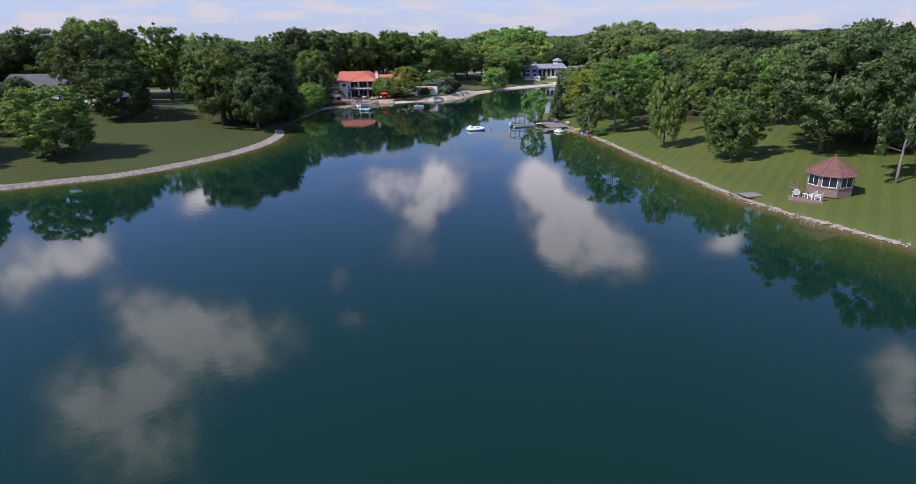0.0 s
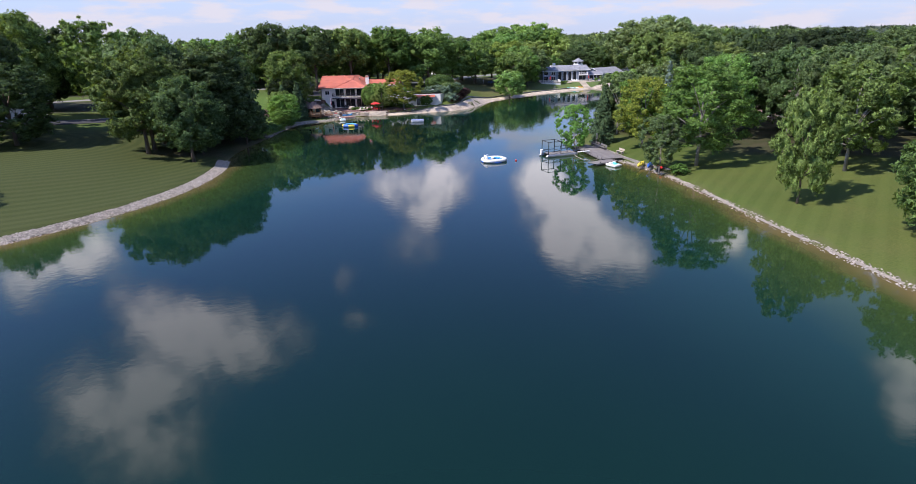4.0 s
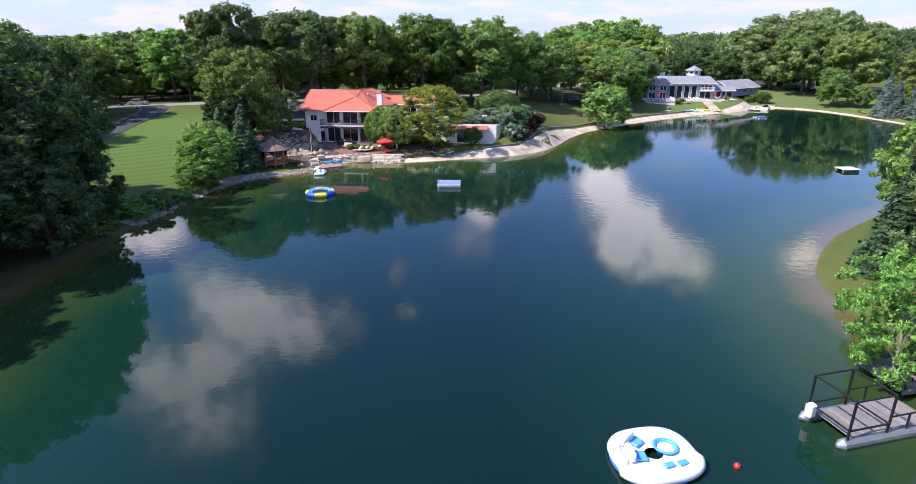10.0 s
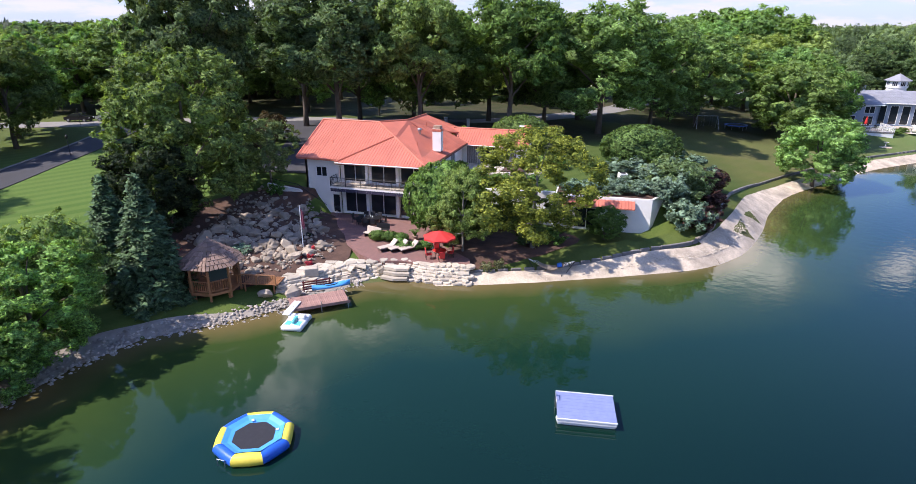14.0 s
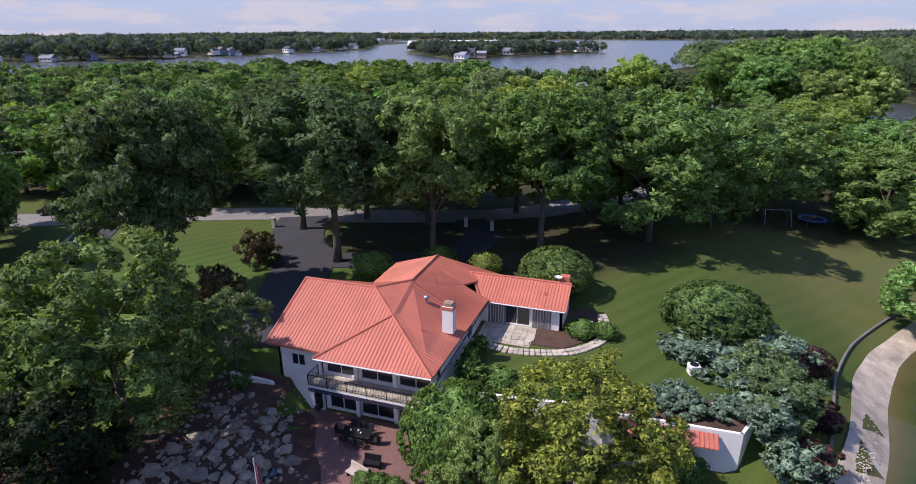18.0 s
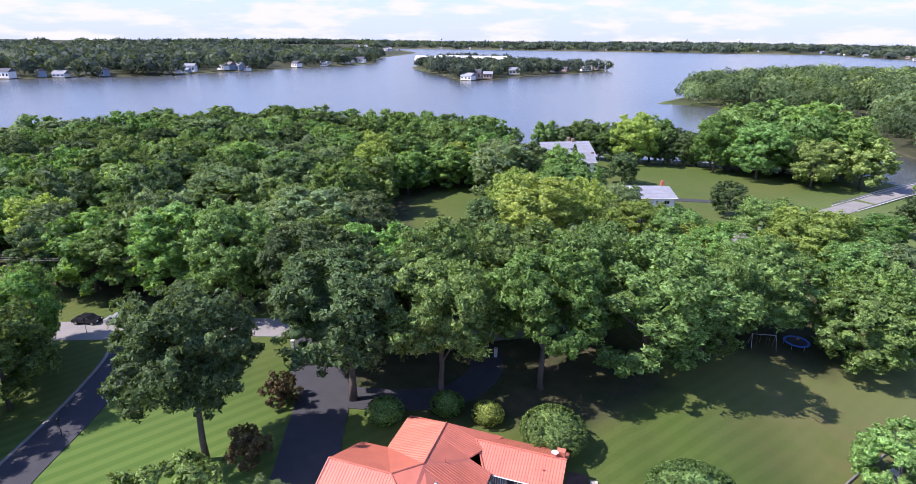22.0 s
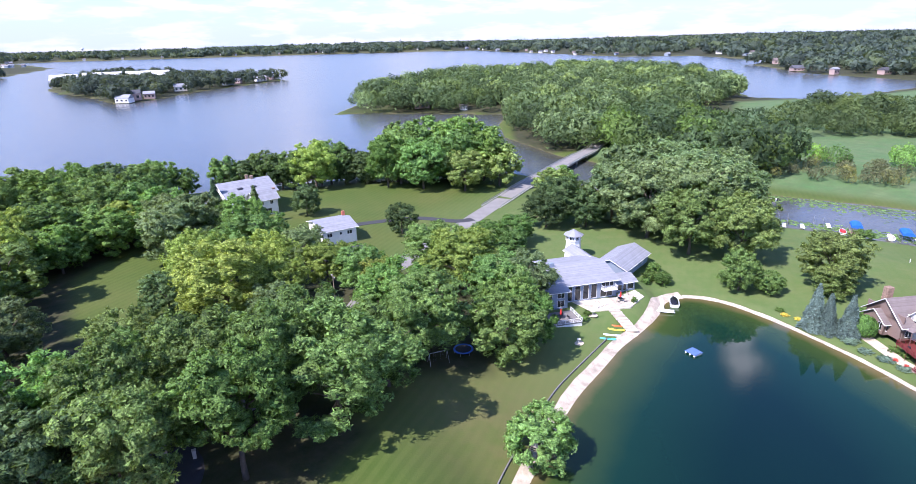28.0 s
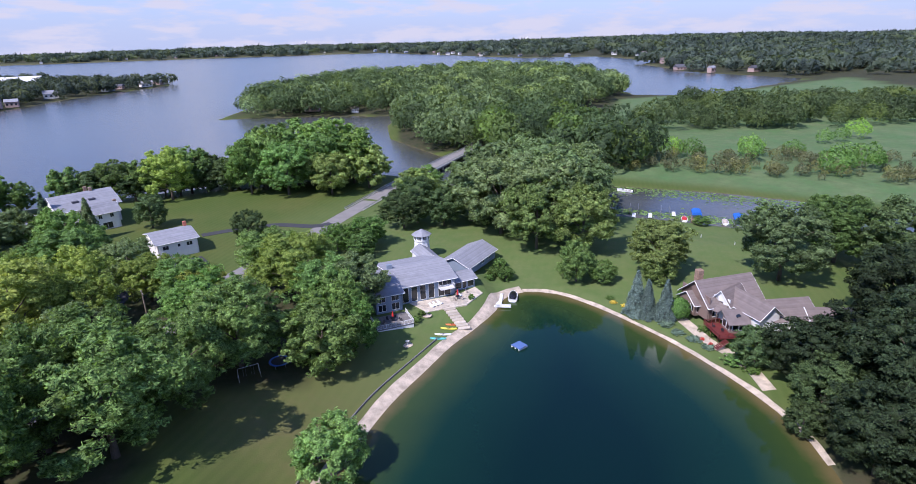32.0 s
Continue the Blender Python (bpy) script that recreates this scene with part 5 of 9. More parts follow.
TAKEN = [(r[2], r[3]) for r in TREES]
scatter([(-165, 246), (-40, 262), (-4, 290), (-14, 330), (-70, 392), (-90, 432), (-210, 420), (-260, 330), (-240, 240)], 190, 7.2, ["mid", "mid", "broad", "tall"], 14, 19, 1, WILD, "in the woods")
scatter([(-100, 425), (-60, 440), (60, 444), (60, 434), (-30, 428)], 24, 5.0, ["mid"], 12, 17, 2, ["dark", "oak"], "along the lake shore")
scatter([(-260, 60), (-110, 60), (-74, 158), (-100, 178), (-108, 192), (-118, 228), (-240, 210)], 75, 6.5, ["mid"], 17, 24, 3, ["oak", "dark", "oak", "maple", "fresh", "dark"], "in the woods")
scatter([(55, 70), (95, 70), (160, 130), (190, 230), (150, 262), (84, 205), (60, 160)], 55, 6.8, ["mid", "mid", "airy"], 11, 15, 4, ["oak", "ash", "dark", "maple"], "behind the east bank")


def woods(name, label, poly, count, seed, hmin, hmax, leaves, size, leaf, grow=0.0):
    """Distant canopy: many crowns of leaf clumps in one mesh."""
    rng = np.random.default_rng(seed)
    poly = np.array(poly, float)
    lo, hi = poly.min(0), poly.max(0)
    c = rng.uniform(lo, hi, (count * 6, 2))
    c = c[signed(c[:, 0], c[:, 1], poly) < 0]
    z, d, _, _ = heights(c[:, 0], c[:, 1])
    keep = d > 3
    c, z = c[keep][:count], z[keep][:count]
    n = len(c)
    h = rng.uniform(hmin, hmax, n)
    r = h * rng.uniform(0.42, 0.62, n) * (1 + grow * np.hypot(c[:, 0], c[:, 1] - 200) / 1000)
    d = rng.normal(0, 1, (n, leaves, 3))
    d[..., 2] = np.abs(d[..., 2]) * 1.1 - 0.55
    d /= np.linalg.norm(d, axis=2)[..., None]
    lump = 1 + 0.22 * np.sin(d[..., 0] * 5 + c[:, :1]) * np.sin(d[..., 1] * 5 + c[:, 1:]) + rng.normal(0, 0.05, d.shape[:2])
    p = np.stack([c[:, :1] + d[..., 0] * r[:, None] * lump, c[:, 1:] + d[..., 1] * r[:, None] * lump, (z + h * 0.55)[:, None] + d[..., 2] * (h * 0.47)[:, None] * lump], 2)
    me = leaf_mesh(name, p.reshape(-1, 3), d.reshape(-1, 3), np.repeat(r * size, leaves), rng, 0.8, loose=0.7, tone=np.repeat(np.clip(rng.normal(0.0, 0.62, n), -1, 1), leaves))
    tagged(part(name, me, LEAF[leaf], None, label), category="woods", kind="stuff")


PENINSULA = [(85, 480), (95, 545), (130, 655), (40, 692), (-15, 712), (35, 865), (112, 1040), (250, 1070), (400, 1190), (470, 1050), (460, 900), (380, 700), (270, 600), (180, 520), (130, 470)]
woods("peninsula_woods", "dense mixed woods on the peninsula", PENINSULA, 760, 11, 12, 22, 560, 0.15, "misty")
woods("peninsula_maples", "sunlit maples among the peninsula woods", PENINSULA, 230, 12, 13, 23, 560, 0.15, "ash")
woods("bank_woods", "grey green trees beyond the bridge", [(128, 450), (150, 392), (178, 395), (195, 450), (185, 520), (130, 520)], 80, 21, 13, 21, 620, 0.15, "misty")
woods("bank_maples", "sunlit maples beyond the bridge", [(128, 450), (150, 400), (178, 405), (190, 450), (180, 515), (130, 510)], 25, 22, 13, 20, 620, 0.15, "maple")
# island and far shores take the haze-tinted leaves
woods("island_woods", "dark trees covering the lake island", [tuple(p) for p in ISLE], 260, 13, 12, 18, 150, 0.36, "hazed")
woods("west_shore_woods", "dark woods on the far west shore", [(-1900, 560), (-900, 570), (-765, 680), (-655, 830), (-610, 1320), (-790, 1740), (-1500, 2100), (-2300, 1500)], 1300, 14, 16, 24, 80, 0.46, "hazed", 0.35)
woods("far_shore_woods", "wooded hills along the horizon", [(-2600, 1900), (-1500, 3320), (-320, 3420), (703, 3320), (810, 1850), (1000, 1720), (930, 1330), (1200, 900), (3600, 1500), (4200, 4200), (1500, 4800), (-2500, 4800)], 2600, 15, 15, 23, 60, 0.52, "hazed", 0.45)
woods("east_shore_woods", "mixed woods on the far east shore", [(684, 745), (670, 940), (790, 1230), (960, 1280), (1500, 1500), (2300, 900), (1500, 560), (900, 640)], 900, 16, 14, 22, 84, 0.45, "hazed", 0.3)
woods("marsh_thicket", "grey green thicket in the marsh", [(225, 480), (330, 560), (480, 520), (520, 420), (430, 400), (320, 440)], 210, 17, 8, 16, 520, 0.16, "misty")
woods("marsh_brush", "dry brush along the channel", [(140, 400), (172, 382), (240, 318), (340, 262), (430, 275), (300, 345), (190, 425), (150, 450)], 300, 18, 2.5, 6, 260, 0.2, "brush")
woods("marsh_willows", "rounded green willows standing in the marsh", [(160, 420), (240, 330), (340, 270), (450, 290), (420, 360), (300, 420), (220, 460)], 34, 23, 6, 12, 620, 0.14, "maple")
woods("east_grove", "mixed trees behind the channel", [(160, 200), (260, 150), (500, 200), (460, 330), (300, 260), (255, 260), (190, 262)], 170, 19, 9, 17, 560, 0.15, "oak")


# ---- building kit ----
def wall(parent, a, b, z0, z1, material, holes=(), thick=0.24, name="wall", frame_mat=None, bars=2):
    """A wall from a to b (its outer face on the right of that way), with real openings, each filled by a framed window."""
    a, b = Vector((*a, 0)), Vector((*b, 0))
    d = (b - a).normalized()
    nrm = Vector((d.y, -d.x, 0))
    length, rz = (b - a).length, math.atan2(d.y, d.x)
    g = Geo()
    us = sorted({0.0, length, *(h[0] for h in holes), *(h[1] for h in holes)})
    vs = sorted({z0, z1, *(h[2] for h in holes), *(h[3] for h in holes)})
    solid = {(i, j): not any(h[0] < (us[i] + us[i + 1]) / 2 < h[1] and h[2] < (vs[j] + vs[j + 1]) / 2 < h[3] for h in holes) for i in range(len(us) - 1) for j in range(len(vs) - 1)}
    index = {}

    def at(i, j, back):
        if (i, j, back) not in index:
            p = a + d * us[i] - nrm * (thick if back else 0)
            index[i, j, back] = len(g.v)
            g.v.append((p.x, p.y, vs[j]))
        return index[i, j, back]

    for (i, j), full in solid.items():
        if not full:
            continue
        g.f.append((at(i, j, 0), at(i + 1, j, 0), at(i + 1, j + 1, 0), at(i, j + 1, 0)))
        g.f.append((at(i, j, 1), at(i, j + 1, 1), at(i + 1, j + 1, 1), at(i + 1, j, 1)))
        for di, dj, p, q in ((-1, 0, (i, j), (i, j + 1)), (1, 0, (i + 1, j + 1), (i + 1, j)), (0, -1, (i + 1, j), (i, j)), (0, 1, (i, j + 1), (i + 1, j + 1))):
            if not solid.get((i + di, j + dj), False):
                g.f.append((at(*q, 0), at(*p, 0), at(*p, 1), at(*q, 1)))
    body = part(name, g, material, parent)
    for h in holes:
        u0, u1, v0, v1 = h[:4]
        n = h[4] if len(h) > 4 else bars
        fr, w = Geo(), 0.07
        c = a - nrm * 0.07

        def bar(ua, ub, va, vb, deep=0.1):
            p = c + d * (ua + ub) / 2
            fr.box((p.x, p.y, (va + vb) / 2), (ub - ua, deep, vb - va), rz, 0.012)

        bar(u0, u1, v0, v0 + w), bar(u0, u1, v1 - w, v1), bar(u0, u0 + w, v0 + w, v1 - w), bar(u1 - w, u1, v0 + w, v1 - w)
        for k in range(1, n):
            m = u0 + (u1 - u0) * k / n
            bar(m - w / 2, m + w / 2, v0 + w, v1 - w)
        win = part("window", fr, frame_mat or M_TRIM, parent)
        pg = Geo()
        p = c - nrm * 0.03 + d * (u0 + u1) / 2
        pg.box((p.x, p.y, (v0 + v1) / 2), (u1 - u0 - w, 0.02, v1 - v0 - w), rz)
        part("pane", pg, M_GLASS, win)
    return body


def ribs(g, poly, spacing, height, width=0.5):
    """Raised tile rolls that run down a roof plane."""
    poly = [Vector(p) for p in poly]
    n = (poly[1] - poly[0]).cross(poly[2] - poly[0]).normalized()
    n = n if n.z > 0 else -n
    along = Vector((0, 0, 1)).cross(n).normalized()
    down = along.cross(n)
    us = [(p - poly[0]).dot(along) for p in poly]
    u = min(us) + spacing / 2
    while u < max(us):
        hit = []
        for p, q, up, uq in zip(poly, poly[1:] + poly[:1], us, us[1:] + us[:1]):
            if (up - u) * (uq - u) < 0:
                hit.append(p + (q - p) * (u - up) / (uq - up))
        if len(hit) >= 2 and (hit[0] - hit[1]).length > 0.3:
            p, q = sorted(hit, key=lambda h: h.dot(down))[0], sorted(hit, key=lambda h: h.dot(down))[-1]
            w = along * spacing * width / 2
            g.add([p - w, p - w * 0.5 + n * height, p + w * 0.5 + n * height, p + w, q - w, q - w * 0.5 + n * height, q + w * 0.5 + n * height, q + w],
                  [(0, 4, 5, 1), (1, 5, 6, 2), (2, 6, 7, 3), (4, 7, 6, 5), (0, 1, 2, 3)])
        u += spacing


def courses(g, poly, spacing, height):
    """Overlapping shingle rows across a roof plane."""
    poly = [Vector(p) for p in poly]
    n = (poly[1] - poly[0]).cross(poly[2] - poly[0]).normalized()
    n = n if n.z > 0 else -n
    along = Vector((0, 0, 1)).cross(n).normalized()
    down = along.cross(n)
    us = [(p - poly[0]).dot(down) for p in poly]
    u = min(us) + spacing
    while u < max(us) - 0.05:
        hit = []
        for p, q, up, uq in zip(poly, poly[1:] + poly[:1], us, us[1:] + us[:1]):
            if (up - u) * (uq - u) < 0:
                hit.append(p + (q - p) * (u - up) / (uq - up))
        if len(hit) >= 2 and (hit[0] - hit[1]).length > 0.4:
            p, q = sorted(hit, key=lambda h: h.dot(along))[0], sorted(hit, key=lambda h: h.dot(along))[-1]
            b = -down * spacing * 0.8
            g.add([p + b, q + b, q + n * height, p + n * height, q, p], [(0, 1, 2, 3), (3, 2, 4, 5)])
        u += spacing


def roof(parent, planes, material, thick=0.16, rib=0.0, course=0.0, name="roof", label=""):
    """One mesh a plane, with tile rolls or shingle courses."""
    for poly in planes:
        plane = part(name, Geo().slab(poly, thick), material, parent, label)
        g = Geo()
        if rib:
            ribs(g, poly, rib, rib * 0.11)
        if course:
            courses(g, poly, course, 0.014)
        if g.f:
            tagged(part("tile_relief" if rib else "shingle_relief", g, material, plane), kind="stuff")


def bars_along(parent, name, pts, r, material, label=""):
    part(name, Geo().tube(pts, r, 6), material, parent, label)


def railing(parent, pts, height, material, gap=0.14, r=0.012, post=1.6, top=0.03):
    """Posts, a top and bottom rail and thin balusters along a line."""
    for p, q in zip(pts, pts[1:]):
        p, q = Vector(p), Vector(q)
        up = Vector((0, 0, height))
        bars_along(parent, "rail", [p + up, q + up], top, material)
        bars_along(parent, "rail", [p + up * 0.12, q + up * 0.12], top * 0.7, material)
        n = max(1, int((q - p).length / gap))
        shared = Geo().tube([up * 0.12, up], r, 4, False).mesh("baluster")
        for k in range(1, n):
            part("baluster", shared, material, parent).location = p + (q - p) * k / n
        for k in range(max(1, int((q - p).length / post)) + 1):
            b = p + (q - p) * k / max(1, int((q - p).length / post))
            part("post", Geo().box(b + up * 0.5, (top * 2.2, top * 2.2, height), 0, 0.006), material, parent)


# ---- red-roofed house ----
house = thing("house", "white stucco house with terracotta red ribbed roof", "house")
R1, R2, R3, R4 = (-48.9, 221.4, 10.1), (-42.1, 221.4, 10.1), (-39.6, 223.8, 10.1), (-39.8, 231.0, 9.8)
P, B, C = (-39.3, 218.8, 9.0), (-43.8, 214.85, 7.08), (-34.2, 214.1, 7.02)
E1, W3 = (-33.7, 228.0, 7.1), (-45.6, 227.9, 7.3)
roof(house, [
    [(-48.9, 214.85, 7.1), B, P, R2, R1], [(-44.0, 213.95, 6.98), C, (-39.3, 218.9, 9.08)], [C, E1, (-36.2, 228.0, 8.35), R4, R3, R2, P],
    [R1, R2, R3, W3, (-48.9, 228.0, 7.1)], [W3, R3, R4, (-45.6, 233.5, 7.3)], [R4, (-36.2, 228.0, 8.35), (-34.0, 234.0, 7.2), (-45.6, 234.0, 7.2)],
], M_TILE, 0.18, 0.31)
roof(house, [[(-34.6, 228.1, 6.85), (-26.4, 228.1, 6.85), (-26.4, 231.2, 8.3), (-36.4, 231.2, 8.3)], [(-36.4, 231.2, 8.3), (-26.4, 231.2, 8.3), (-26.4, 234.2, 6.85), (-36.4, 234.2, 6.85)]], M_TILE, 0.16, 0.31)
for p, q in ((R1, R2), (R2, R3), (R3, R4), (R2, C), ((-44.0, 213.95, 7.0), (-39.3, 218.9, 9.1)), ((-36.4, 231.2, 8.3), (-26.4, 231.2, 8.3)), (R1, (-48.9, 214.85, 7.1)), ((-34.5, 228.1, 6.95), (-36.4, 231.2, 8.35))):
    bars_along(house, "ridge_cap", [Vector(p) + Vector((0, 0, 0.04)), Vector(q) + Vector((0, 0, 0.04))], 0.1, M_TILE)
wall(house, (-48.3, 215.5), (-44.4, 215.5), 0.9, 7.0, M_WHITE, [(1.2, 2.5, 5.0, 6.1), (2.95, 3.85, 1.1, 3.2, 1)])
wall(house, (-44.4, 215.9), (-34.5, 215.9), 0.9, 4.3, M_WHITE, [(0.35, 2.9, 1.2, 3.75), (3.3, 6.2, 1.2, 3.75), (6.6, 9.5, 1.2, 3.75)])
wall(house, (-44.4, 215.9), (-34.5, 215.9), 4.3, 7.0, M_WHITE, [(0.3, 3.0, 4.6, 6.65), (3.45, 6.3, 4.6, 6.65), (6.75, 9.6, 4.6, 6.65)])
wall(house, (-34.5, 215.2), (-34.5, 228.6), 0.9, 7.0, M_WHITE, [(1.0, 1.8, 5.2, 6.3, 1), (8.8, 10.4, 4.6, 6.6)])
wall(house, (-48.3, 227.4), (-48.3, 215.5), 0.9, 7.2, M_WHITE, [(3.0, 4.6, 5.2, 6.3)])
wall(house, (-34.5, 228.7), (-26.8, 228.7), 4.3, 6.8, M_WHITE, [(2.2, 4.7, 4.55, 6.55)])
wall(house, (-26.8, 228.7), (-26.8, 233.7), 4.3, 6.8, M_WHITE)
wall(house, (-26.8, 233.7), (-45.4, 233.7), 4.3, 7.0, M_WHITE, [(3, 5, 5.2, 6.4), (8, 10, 5.2, 6.4)])
wall(house, (-45.4, 233.7), (-45.4, 227.4), 4.3, 7.2, M_WHITE)
wall(house, (-45.4, 227.4), (-48.3, 227.4), 0.9, 7.0, M_WHITE)
g = Geo().add([(-48.32, 215.6, 7.0), (-48.32, 227.3, 7.0), (-48.32, 221.4, 9.9), (-48.1, 215.6, 7.0), (-48.1, 227.3, 7.0), (-48.1, 221.4, 9.9)], [(0, 1, 2), (3, 5, 4), (0, 2, 5, 3), (1, 4, 5, 2)])
part("gable", g, M_WHITE, house)
g = Geo().add([(-26.78, 228.6, 6.7), (-26.78, 233.8, 6.7), (-26.78, 231.2, 8.15), (-27.0, 228.6, 6.7), (-27.0, 233.8, 6.7), (-27.0, 231.2, 8.15)], [(0, 1, 2), (3, 5, 4), (0, 2, 5, 3), (1, 4, 5, 2)])
part("gable", g, M_WHITE, house)
for x0 in (-33.9, -29.6):
    for k in range(7):
        part("board", Geo().box((x0 + 0.13 + 0.26 * k, 228.68, 5.6), (0.2, 0.05, 2.2), 0, 0.01), M_GREYWOOD, house)
part("balcony_slab", Geo().box((-39.55, 214.85, 4.36), (10.3, 1.9, 0.2), 0, 0.02), M_WHITE, house)
for k in range(34):
    part("floor_board", Geo().box((-44.55 + 0.303 * k, 214.8, 4.475), (0.27, 1.8, 0.03), 0, 0.004), M_LIME, house)
railing(house, [(-44.65, 215.5, 4.46), (-44.65, 213.95, 4.46), (-34.45, 213.95, 4.46), (-34.45, 215.5, 4.46)], 0.95, M_BLACK, 0.13)
g = Geo()
for k in range(86):
    g.box((-44.6 + 0.12 * k, 213.88, 4.1 + 0.03 * (k % 2)), (0.1, 0.02, 0.34), 0, 0)
tagged(part("awning_fringe", g, M_DARKCL, house, "dark blue fringed awning under the balcony"), kind="stuff")
part("awning", Geo().slab([(-44.7, 213.85, 4.26), (-34.4, 213.85, 4.26), (-34.4, 215.6, 4.3), (-44.7, 215.6, 4.3)], 0.03), M_DARKCL, house)
for x in (-41.3, -37.9):
    part("pier", Geo().box((x, 215.75, 2.65), (0.34, 0.34, 3.3), 0, 0.02), M_WHITE, house)
    part("pier", Geo().box((x, 215.75, 5.7), (0.34, 0.3, 2.4), 0, 0.02), M_WHITE, house)
chim = part("chimney", Geo().box((-35.0, 220.4, 8.7), (0.95, 0.8, 2.4), 0, 0.02), M_WHITE, house)
part("chimney_band", Geo().box((-35.0, 220.4, 9.75), (1.02, 0.87, 0.28), 0, 0.02), M_TILE, chim)
part("chimney_cap", Geo().box((-35.0, 220.4, 10.05), (0.8, 0.65, 0.3), 0, 0.02), M_STONEW, chim)
part("chimney", Geo().box((-27.1, 231.9, 8.1), (0.9, 0.7, 1.5), 0, 0.02), M_TILE, house)
part("satellite_dish", Geo().lathe([(0.0, 0), (0.2, 0.03), (0.36, 0.12), (0.38, 0.13), (0.36, 0.10), (0.0, -0.03)], 18, (-27.7, 231.3, 8.75)), M_PLAST, house, "white satellite dish", True)
part("dish_arm", Geo().tube([(-27.7, 231.3, 8.2), (-27.7, 231.3, 8.75)], 0.03, 6), M_STEEL, house)
for x, y, z in ((-45.9, 217.5, 8.2), (-36.7, 218.6, 8.3), (-38.0, 225.6, 9.4), (-28.6, 229.6, 7.6)):
    part("vent_pipe", Geo().tube([(x, y, z - 0.2), (x, y, z + 0.35)], 0.05, 7), M_TILE, house)
part("roof_fan", Geo().lathe([(0.0, 0.55), (0.22, 0.5), (0.26, 0.3), (0.14, 0.2), (0.14, -0.2)], 12, (-37.7, 222.3, 9.0)), M_STEEL, house, "round metal roof ventilator", True)
bars_along(house, "gutter", [(-33.72, 214.1, 7.0), (-33.62, 228.0, 7.0)], 0.07, M_BLACK)
bars_along(house, "gutter", [(-44.0, 213.9, 6.95), (-34.2, 214.05, 6.95)], 0.06, M_TRIM)
bars_along(house, "gutter", [(-34.3, 228.05, 6.8), (-26.5, 228.05, 6.8)], 0.06, M_TRIM)
bars_along(house, "handrail", [(-51.5, 213.6, 4.9), (-48.6, 214.2, 4.3), (-45.9, 215.1, 2.0)], 0.035, M_BLACK)
part("step_wall", Geo().add([(-52, 214.0, 1.5), (-46.0, 215.2, 0.8), (-46.0, 215.2, 1.2), (-48.6, 214.3, 3.7), (-52, 213.7, 4.3), (-52, 214.3, 1.5), (-46.0, 215.5, 0.8), (-46.0, 215.5, 1.2), (-48.6, 214.6, 3.7), (-52, 214.0, 4.3)],
                           [(0, 1, 2, 3, 4), (9, 8, 7, 6, 5), (2, 7, 8, 3), (3, 8, 9, 4), (1, 6, 7, 2), (0, 4, 9, 5)]), M_WHITE, house)

# retaining wall and garden room under the upper lawn
setting("retaining_wall", Geo().box((-28.2, 217.3, 2.7), (12.6, 0.3, 3.8), 0.12, 0.03), M_WHITE, "white garden retaining wall")
cab = thing("garden_room", "low white garden room with red tiled canopy set into the bank", "garden room")
wall(cab, (-21.9, 217.6), (-12.6, 217.9), 0.9, 4.5, M_WHITE, [(2.0, 4.4, 1.15, 3.3)])
wall(cab, (-12.6, 217.9), (-10.9, 221.5), 0.9, 4.5, M_WHITE)
wall(cab, (-22.0, 221.2), (-21.9, 217.6), 0.9, 4.5, M_WHITE)
part("flat_roof", Geo().slab([(-21.8, 217.9, 4.5), (-12.7, 218.2, 4.5), (-11.2, 221.6, 4.5), (-21.8, 221.4, 4.5)], 0.2), M_MULCH, cab, "mulched planting on the roof")
roof(cab, [[(-20.9, 216.5, 3.75), (-14.2, 216.7, 3.75), (-14.2, 217.75, 4.25), (-20.9, 217.55, 4.25)]], M_TILE, 0.1, 0.31, name="canopy")
for x, y, h, r in ((-20.6, 219.4, 1.1, 1.5), (-18.2, 219.6, 1.3, 1.7), (-15.9, 219.5, 1.2, 1.6), (-13.6, 219.8, 1.4, 1.6), (-17.0, 220.6, 1.5, 1.6)):
    plant("bush", "juniper", x, y, h, r, "on the planted roof", rt, z=4.5)

# ---- terrace ----
PATIO = [(-45.6, 215.4), (-34.4, 215.7), (-31.5, 213.5), (-31, 209), (-27.8, 206.4), (-27.4, 204.9), (-30.2, 204.5), (-33, 204.4), (-35.6, 203.8), (-37.6, 205.0), (-39.6, 206.8), (-41.2, 209.5), (-43.6, 211.5)]


def paving():
    m, nt, b, _ = shader("brick paving bond")
    t = nt.nodes.new("ShaderNodeTexCoord")
    br = nt.nodes.new("ShaderNodeTexBrick")
    br.inputs["Scale"].default_value = 1.0
    br.inputs["Brick Width"].default_value, br.inputs["Row Height"].default_value, br.inputs["Mortar Size"].default_value = 0.2, 0.1, 0.006
    br.inputs["Color1"].default_value, br.inputs["Color2"].default_value, br.inputs["Mortar"].default_value = (0.27, 0.135, 0.112, 1), (0.20, 0.10, 0.085, 1), (0.13, 0.09, 0.08, 1)
    nt.links.new(t.outputs["Object"], br.inputs["Vector"])
    c = mix(nt, span(nt, tex(nt, 0.5, 5, 0.6), 0.35, 0.7, 0, 0.5), br.outputs["Color"], (0.17, 0.095, 0.082))
    nt.links.new(c, b.inputs["Base Color"])
    b.inputs["Roughness"].default_value = 0.85
    bump(nt, b, br.outputs["Fac"], 0.3, -0.01)
    return m


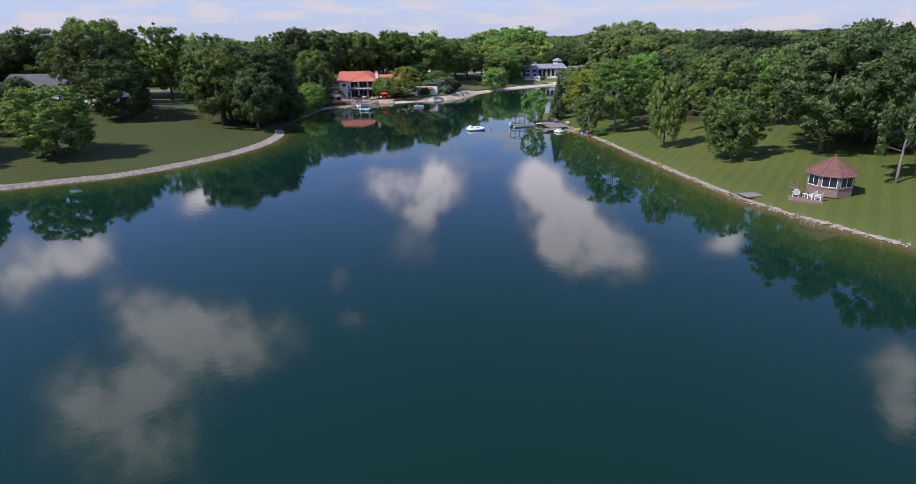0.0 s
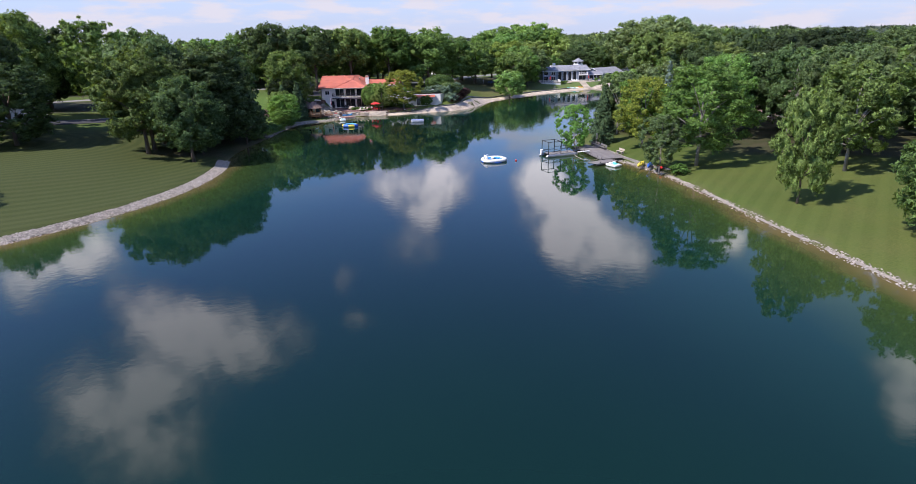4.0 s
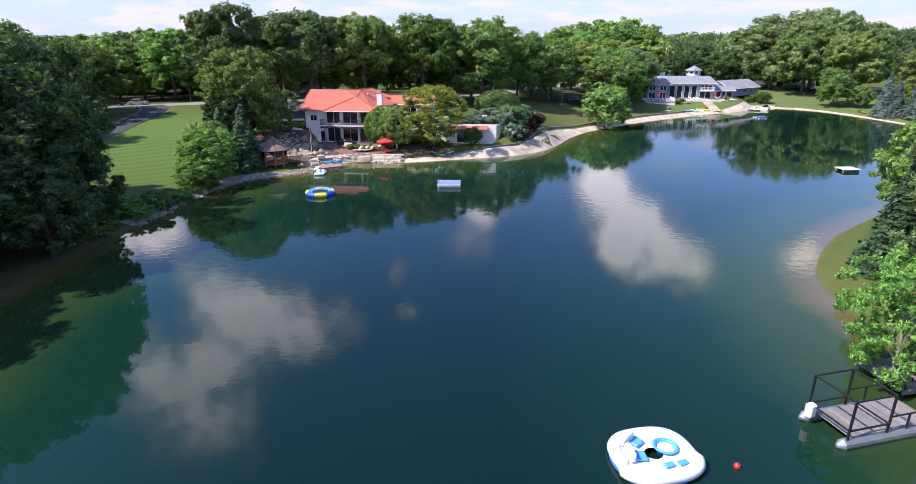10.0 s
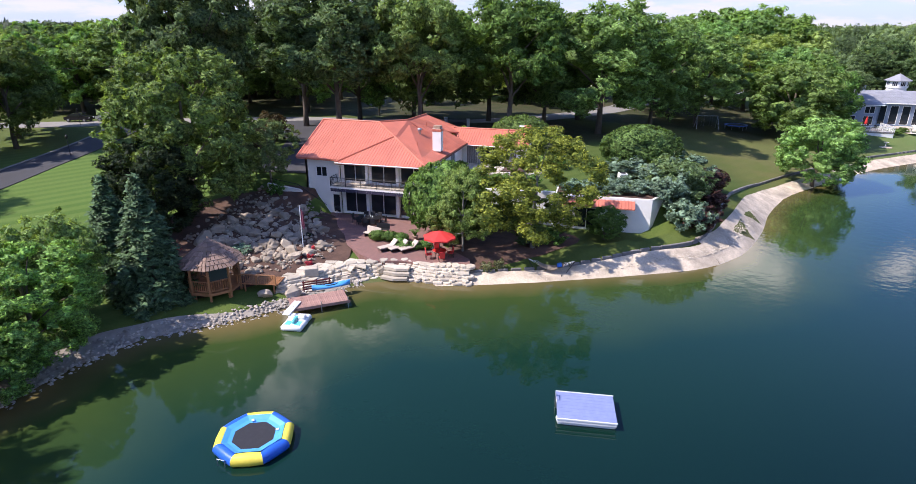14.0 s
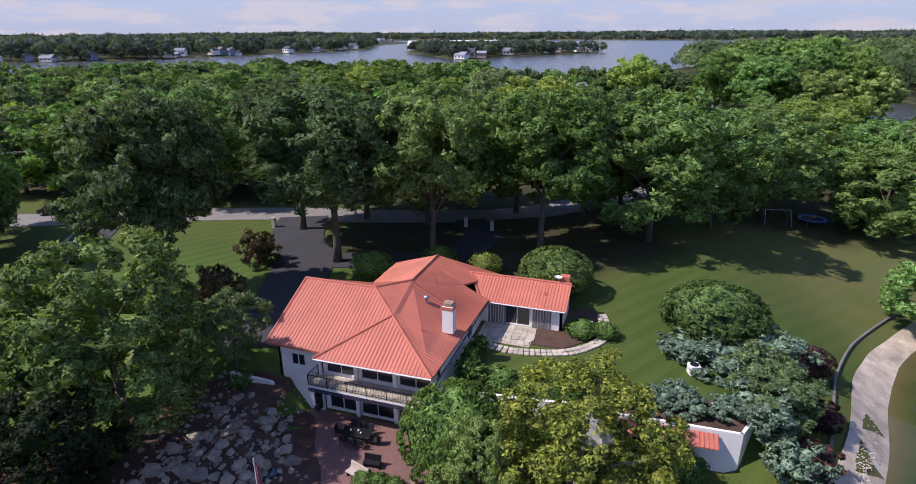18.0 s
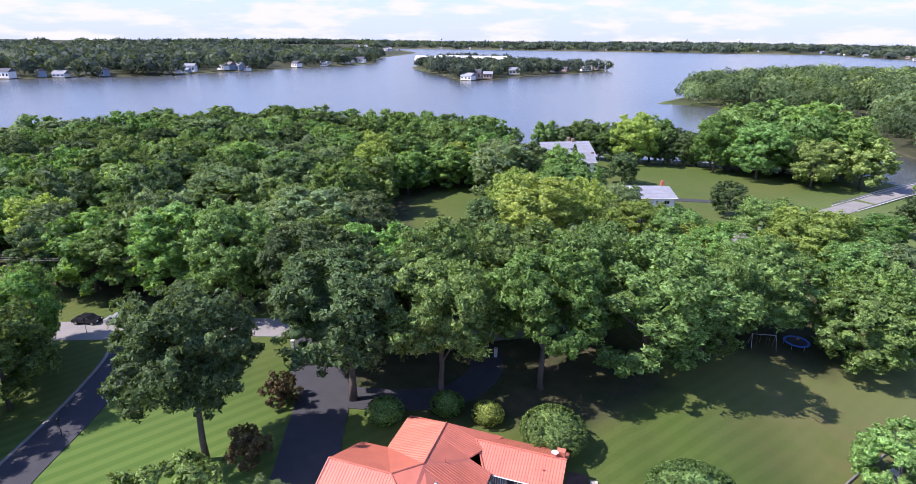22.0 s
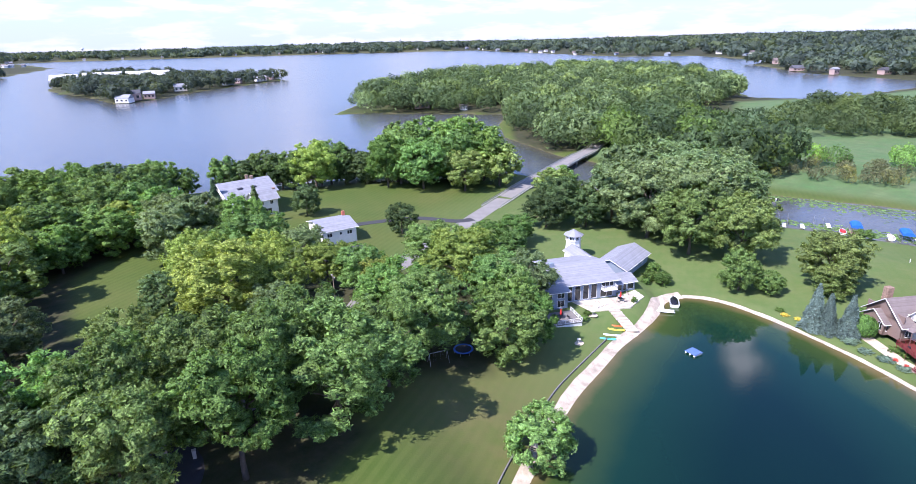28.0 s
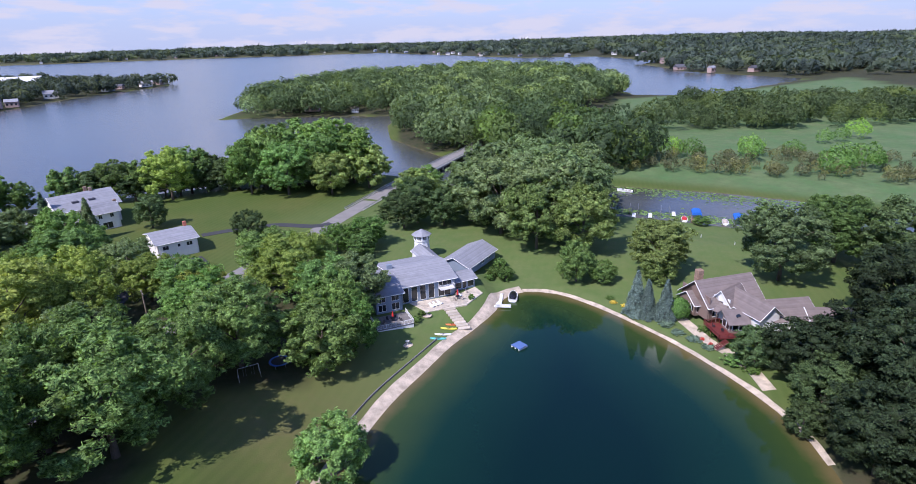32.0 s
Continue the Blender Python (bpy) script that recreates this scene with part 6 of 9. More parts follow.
setting("patio", Geo().prism(PATIO, 0.5, 1.10), paving(), "reddish brick terrace")
rk = random.Random(9)


def flags(parent, poly, step, z, material, rng, thick=0.09):
    """Irregular flat stones laid inside an outline, with open joints."""
    poly = np.array(poly, float)
    lo, hi = poly.min(0), poly.max(0)
    nx, ny = int((hi[0] - lo[0]) / step) + 2, int((hi[1] - lo[1]) / step) + 2
    pts = {(i, j): (lo[0] + (i + rng.uniform(-0.28, 0.28)) * step, lo[1] + (j + rng.uniform(-0.28, 0.28)) * step) for i in range(nx) for j in range(ny)}
    for i in range(nx - 1):
        for j in range(ny - 1):
            q = [pts[i, j], pts[i + 1, j], pts[i + 1, j + 1], pts[i, j + 1]]
            cx, cy = sum(p[0] for p in q) / 4, sum(p[1] for p in q) / 4
            if signed([cx], [cy], poly)[0] > -step * 0.2:
                continue
            q = [(cx + (p[0] - cx) * 0.93, cy + (p[1] - cy) * 0.93) for p in q]
            zz = z if isinstance(z, (int, float)) else z(cx, cy)
            part("flagstone", Geo().prism(q, zz - thick, zz + rng.uniform(-0.02, 0.02)), material, parent)


steps = thing("limestone_steps", "pale limestone ledges stepping down to the pond", "stone steps")
line = smooth_line([(-40.2, 196.6), (-37.8, 199.8), (-36.0, 201.9), (-33.6, 203.2), (-30.4, 203.0), (-27, 203.6)], 0.5, False)


def ledge_stone():
    """A flat stone with a broken outline and worn upper edge."""
    ring = [(math.cos(a) * f, math.sin(a) * f) for a, f in ((2 * math.pi * (k + rk.uniform(-0.25, 0.25)) / 8, rk.uniform(0.46, 0.62)) for k in range(8))]
    g = Geo()
    for f, z in ((0.94, -0.5), (1.0, 0.2), (0.9, 0.5)):
        g.v += [(x * f, y * f, z + rk.uniform(-0.06, 0.06)) for x, y in ring]
    g.f = [(r * 8 + k, r * 8 + (k + 1) % 8, r * 8 + 8 + (k + 1) % 8, r * 8 + 8 + k) for r in range(2) for k in range(8)] + [tuple(range(16, 24)), tuple(range(7, -1, -1))]
    return g.mesh("wall_stone")


STONES = [ledge_stone() for _ in range(9)]
reach = np.concatenate([[0], np.cumsum(np.linalg.norm(np.diff(line, axis=0), axis=1))])


def along(u):
    return np.array([np.interp(u, reach, line[:, 0]), np.interp(u, reach, line[:, 1])])


for k in range(6):
    run = rk.uniform(0, 0.4)
    while run < reach[-1] - 0.3:
        long_ = rk.uniform(0.4, 1.15)
        d = along(run + long_) - along(run)
        d = d / (np.linalg.norm(d) + 1e-9)
        c = along(run + long_ / 2) + np.array([-d[1], d[0]]) * (0.1 + 0.29 * k + rk.uniform(-0.12, 0.12))
        s = part("wall_stone", STONES[rk.randrange(9)], M_LIME, steps, smooth=False)
        s.matrix_basis = Matrix.LocRotScale((c[0], c[1], 0.08 + 0.185 * k), Euler((rk.uniform(-0.06, 0.06), rk.uniform(-0.06, 0.06), math.atan2(d[1], d[0]) + rk.uniform(-0.12, 0.12))), (long_ * 1.1, rk.uniform(0.6, 0.95), rk.uniform(0.19, 0.27)))
        run += long_ * 0.95
for k in range(3):
    q = [(-34.4 + rk.uniform(-0.2, 0.2), 202.4 + 0.34 * k), (-33.3, 202.2 + 0.34 * k + rk.uniform(-0.1, 0.1)), (-32.2 + rk.uniform(-0.2, 0.2), 202.55 + 0.34 * k), (-32.3, 203.2 + 0.34 * k), (-34.3, 203.1 + 0.34 * k)]
    part("step", Geo().prism(q, 0.15 + 0.30 * k, 0.38 + 0.30 * k), M_LIME, steps)
flag = thing("flagstone_landing", "pale flagstone landing beside the dock", "paving")
flags(flag, [(-40.8, 197.0), (-38.2, 200.6), (-35.6, 203.0), (-37.3, 204.4), (-40.5, 202.0), (-41.8, 199.2)], 0.75, lambda x, y: 0.72 + 0.055 * (y - 197), M_LIME, rk)
part("base", Geo().prism([(-40.9, 196.9), (-38.0, 200.4), (-35.4, 203.0), (-37.2, 204.6), (-40.7, 202.2), (-42, 199.2)], 0.1, 0.66), M_SAND, flag)
garden = thing("flagstone_patio", "small flagstone patio by the sliding door", "patio")
flags(garden, [(-34.0, 225.2), (-29.2, 225.2), (-29.2, 228.5), (-34.0, 228.5)], 0.62, 4.56, M_LIME, rk)
part("base", Geo().prism([(-34.1, 225.0), (-29.1, 225.0), (-29.1, 228.6), (-34.1, 228.6)], 4.2, 4.5), M_SAND, garden)
g = Geo()
edge = smooth_line([(-34.2, 224.6), (-30.5, 223.9), (-26.0, 225.0), (-23.6, 227.3), (-22.9, 229.5), (-23.5, 233.5)], 0.45, False)
for i in range(len(edge) - 1):
    d = edge[i + 1] - edge[i]
    for s in (-0.25, 0.25):
        g.box((edge[i][0] - d[1] / 0.45 * s, edge[i][1] + d[0] / 0.45 * s, 4.53), (0.42, 0.46, 0.16), math.atan2(d[1], d[0]), 0.03)
setting("garden_edging", g, M_LIME, "curved pale stone edging of the flower bed")
setting("mulch_bed", Geo().prism([(-29, 225.6), (-26.2, 225.6), (-24.2, 227.8), (-23.6, 230), (-24.2, 234), (-26.4, 234), (-26.5, 228.9), (-29, 228.6)], 4.2, 4.52), M_MULCH, "mulched flower bed")
def draped(outline, mid, lift):
    """A low bed that follows the ground inside an outline."""
    g = Geo()
    ring = smooth_line(outline, 0.9)
    n = len(ring)
    for f, up in ((1.0, 0.02), (0.7, lift), (0.35, lift)):
        for x, y in ring:
            px, py = mid[0] + (x - mid[0]) * f, mid[1] + (y - mid[1]) * f
            g.v.append((px, py, gz(px, py) + up))
    g.v.append((*mid, gz(*mid) + lift))
    g.f = [(r * n + i, r * n + (i + 1) % n, (r + 1) * n + (i + 1) % n, (r + 1) * n + i) for r in range(2) for i in range(n)] + [(2 * n + i, 2 * n + (i + 1) % n, 3 * n) for i in range(n)]
    return g


setting("mulch_bank", draped([(-30.4, 208.6), (-28.0, 206.4), (-27.0, 206.0), (-23.5, 208.6), (-20.5, 211.4), (-19, 214.5), (-22, 216.2), (-29, 214.2)], (-23, 211.6), 0.12), M_MULCH, "dark mulch bed under the trees", True)
g = Geo()
for i, (x, y) in enumerate(smooth_line([(-56, 199), (-53, 195.5), (-47, 193.5), (-42.4, 198.3), (-38.6, 203.8), (-39.6, 207.6), (-42.6, 211.4), (-45.6, 215.0), (-53, 214.4), (-57, 207)], 0.9)):
    g.v.append((x, y, gz(x, y) + 0.05))
n = len(g.v)
g.v += [(-50 + (x + 50) * f, 204 + (y - 204) * f, gz(-50 + (x + 50) * f, 204 + (y - 204) * f) + 0.14) for f in (0.66, 0.33) for x, y, _ in g.v[:n]] + [(-50, 204, gz(-50, 204) + 0.14)]
g.f = [(r * n + i, r * n + (i + 1) % n, (r + 1) * n + (i + 1) % n, (r + 1) * n + i) for r in range(2) for i in range(n)] + [(2 * n + i, 2 * n + (i + 1) % n, 3 * n) for i in range(n)]
setting("mulch_slope", g, M_MULCH, "mulched slope of the rock garden", True)
setting("mulch_border", draped([(-60, 203), (-52.5, 203.5), (-50.5, 199), (-50, 195.5), (-56, 193.5), (-60, 196)], (-55, 198.6), 0.1), M_MULCH, "dark mulch border beside the rock garden", True)
rockery = thing("rock_garden", "heap of grey boulders stepping down a mulched slope", "rock garden")
ROCKS = [Geo().rock((0, 0, 0), (1, 1, 0.75), rk, 0.25).mesh("boulder") for _ in range(8)]
count = 0
while count < 300:
    x, y = rk.uniform(-51.5, -41.0), rk.uniform(197, 214.6)
    inside = signed([x], [y], CLIFF)[0]
    if inside > 1.2 or (inside > -0.5 and rk.random() < 0.5):
        continue
    s = rk.choice((0.25, 0.3, 0.36, 0.42, 0.5, 0.65, 0.95, 1.2)) * rk.uniform(0.8, 1.25)
    b = part("boulder", ROCKS[count % 8], M_ROCK, rockery, smooth=False)
    b.matrix_basis = Matrix.LocRotScale((x, y, gz(x, y) + s * 0.22), Euler((rk.uniform(-0.4, 0.4), rk.uniform(-0.4, 0.4), rk.uniform(0, 6.3))), (s * rk.uniform(0.8, 1.3), s * rk.uniform(0.8, 1.2), s * rk.uniform(0.7, 1.1)))
    count += 1
fill = Geo()
placed = 0
while placed < 620:
    x, y = rk.uniform(-53.5, -40.2), rk.uniform(196.5, 214.8)
    if signed([x], [y], CLIFF)[0] > 1.6:
        continue
    w = rk.uniform(0.16, 0.5)
    fill.rock((x, y, gz(x, y) + 0.14 + w * 0.2), (w * rk.uniform(0.9, 1.5), w, w * rk.uniform(0.7, 1.0)), rk, 0.25)
    placed += 1
tagged(part("gravel_fill", fill, M_ROCK, rockery, "small grey and tan stones packed between boulders"), kind="stuff")
part("pool", Geo().prism([(-46.6, 206.2), (-44.2, 206.6), (-43.4, 207.6), (-45, 208.4), (-47, 207.6)], gz(-45, 207) - 0.2, gz(-45, 207) + 0.16), M_GLASS, rockery, "dark little garden pool")
for x, y, s in ((-51.5, 202.5, 1.5), (-53.5, 200.5, 1.1), (-50.5, 198.4, 0.8), (-39.6, 197.0, 1.4), (-34.6, 203.3, 1.0), (-41.3, 196.2, 1.0)):
    b = part("boulder", ROCKS[rk.randrange(8)], M_LIME if x > -42 else M_ROCK, None)
    b.name = "large_boulder"
    tagged(b, "single large weathered boulder on the bank", "boulder")
    b.matrix_basis = Matrix.LocRotScale((x, y, gz(x, y) + s * 0.28), Euler((0, 0, rk.uniform(0, 6))), (s * 1.2, s, s))
tagged(part("stone_block", Geo().box((-39.4, 199.9, 1.3), (1.1, 0.75, 0.7), 0.5, 0.05), M_LIME, None, "square pale limestone block used as a seat"), category="stone bench")


# ---- garden furniture ----
def chair(label, at, rz, frame_mat, seat_mat, group=""):
    t = thing("garden_chair", label, "chair", at, rz, group)
    part("seat", Geo().box((0, 0, 0.43), (0.5, 0.5, 0.07), 0, 0.02), seat_mat, t)
    part("backrest", Geo().box((0, 0.25, 0.72), (0.48, 0.06, 0.55), 0, 0.02, -0.15), seat_mat, t)
    for x in (-0.22, 0.22):
        for y in (-0.22, 0.24):
            part("leg", Geo().tube([(x, y, 0), (x, y, 0.43 if y < 0 else 0.95)], 0.018, 6), frame_mat, t)
        part("armrest", Geo().tube([(x * 1.1, -0.22, 0.43), (x * 1.1, -0.2, 0.65), (x * 1.1, 0.25, 0.66)], 0.018, 6), frame_mat, t)
    return t


ZP = 1.105
table = thing("dining_table", "long dark outdoor dining table on the terrace", "table", (-40.0, 212.9, ZP), 4)
part("tabletop", Geo().box((0, 0, 0.72), (2.4, 1.05, 0.05), 0, 0.02), M_BLACK, table)
for x in (-1.0, 1.0):
    for y in (-0.4, 0.4):
        part("leg", Geo().tube([(x, y, 0), (x, y, 0.7)], 0.03, 7), M_BLACK, table)
for k, (x, y, a) in enumerate(((-0.75, -0.75, 180), (0.0, -0.78, 180), (0.75, -0.75, 180), (-0.75, 0.75, 0), (0.0, 0.78, 0), (0.75, 0.75, 0), (-1.55, 0, 90), (1.55, 0, -90))):
    chair("dark metal garden chair round the dining table", (-40.0 + x, 212.9 + y, ZP), a + 4, M_BLACK, M_MESH, "chairs round the dining table")
for x, y in ((-40.5, 212.9), (-39.9, 213.0), (-39.6, 212.8)):
    tagged(part("candle_jar", Geo().lathe([(0, 0), (0.06, 0), (0.07, 0.15), (0.05, 0.17), (0, 0.16)], 10, (x, y, ZP + 0.75)), M_PLAST, None, "small white jar on the dining table", True), category="jar")


def lounger(at, rz):
    t = thing("sun_lounger", "beige cushioned sun lounger on the brick terrace", "lounger", at, rz, "loungers on the terrace")
    part("frame", Geo().box((0, 0.0, 0.27), (0.68, 1.35, 0.05), 0, 0.01), M_BLACK, t)
    part("mattress", Geo().box((0, -0.05, 0.35), (0.64, 1.25, 0.1), 0, 0.04), M_BEIGECL, t)
    part("backrest", Geo().box((0, 0.87, 0.58), (0.64, 0.75, 0.1), 0, 0.04, 0.75), M_BEIGECL, t)
    for x in (-0.28, 0.28):
        for y in (-0.6, 0.5):
            part("leg", Geo().tube([(x, y, 0), (x, y, 0.27)], 0.02, 6), M_BLACK, t)


for k in range(3):
    lounger((-35.6 + 0.95 * k, 206.4 + 0.12 * k, ZP), -38)
bench = thing("garden_bench", "cushioned two seat bench on the terrace", "bench", (-38.1, 209.2, ZP), -18)
part("seat", Geo().box((0, 0, 0.42), (1.7, 0.6, 0.12), 0, 0.03), M_BEIGECL, bench)
part("backrest", Geo().box((0, 0.32, 0.72), (1.7, 0.12, 0.55), 0, 0.03, -0.2), M_BEIGECL, bench)
for x in (-0.75, 0.75):
    part("leg", Geo().box((x, 0, 0.2), (0.06, 0.5, 0.4), 0, 0.01), M_BLACK, bench)
bench = thing("garden_bench", "dark metal garden bench facing the pond", "bench", (-37.6, 210.6, ZP), 5)
part("seat", Geo().box((0, 0, 0.43), (1.3, 0.45, 0.05), 0, 0.02), M_BLACK, bench)
part("backrest", Geo().box((0, 0.24, 0.7), (1.3, 0.05, 0.5), 0, 0.02, -0.15), M_BLACK, bench)
for x in (-0.58, 0.58):
    part("leg", Geo().box((x, 0, 0.2), (0.05, 0.42, 0.42), 0, 0.01), M_BLACK, bench)

umb = thing("patio_umbrella", "open red canvas patio umbrella over a round table", "umbrella", (-30.4, 206.0, ZP))
part("pole", Geo().tube([(0, 0, 0), (0, 0, 2.5)], 0.025, 8), M_BLACK, umb)
can = Geo()
for k in range(8):
    a0, a1 = math.pi / 4 * k, math.pi / 4 * (k + 1)
    p0, p1 = (1.45 * math.cos(a0), 1.45 * math.sin(a0), 1.98), (1.45 * math.cos(a1), 1.45 * math.sin(a1), 1.98)
    m = ((p0[0] + p1[0]) / 2 * 0.97, (p0[1] + p1[1]) / 2 * 0.97, 2.0)
    can.add([(0, 0, 2.52), p0, m, p1, (p0[0], p0[1], 1.83), (m[0], m[1], 1.86), (p1[0], p1[1], 1.83)], [(0, 1, 2), (0, 2, 3), (1, 4, 5, 2), (2, 5, 6, 3)])
    part("rib", Geo().tube([(0, 0, 2.47), (1.42 * math.cos(a0), 1.42 * math.sin(a0), 1.95)], 0.012, 4), M_BLACK, umb)
part("canopy", can, M_REDCL, umb)
tab = thing("round_table", "small round patio table under the red umbrella", "table", (-30.4, 206.0, ZP))
part("tabletop", Geo().lathe([(0, 0.70), (0.6, 0.70), (0.62, 0.72), (0.6, 0.74), (0, 0.74)], 24), M_REDPL, tab)
for k in range(4):
    part("leg", Geo().tube([(0.4 * math.cos(k * 1.57), 0.4 * math.sin(k * 1.57), 0), (0.2 * math.cos(k * 1.57), 0.2 * math.sin(k * 1.57), 0.7)], 0.02, 6), M_BLACK, tab)
for k in range(4):
    a = 0.5 + k * math.pi / 2
    chair("red cushioned garden chair under the umbrella", (-30.4 + 0.95 * math.cos(a), 206.0 + 0.95 * math.sin(a), ZP), math.degrees(a) - 90, M_BLACK, M_REDCL, "chairs under the umbrella")
urn = thing("garden_urn", "white stone garden urn on a foot", "urn", (-31.9, 208.1, ZP))
part("bowl", Geo().lathe([(0.0, 0.45), (0.12, 0.45), (0.3, 0.65), (0.33, 0.85), (0.28, 0.95), (0.2, 0.9), (0, 0.85)], 18), M_PLAST, urn, smooth=True)
part("foot", Geo().lathe([(0.26, 0), (0.26, 0.1), (0.1, 0.2), (0.1, 0.46), (0, 0.46)], 14), M_PLAST, urn)
pot = thing("potted_palm", "low potted palm on the terrace step", "plant", (-34.0, 209.8, ZP))
part("pot", Geo().lathe([(0, 0), (0.22, 0), (0.3, 0.4), (0.26, 0.4), (0, 0.36)], 14), M_STONEW, pot)
for k in range(14):
    a = k * 2.4
    part("frond", Geo().tube([(0, 0, 0.35), (0.3 * math.cos(a), 0.3 * math.sin(a), 0.9), (0.7 * math.cos(a), 0.7 * math.sin(a), 0.85)], [0.03, 0.05, 0.01], 4), LEAF["hedge"], pot)
grill = thing("kettle_grill", "black kettle grill by the house wall", "grill", (-44.4, 214.6, ZP))
part("bowl", Geo().lathe([(0, 0.55), (0.2, 0.6), (0.3, 0.8), (0.24, 1.0), (0, 1.08)], 16), M_BLACK, grill, smooth=True)
for k in range(3):
    part("leg", Geo().tube([(0.26 * math.cos(k * 2.1), 0.26 * math.sin(k * 2.1), 0), (0.12 * math.cos(k * 2.1), 0.12 * math.sin(k * 2.1), 0.65)], 0.015, 5), M_STEEL, grill)
ham = thing("hammock", "beige hammock with blue pillow slung on a frame", "hammock", (-20.9, 207.6, gz(-20.9, 207.6)), 8)
cloth = Geo()
for i in range(9):
    u = -1 + i / 4
    for v in (-0.55, 0.55):
        cloth.v.append((u * 1.1, v * (1 - 0.25 * abs(u)), 0.55 + 0.35 * u * u))
cloth.f = [(2 * i, 2 * i + 2, 2 * i + 3, 2 * i + 1) for i in range(8)]
cloth.v += [(x, y, z - 0.03) for x, y, z in cloth.v]
cloth.f += [tuple(18 + k for k in reversed(f)) for f in cloth.f[:8]]
part("cloth", cloth, M_TEAK, ham)
part("pillow", Geo().box((0.7, 0, 0.82), (0.4, 0.7, 0.14), 0, 0.06, 0, -0.3), M_BLUECL, ham, "blue pillow")
for s in (-1, 1):
    part("strut", Geo().tube([(0, 0, 0.08), (s * 1.3, 0, 0.1), (s * 2.0, 0, 1.25)], 0.035, 7), M_BLACK, ham)
    for v in (-0.35, 0, 0.35):
        part("rope", Geo().tube([(s * 1.1, v, 0.9), (s * 1.98, 0, 1.22)], 0.01, 4), M_PLAST, ham)
    part("foot", Geo().tube([(s * 0.9, -0.6, 0.04), (s * 0.9, 0.6, 0.04)], 0.035, 6), M_BLACK, ham)
flag_pole = thing("flagpole", "thin white flagpole with a furled striped flag", "flagpole", (-43.0, 204.9, gz(-43, 204.9)))
part("pole", Geo().tube([(0, 0, 0), (0, 0, 4.2)], 0.035, 8), M_PLAST, flag_pole)
fl = Geo()
for i in range(7):
    z = 3.9 - i * 0.27
    for k in range(6):
        fl.v.append((0.05 + 0.06 * k + 0.02 * math.sin(k * 2 + i), 0.09 * math.sin(k * 1.9), z - 0.07 * k))
fl.f = [(i * 6 + k, i * 6 + k + 1, (i + 1) * 6 + k + 1, (i + 1) * 6 + k) for i in range(6) for k in range(5)]
fl.v += [(x, y + 0.012, z) for x, y, z in fl.v]
fl.f += [tuple(42 + q for q in reversed(f)) for f in fl.f[:30]]
part("flag", fl, plain("faded flag cloth", (0.28, 0.09, 0.13), 0.8, vary=0.5, scale=6), flag_pole, "furled red white and blue flag")
for x, y, leaf, h, r in ((-37.4, 208.9, "hedge", 0.9, 0.9), (-36.3, 209.0, "hedge", 0.9, 0.9), (-35.2, 209.1, "hedge", 0.8, 0.8), (-34.9, 208.0, "hedge", 0.7, 0.7), (-34.2, 207.3, "hedge", 0.7, 0.8), (-33.2, 207.6, "hedge", 0.7, 0.8), (-32.4, 208.0, "hedge", 0.7, 0.8)):
    plant("ball", leaf, x, y, h, r, "beside the terrace", rt, "clipped hedge on the terrace", 1.1)
for x, y in ((-42.3, 205.2), (-41.6, 203.6), (-41.0, 202.3), (-42.5, 203.0)):
    plant("bush", "red", x, y, 0.5, 0.38, "in the rock garden", rt)
for x, y in ((-30.0, 218.6), (-28.2, 218.7), (-26.4, 218.8), (-24.6, 218.9), (-22.8, 219.0)):
    plant("ball", "hedge", x, y, 1.2, 1.3, "along the retaining wall", rt, "hedge on the upper lawn")
for x, y in ((-33.2, 219.0), (-33.2, 221.0), (-33.0, 223.0)):
    plant("bush", "hedge", x, y, 1.6, 0.9, "against the house wall", rt)
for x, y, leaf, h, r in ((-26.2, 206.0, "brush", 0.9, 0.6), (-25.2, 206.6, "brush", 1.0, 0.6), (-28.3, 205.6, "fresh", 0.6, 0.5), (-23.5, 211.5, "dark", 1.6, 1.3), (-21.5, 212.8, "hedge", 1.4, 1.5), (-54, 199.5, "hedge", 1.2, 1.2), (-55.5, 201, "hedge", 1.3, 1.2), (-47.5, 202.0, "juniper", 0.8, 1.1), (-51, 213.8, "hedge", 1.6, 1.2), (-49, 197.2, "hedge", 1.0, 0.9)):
    plant("bush", leaf, x, y, h, r, "in the garden bed", rt)
for k, (x, y) in enumerate(((-24.4, 229.6), (-15.5, 225.0))):
    ac = thing("air_conditioner", "pale air conditioning unit standing on the grass", "air conditioner", (x, y, gz(x, y)), 20)
    part("case", Geo().box((0, 0, 0.45), (0.85, 0.85, 0.9), 0, 0.05), M_PLAST, ac)
    part("grille", Geo().lathe([(0, 0.93), (0.34, 0.93), (0.36, 0.905), (0.36, 0.89)], 18), M_BLACK, ac)
    for s in range(5):
        part("louvre", Geo().box((0, -0.43, 0.2 + 0.14 * s), (0.7, 0.02, 0.06), 0, 0.005), M_STEEL, ac)


# ---- cedar gazebo on the shore ----
def octagon(r, z, turn=math.pi / 8):
    return [(r * math.cos(turn + k * math.pi / 4), r * math.sin(turn + k * math.pi / 4), z) for k in range(8)]


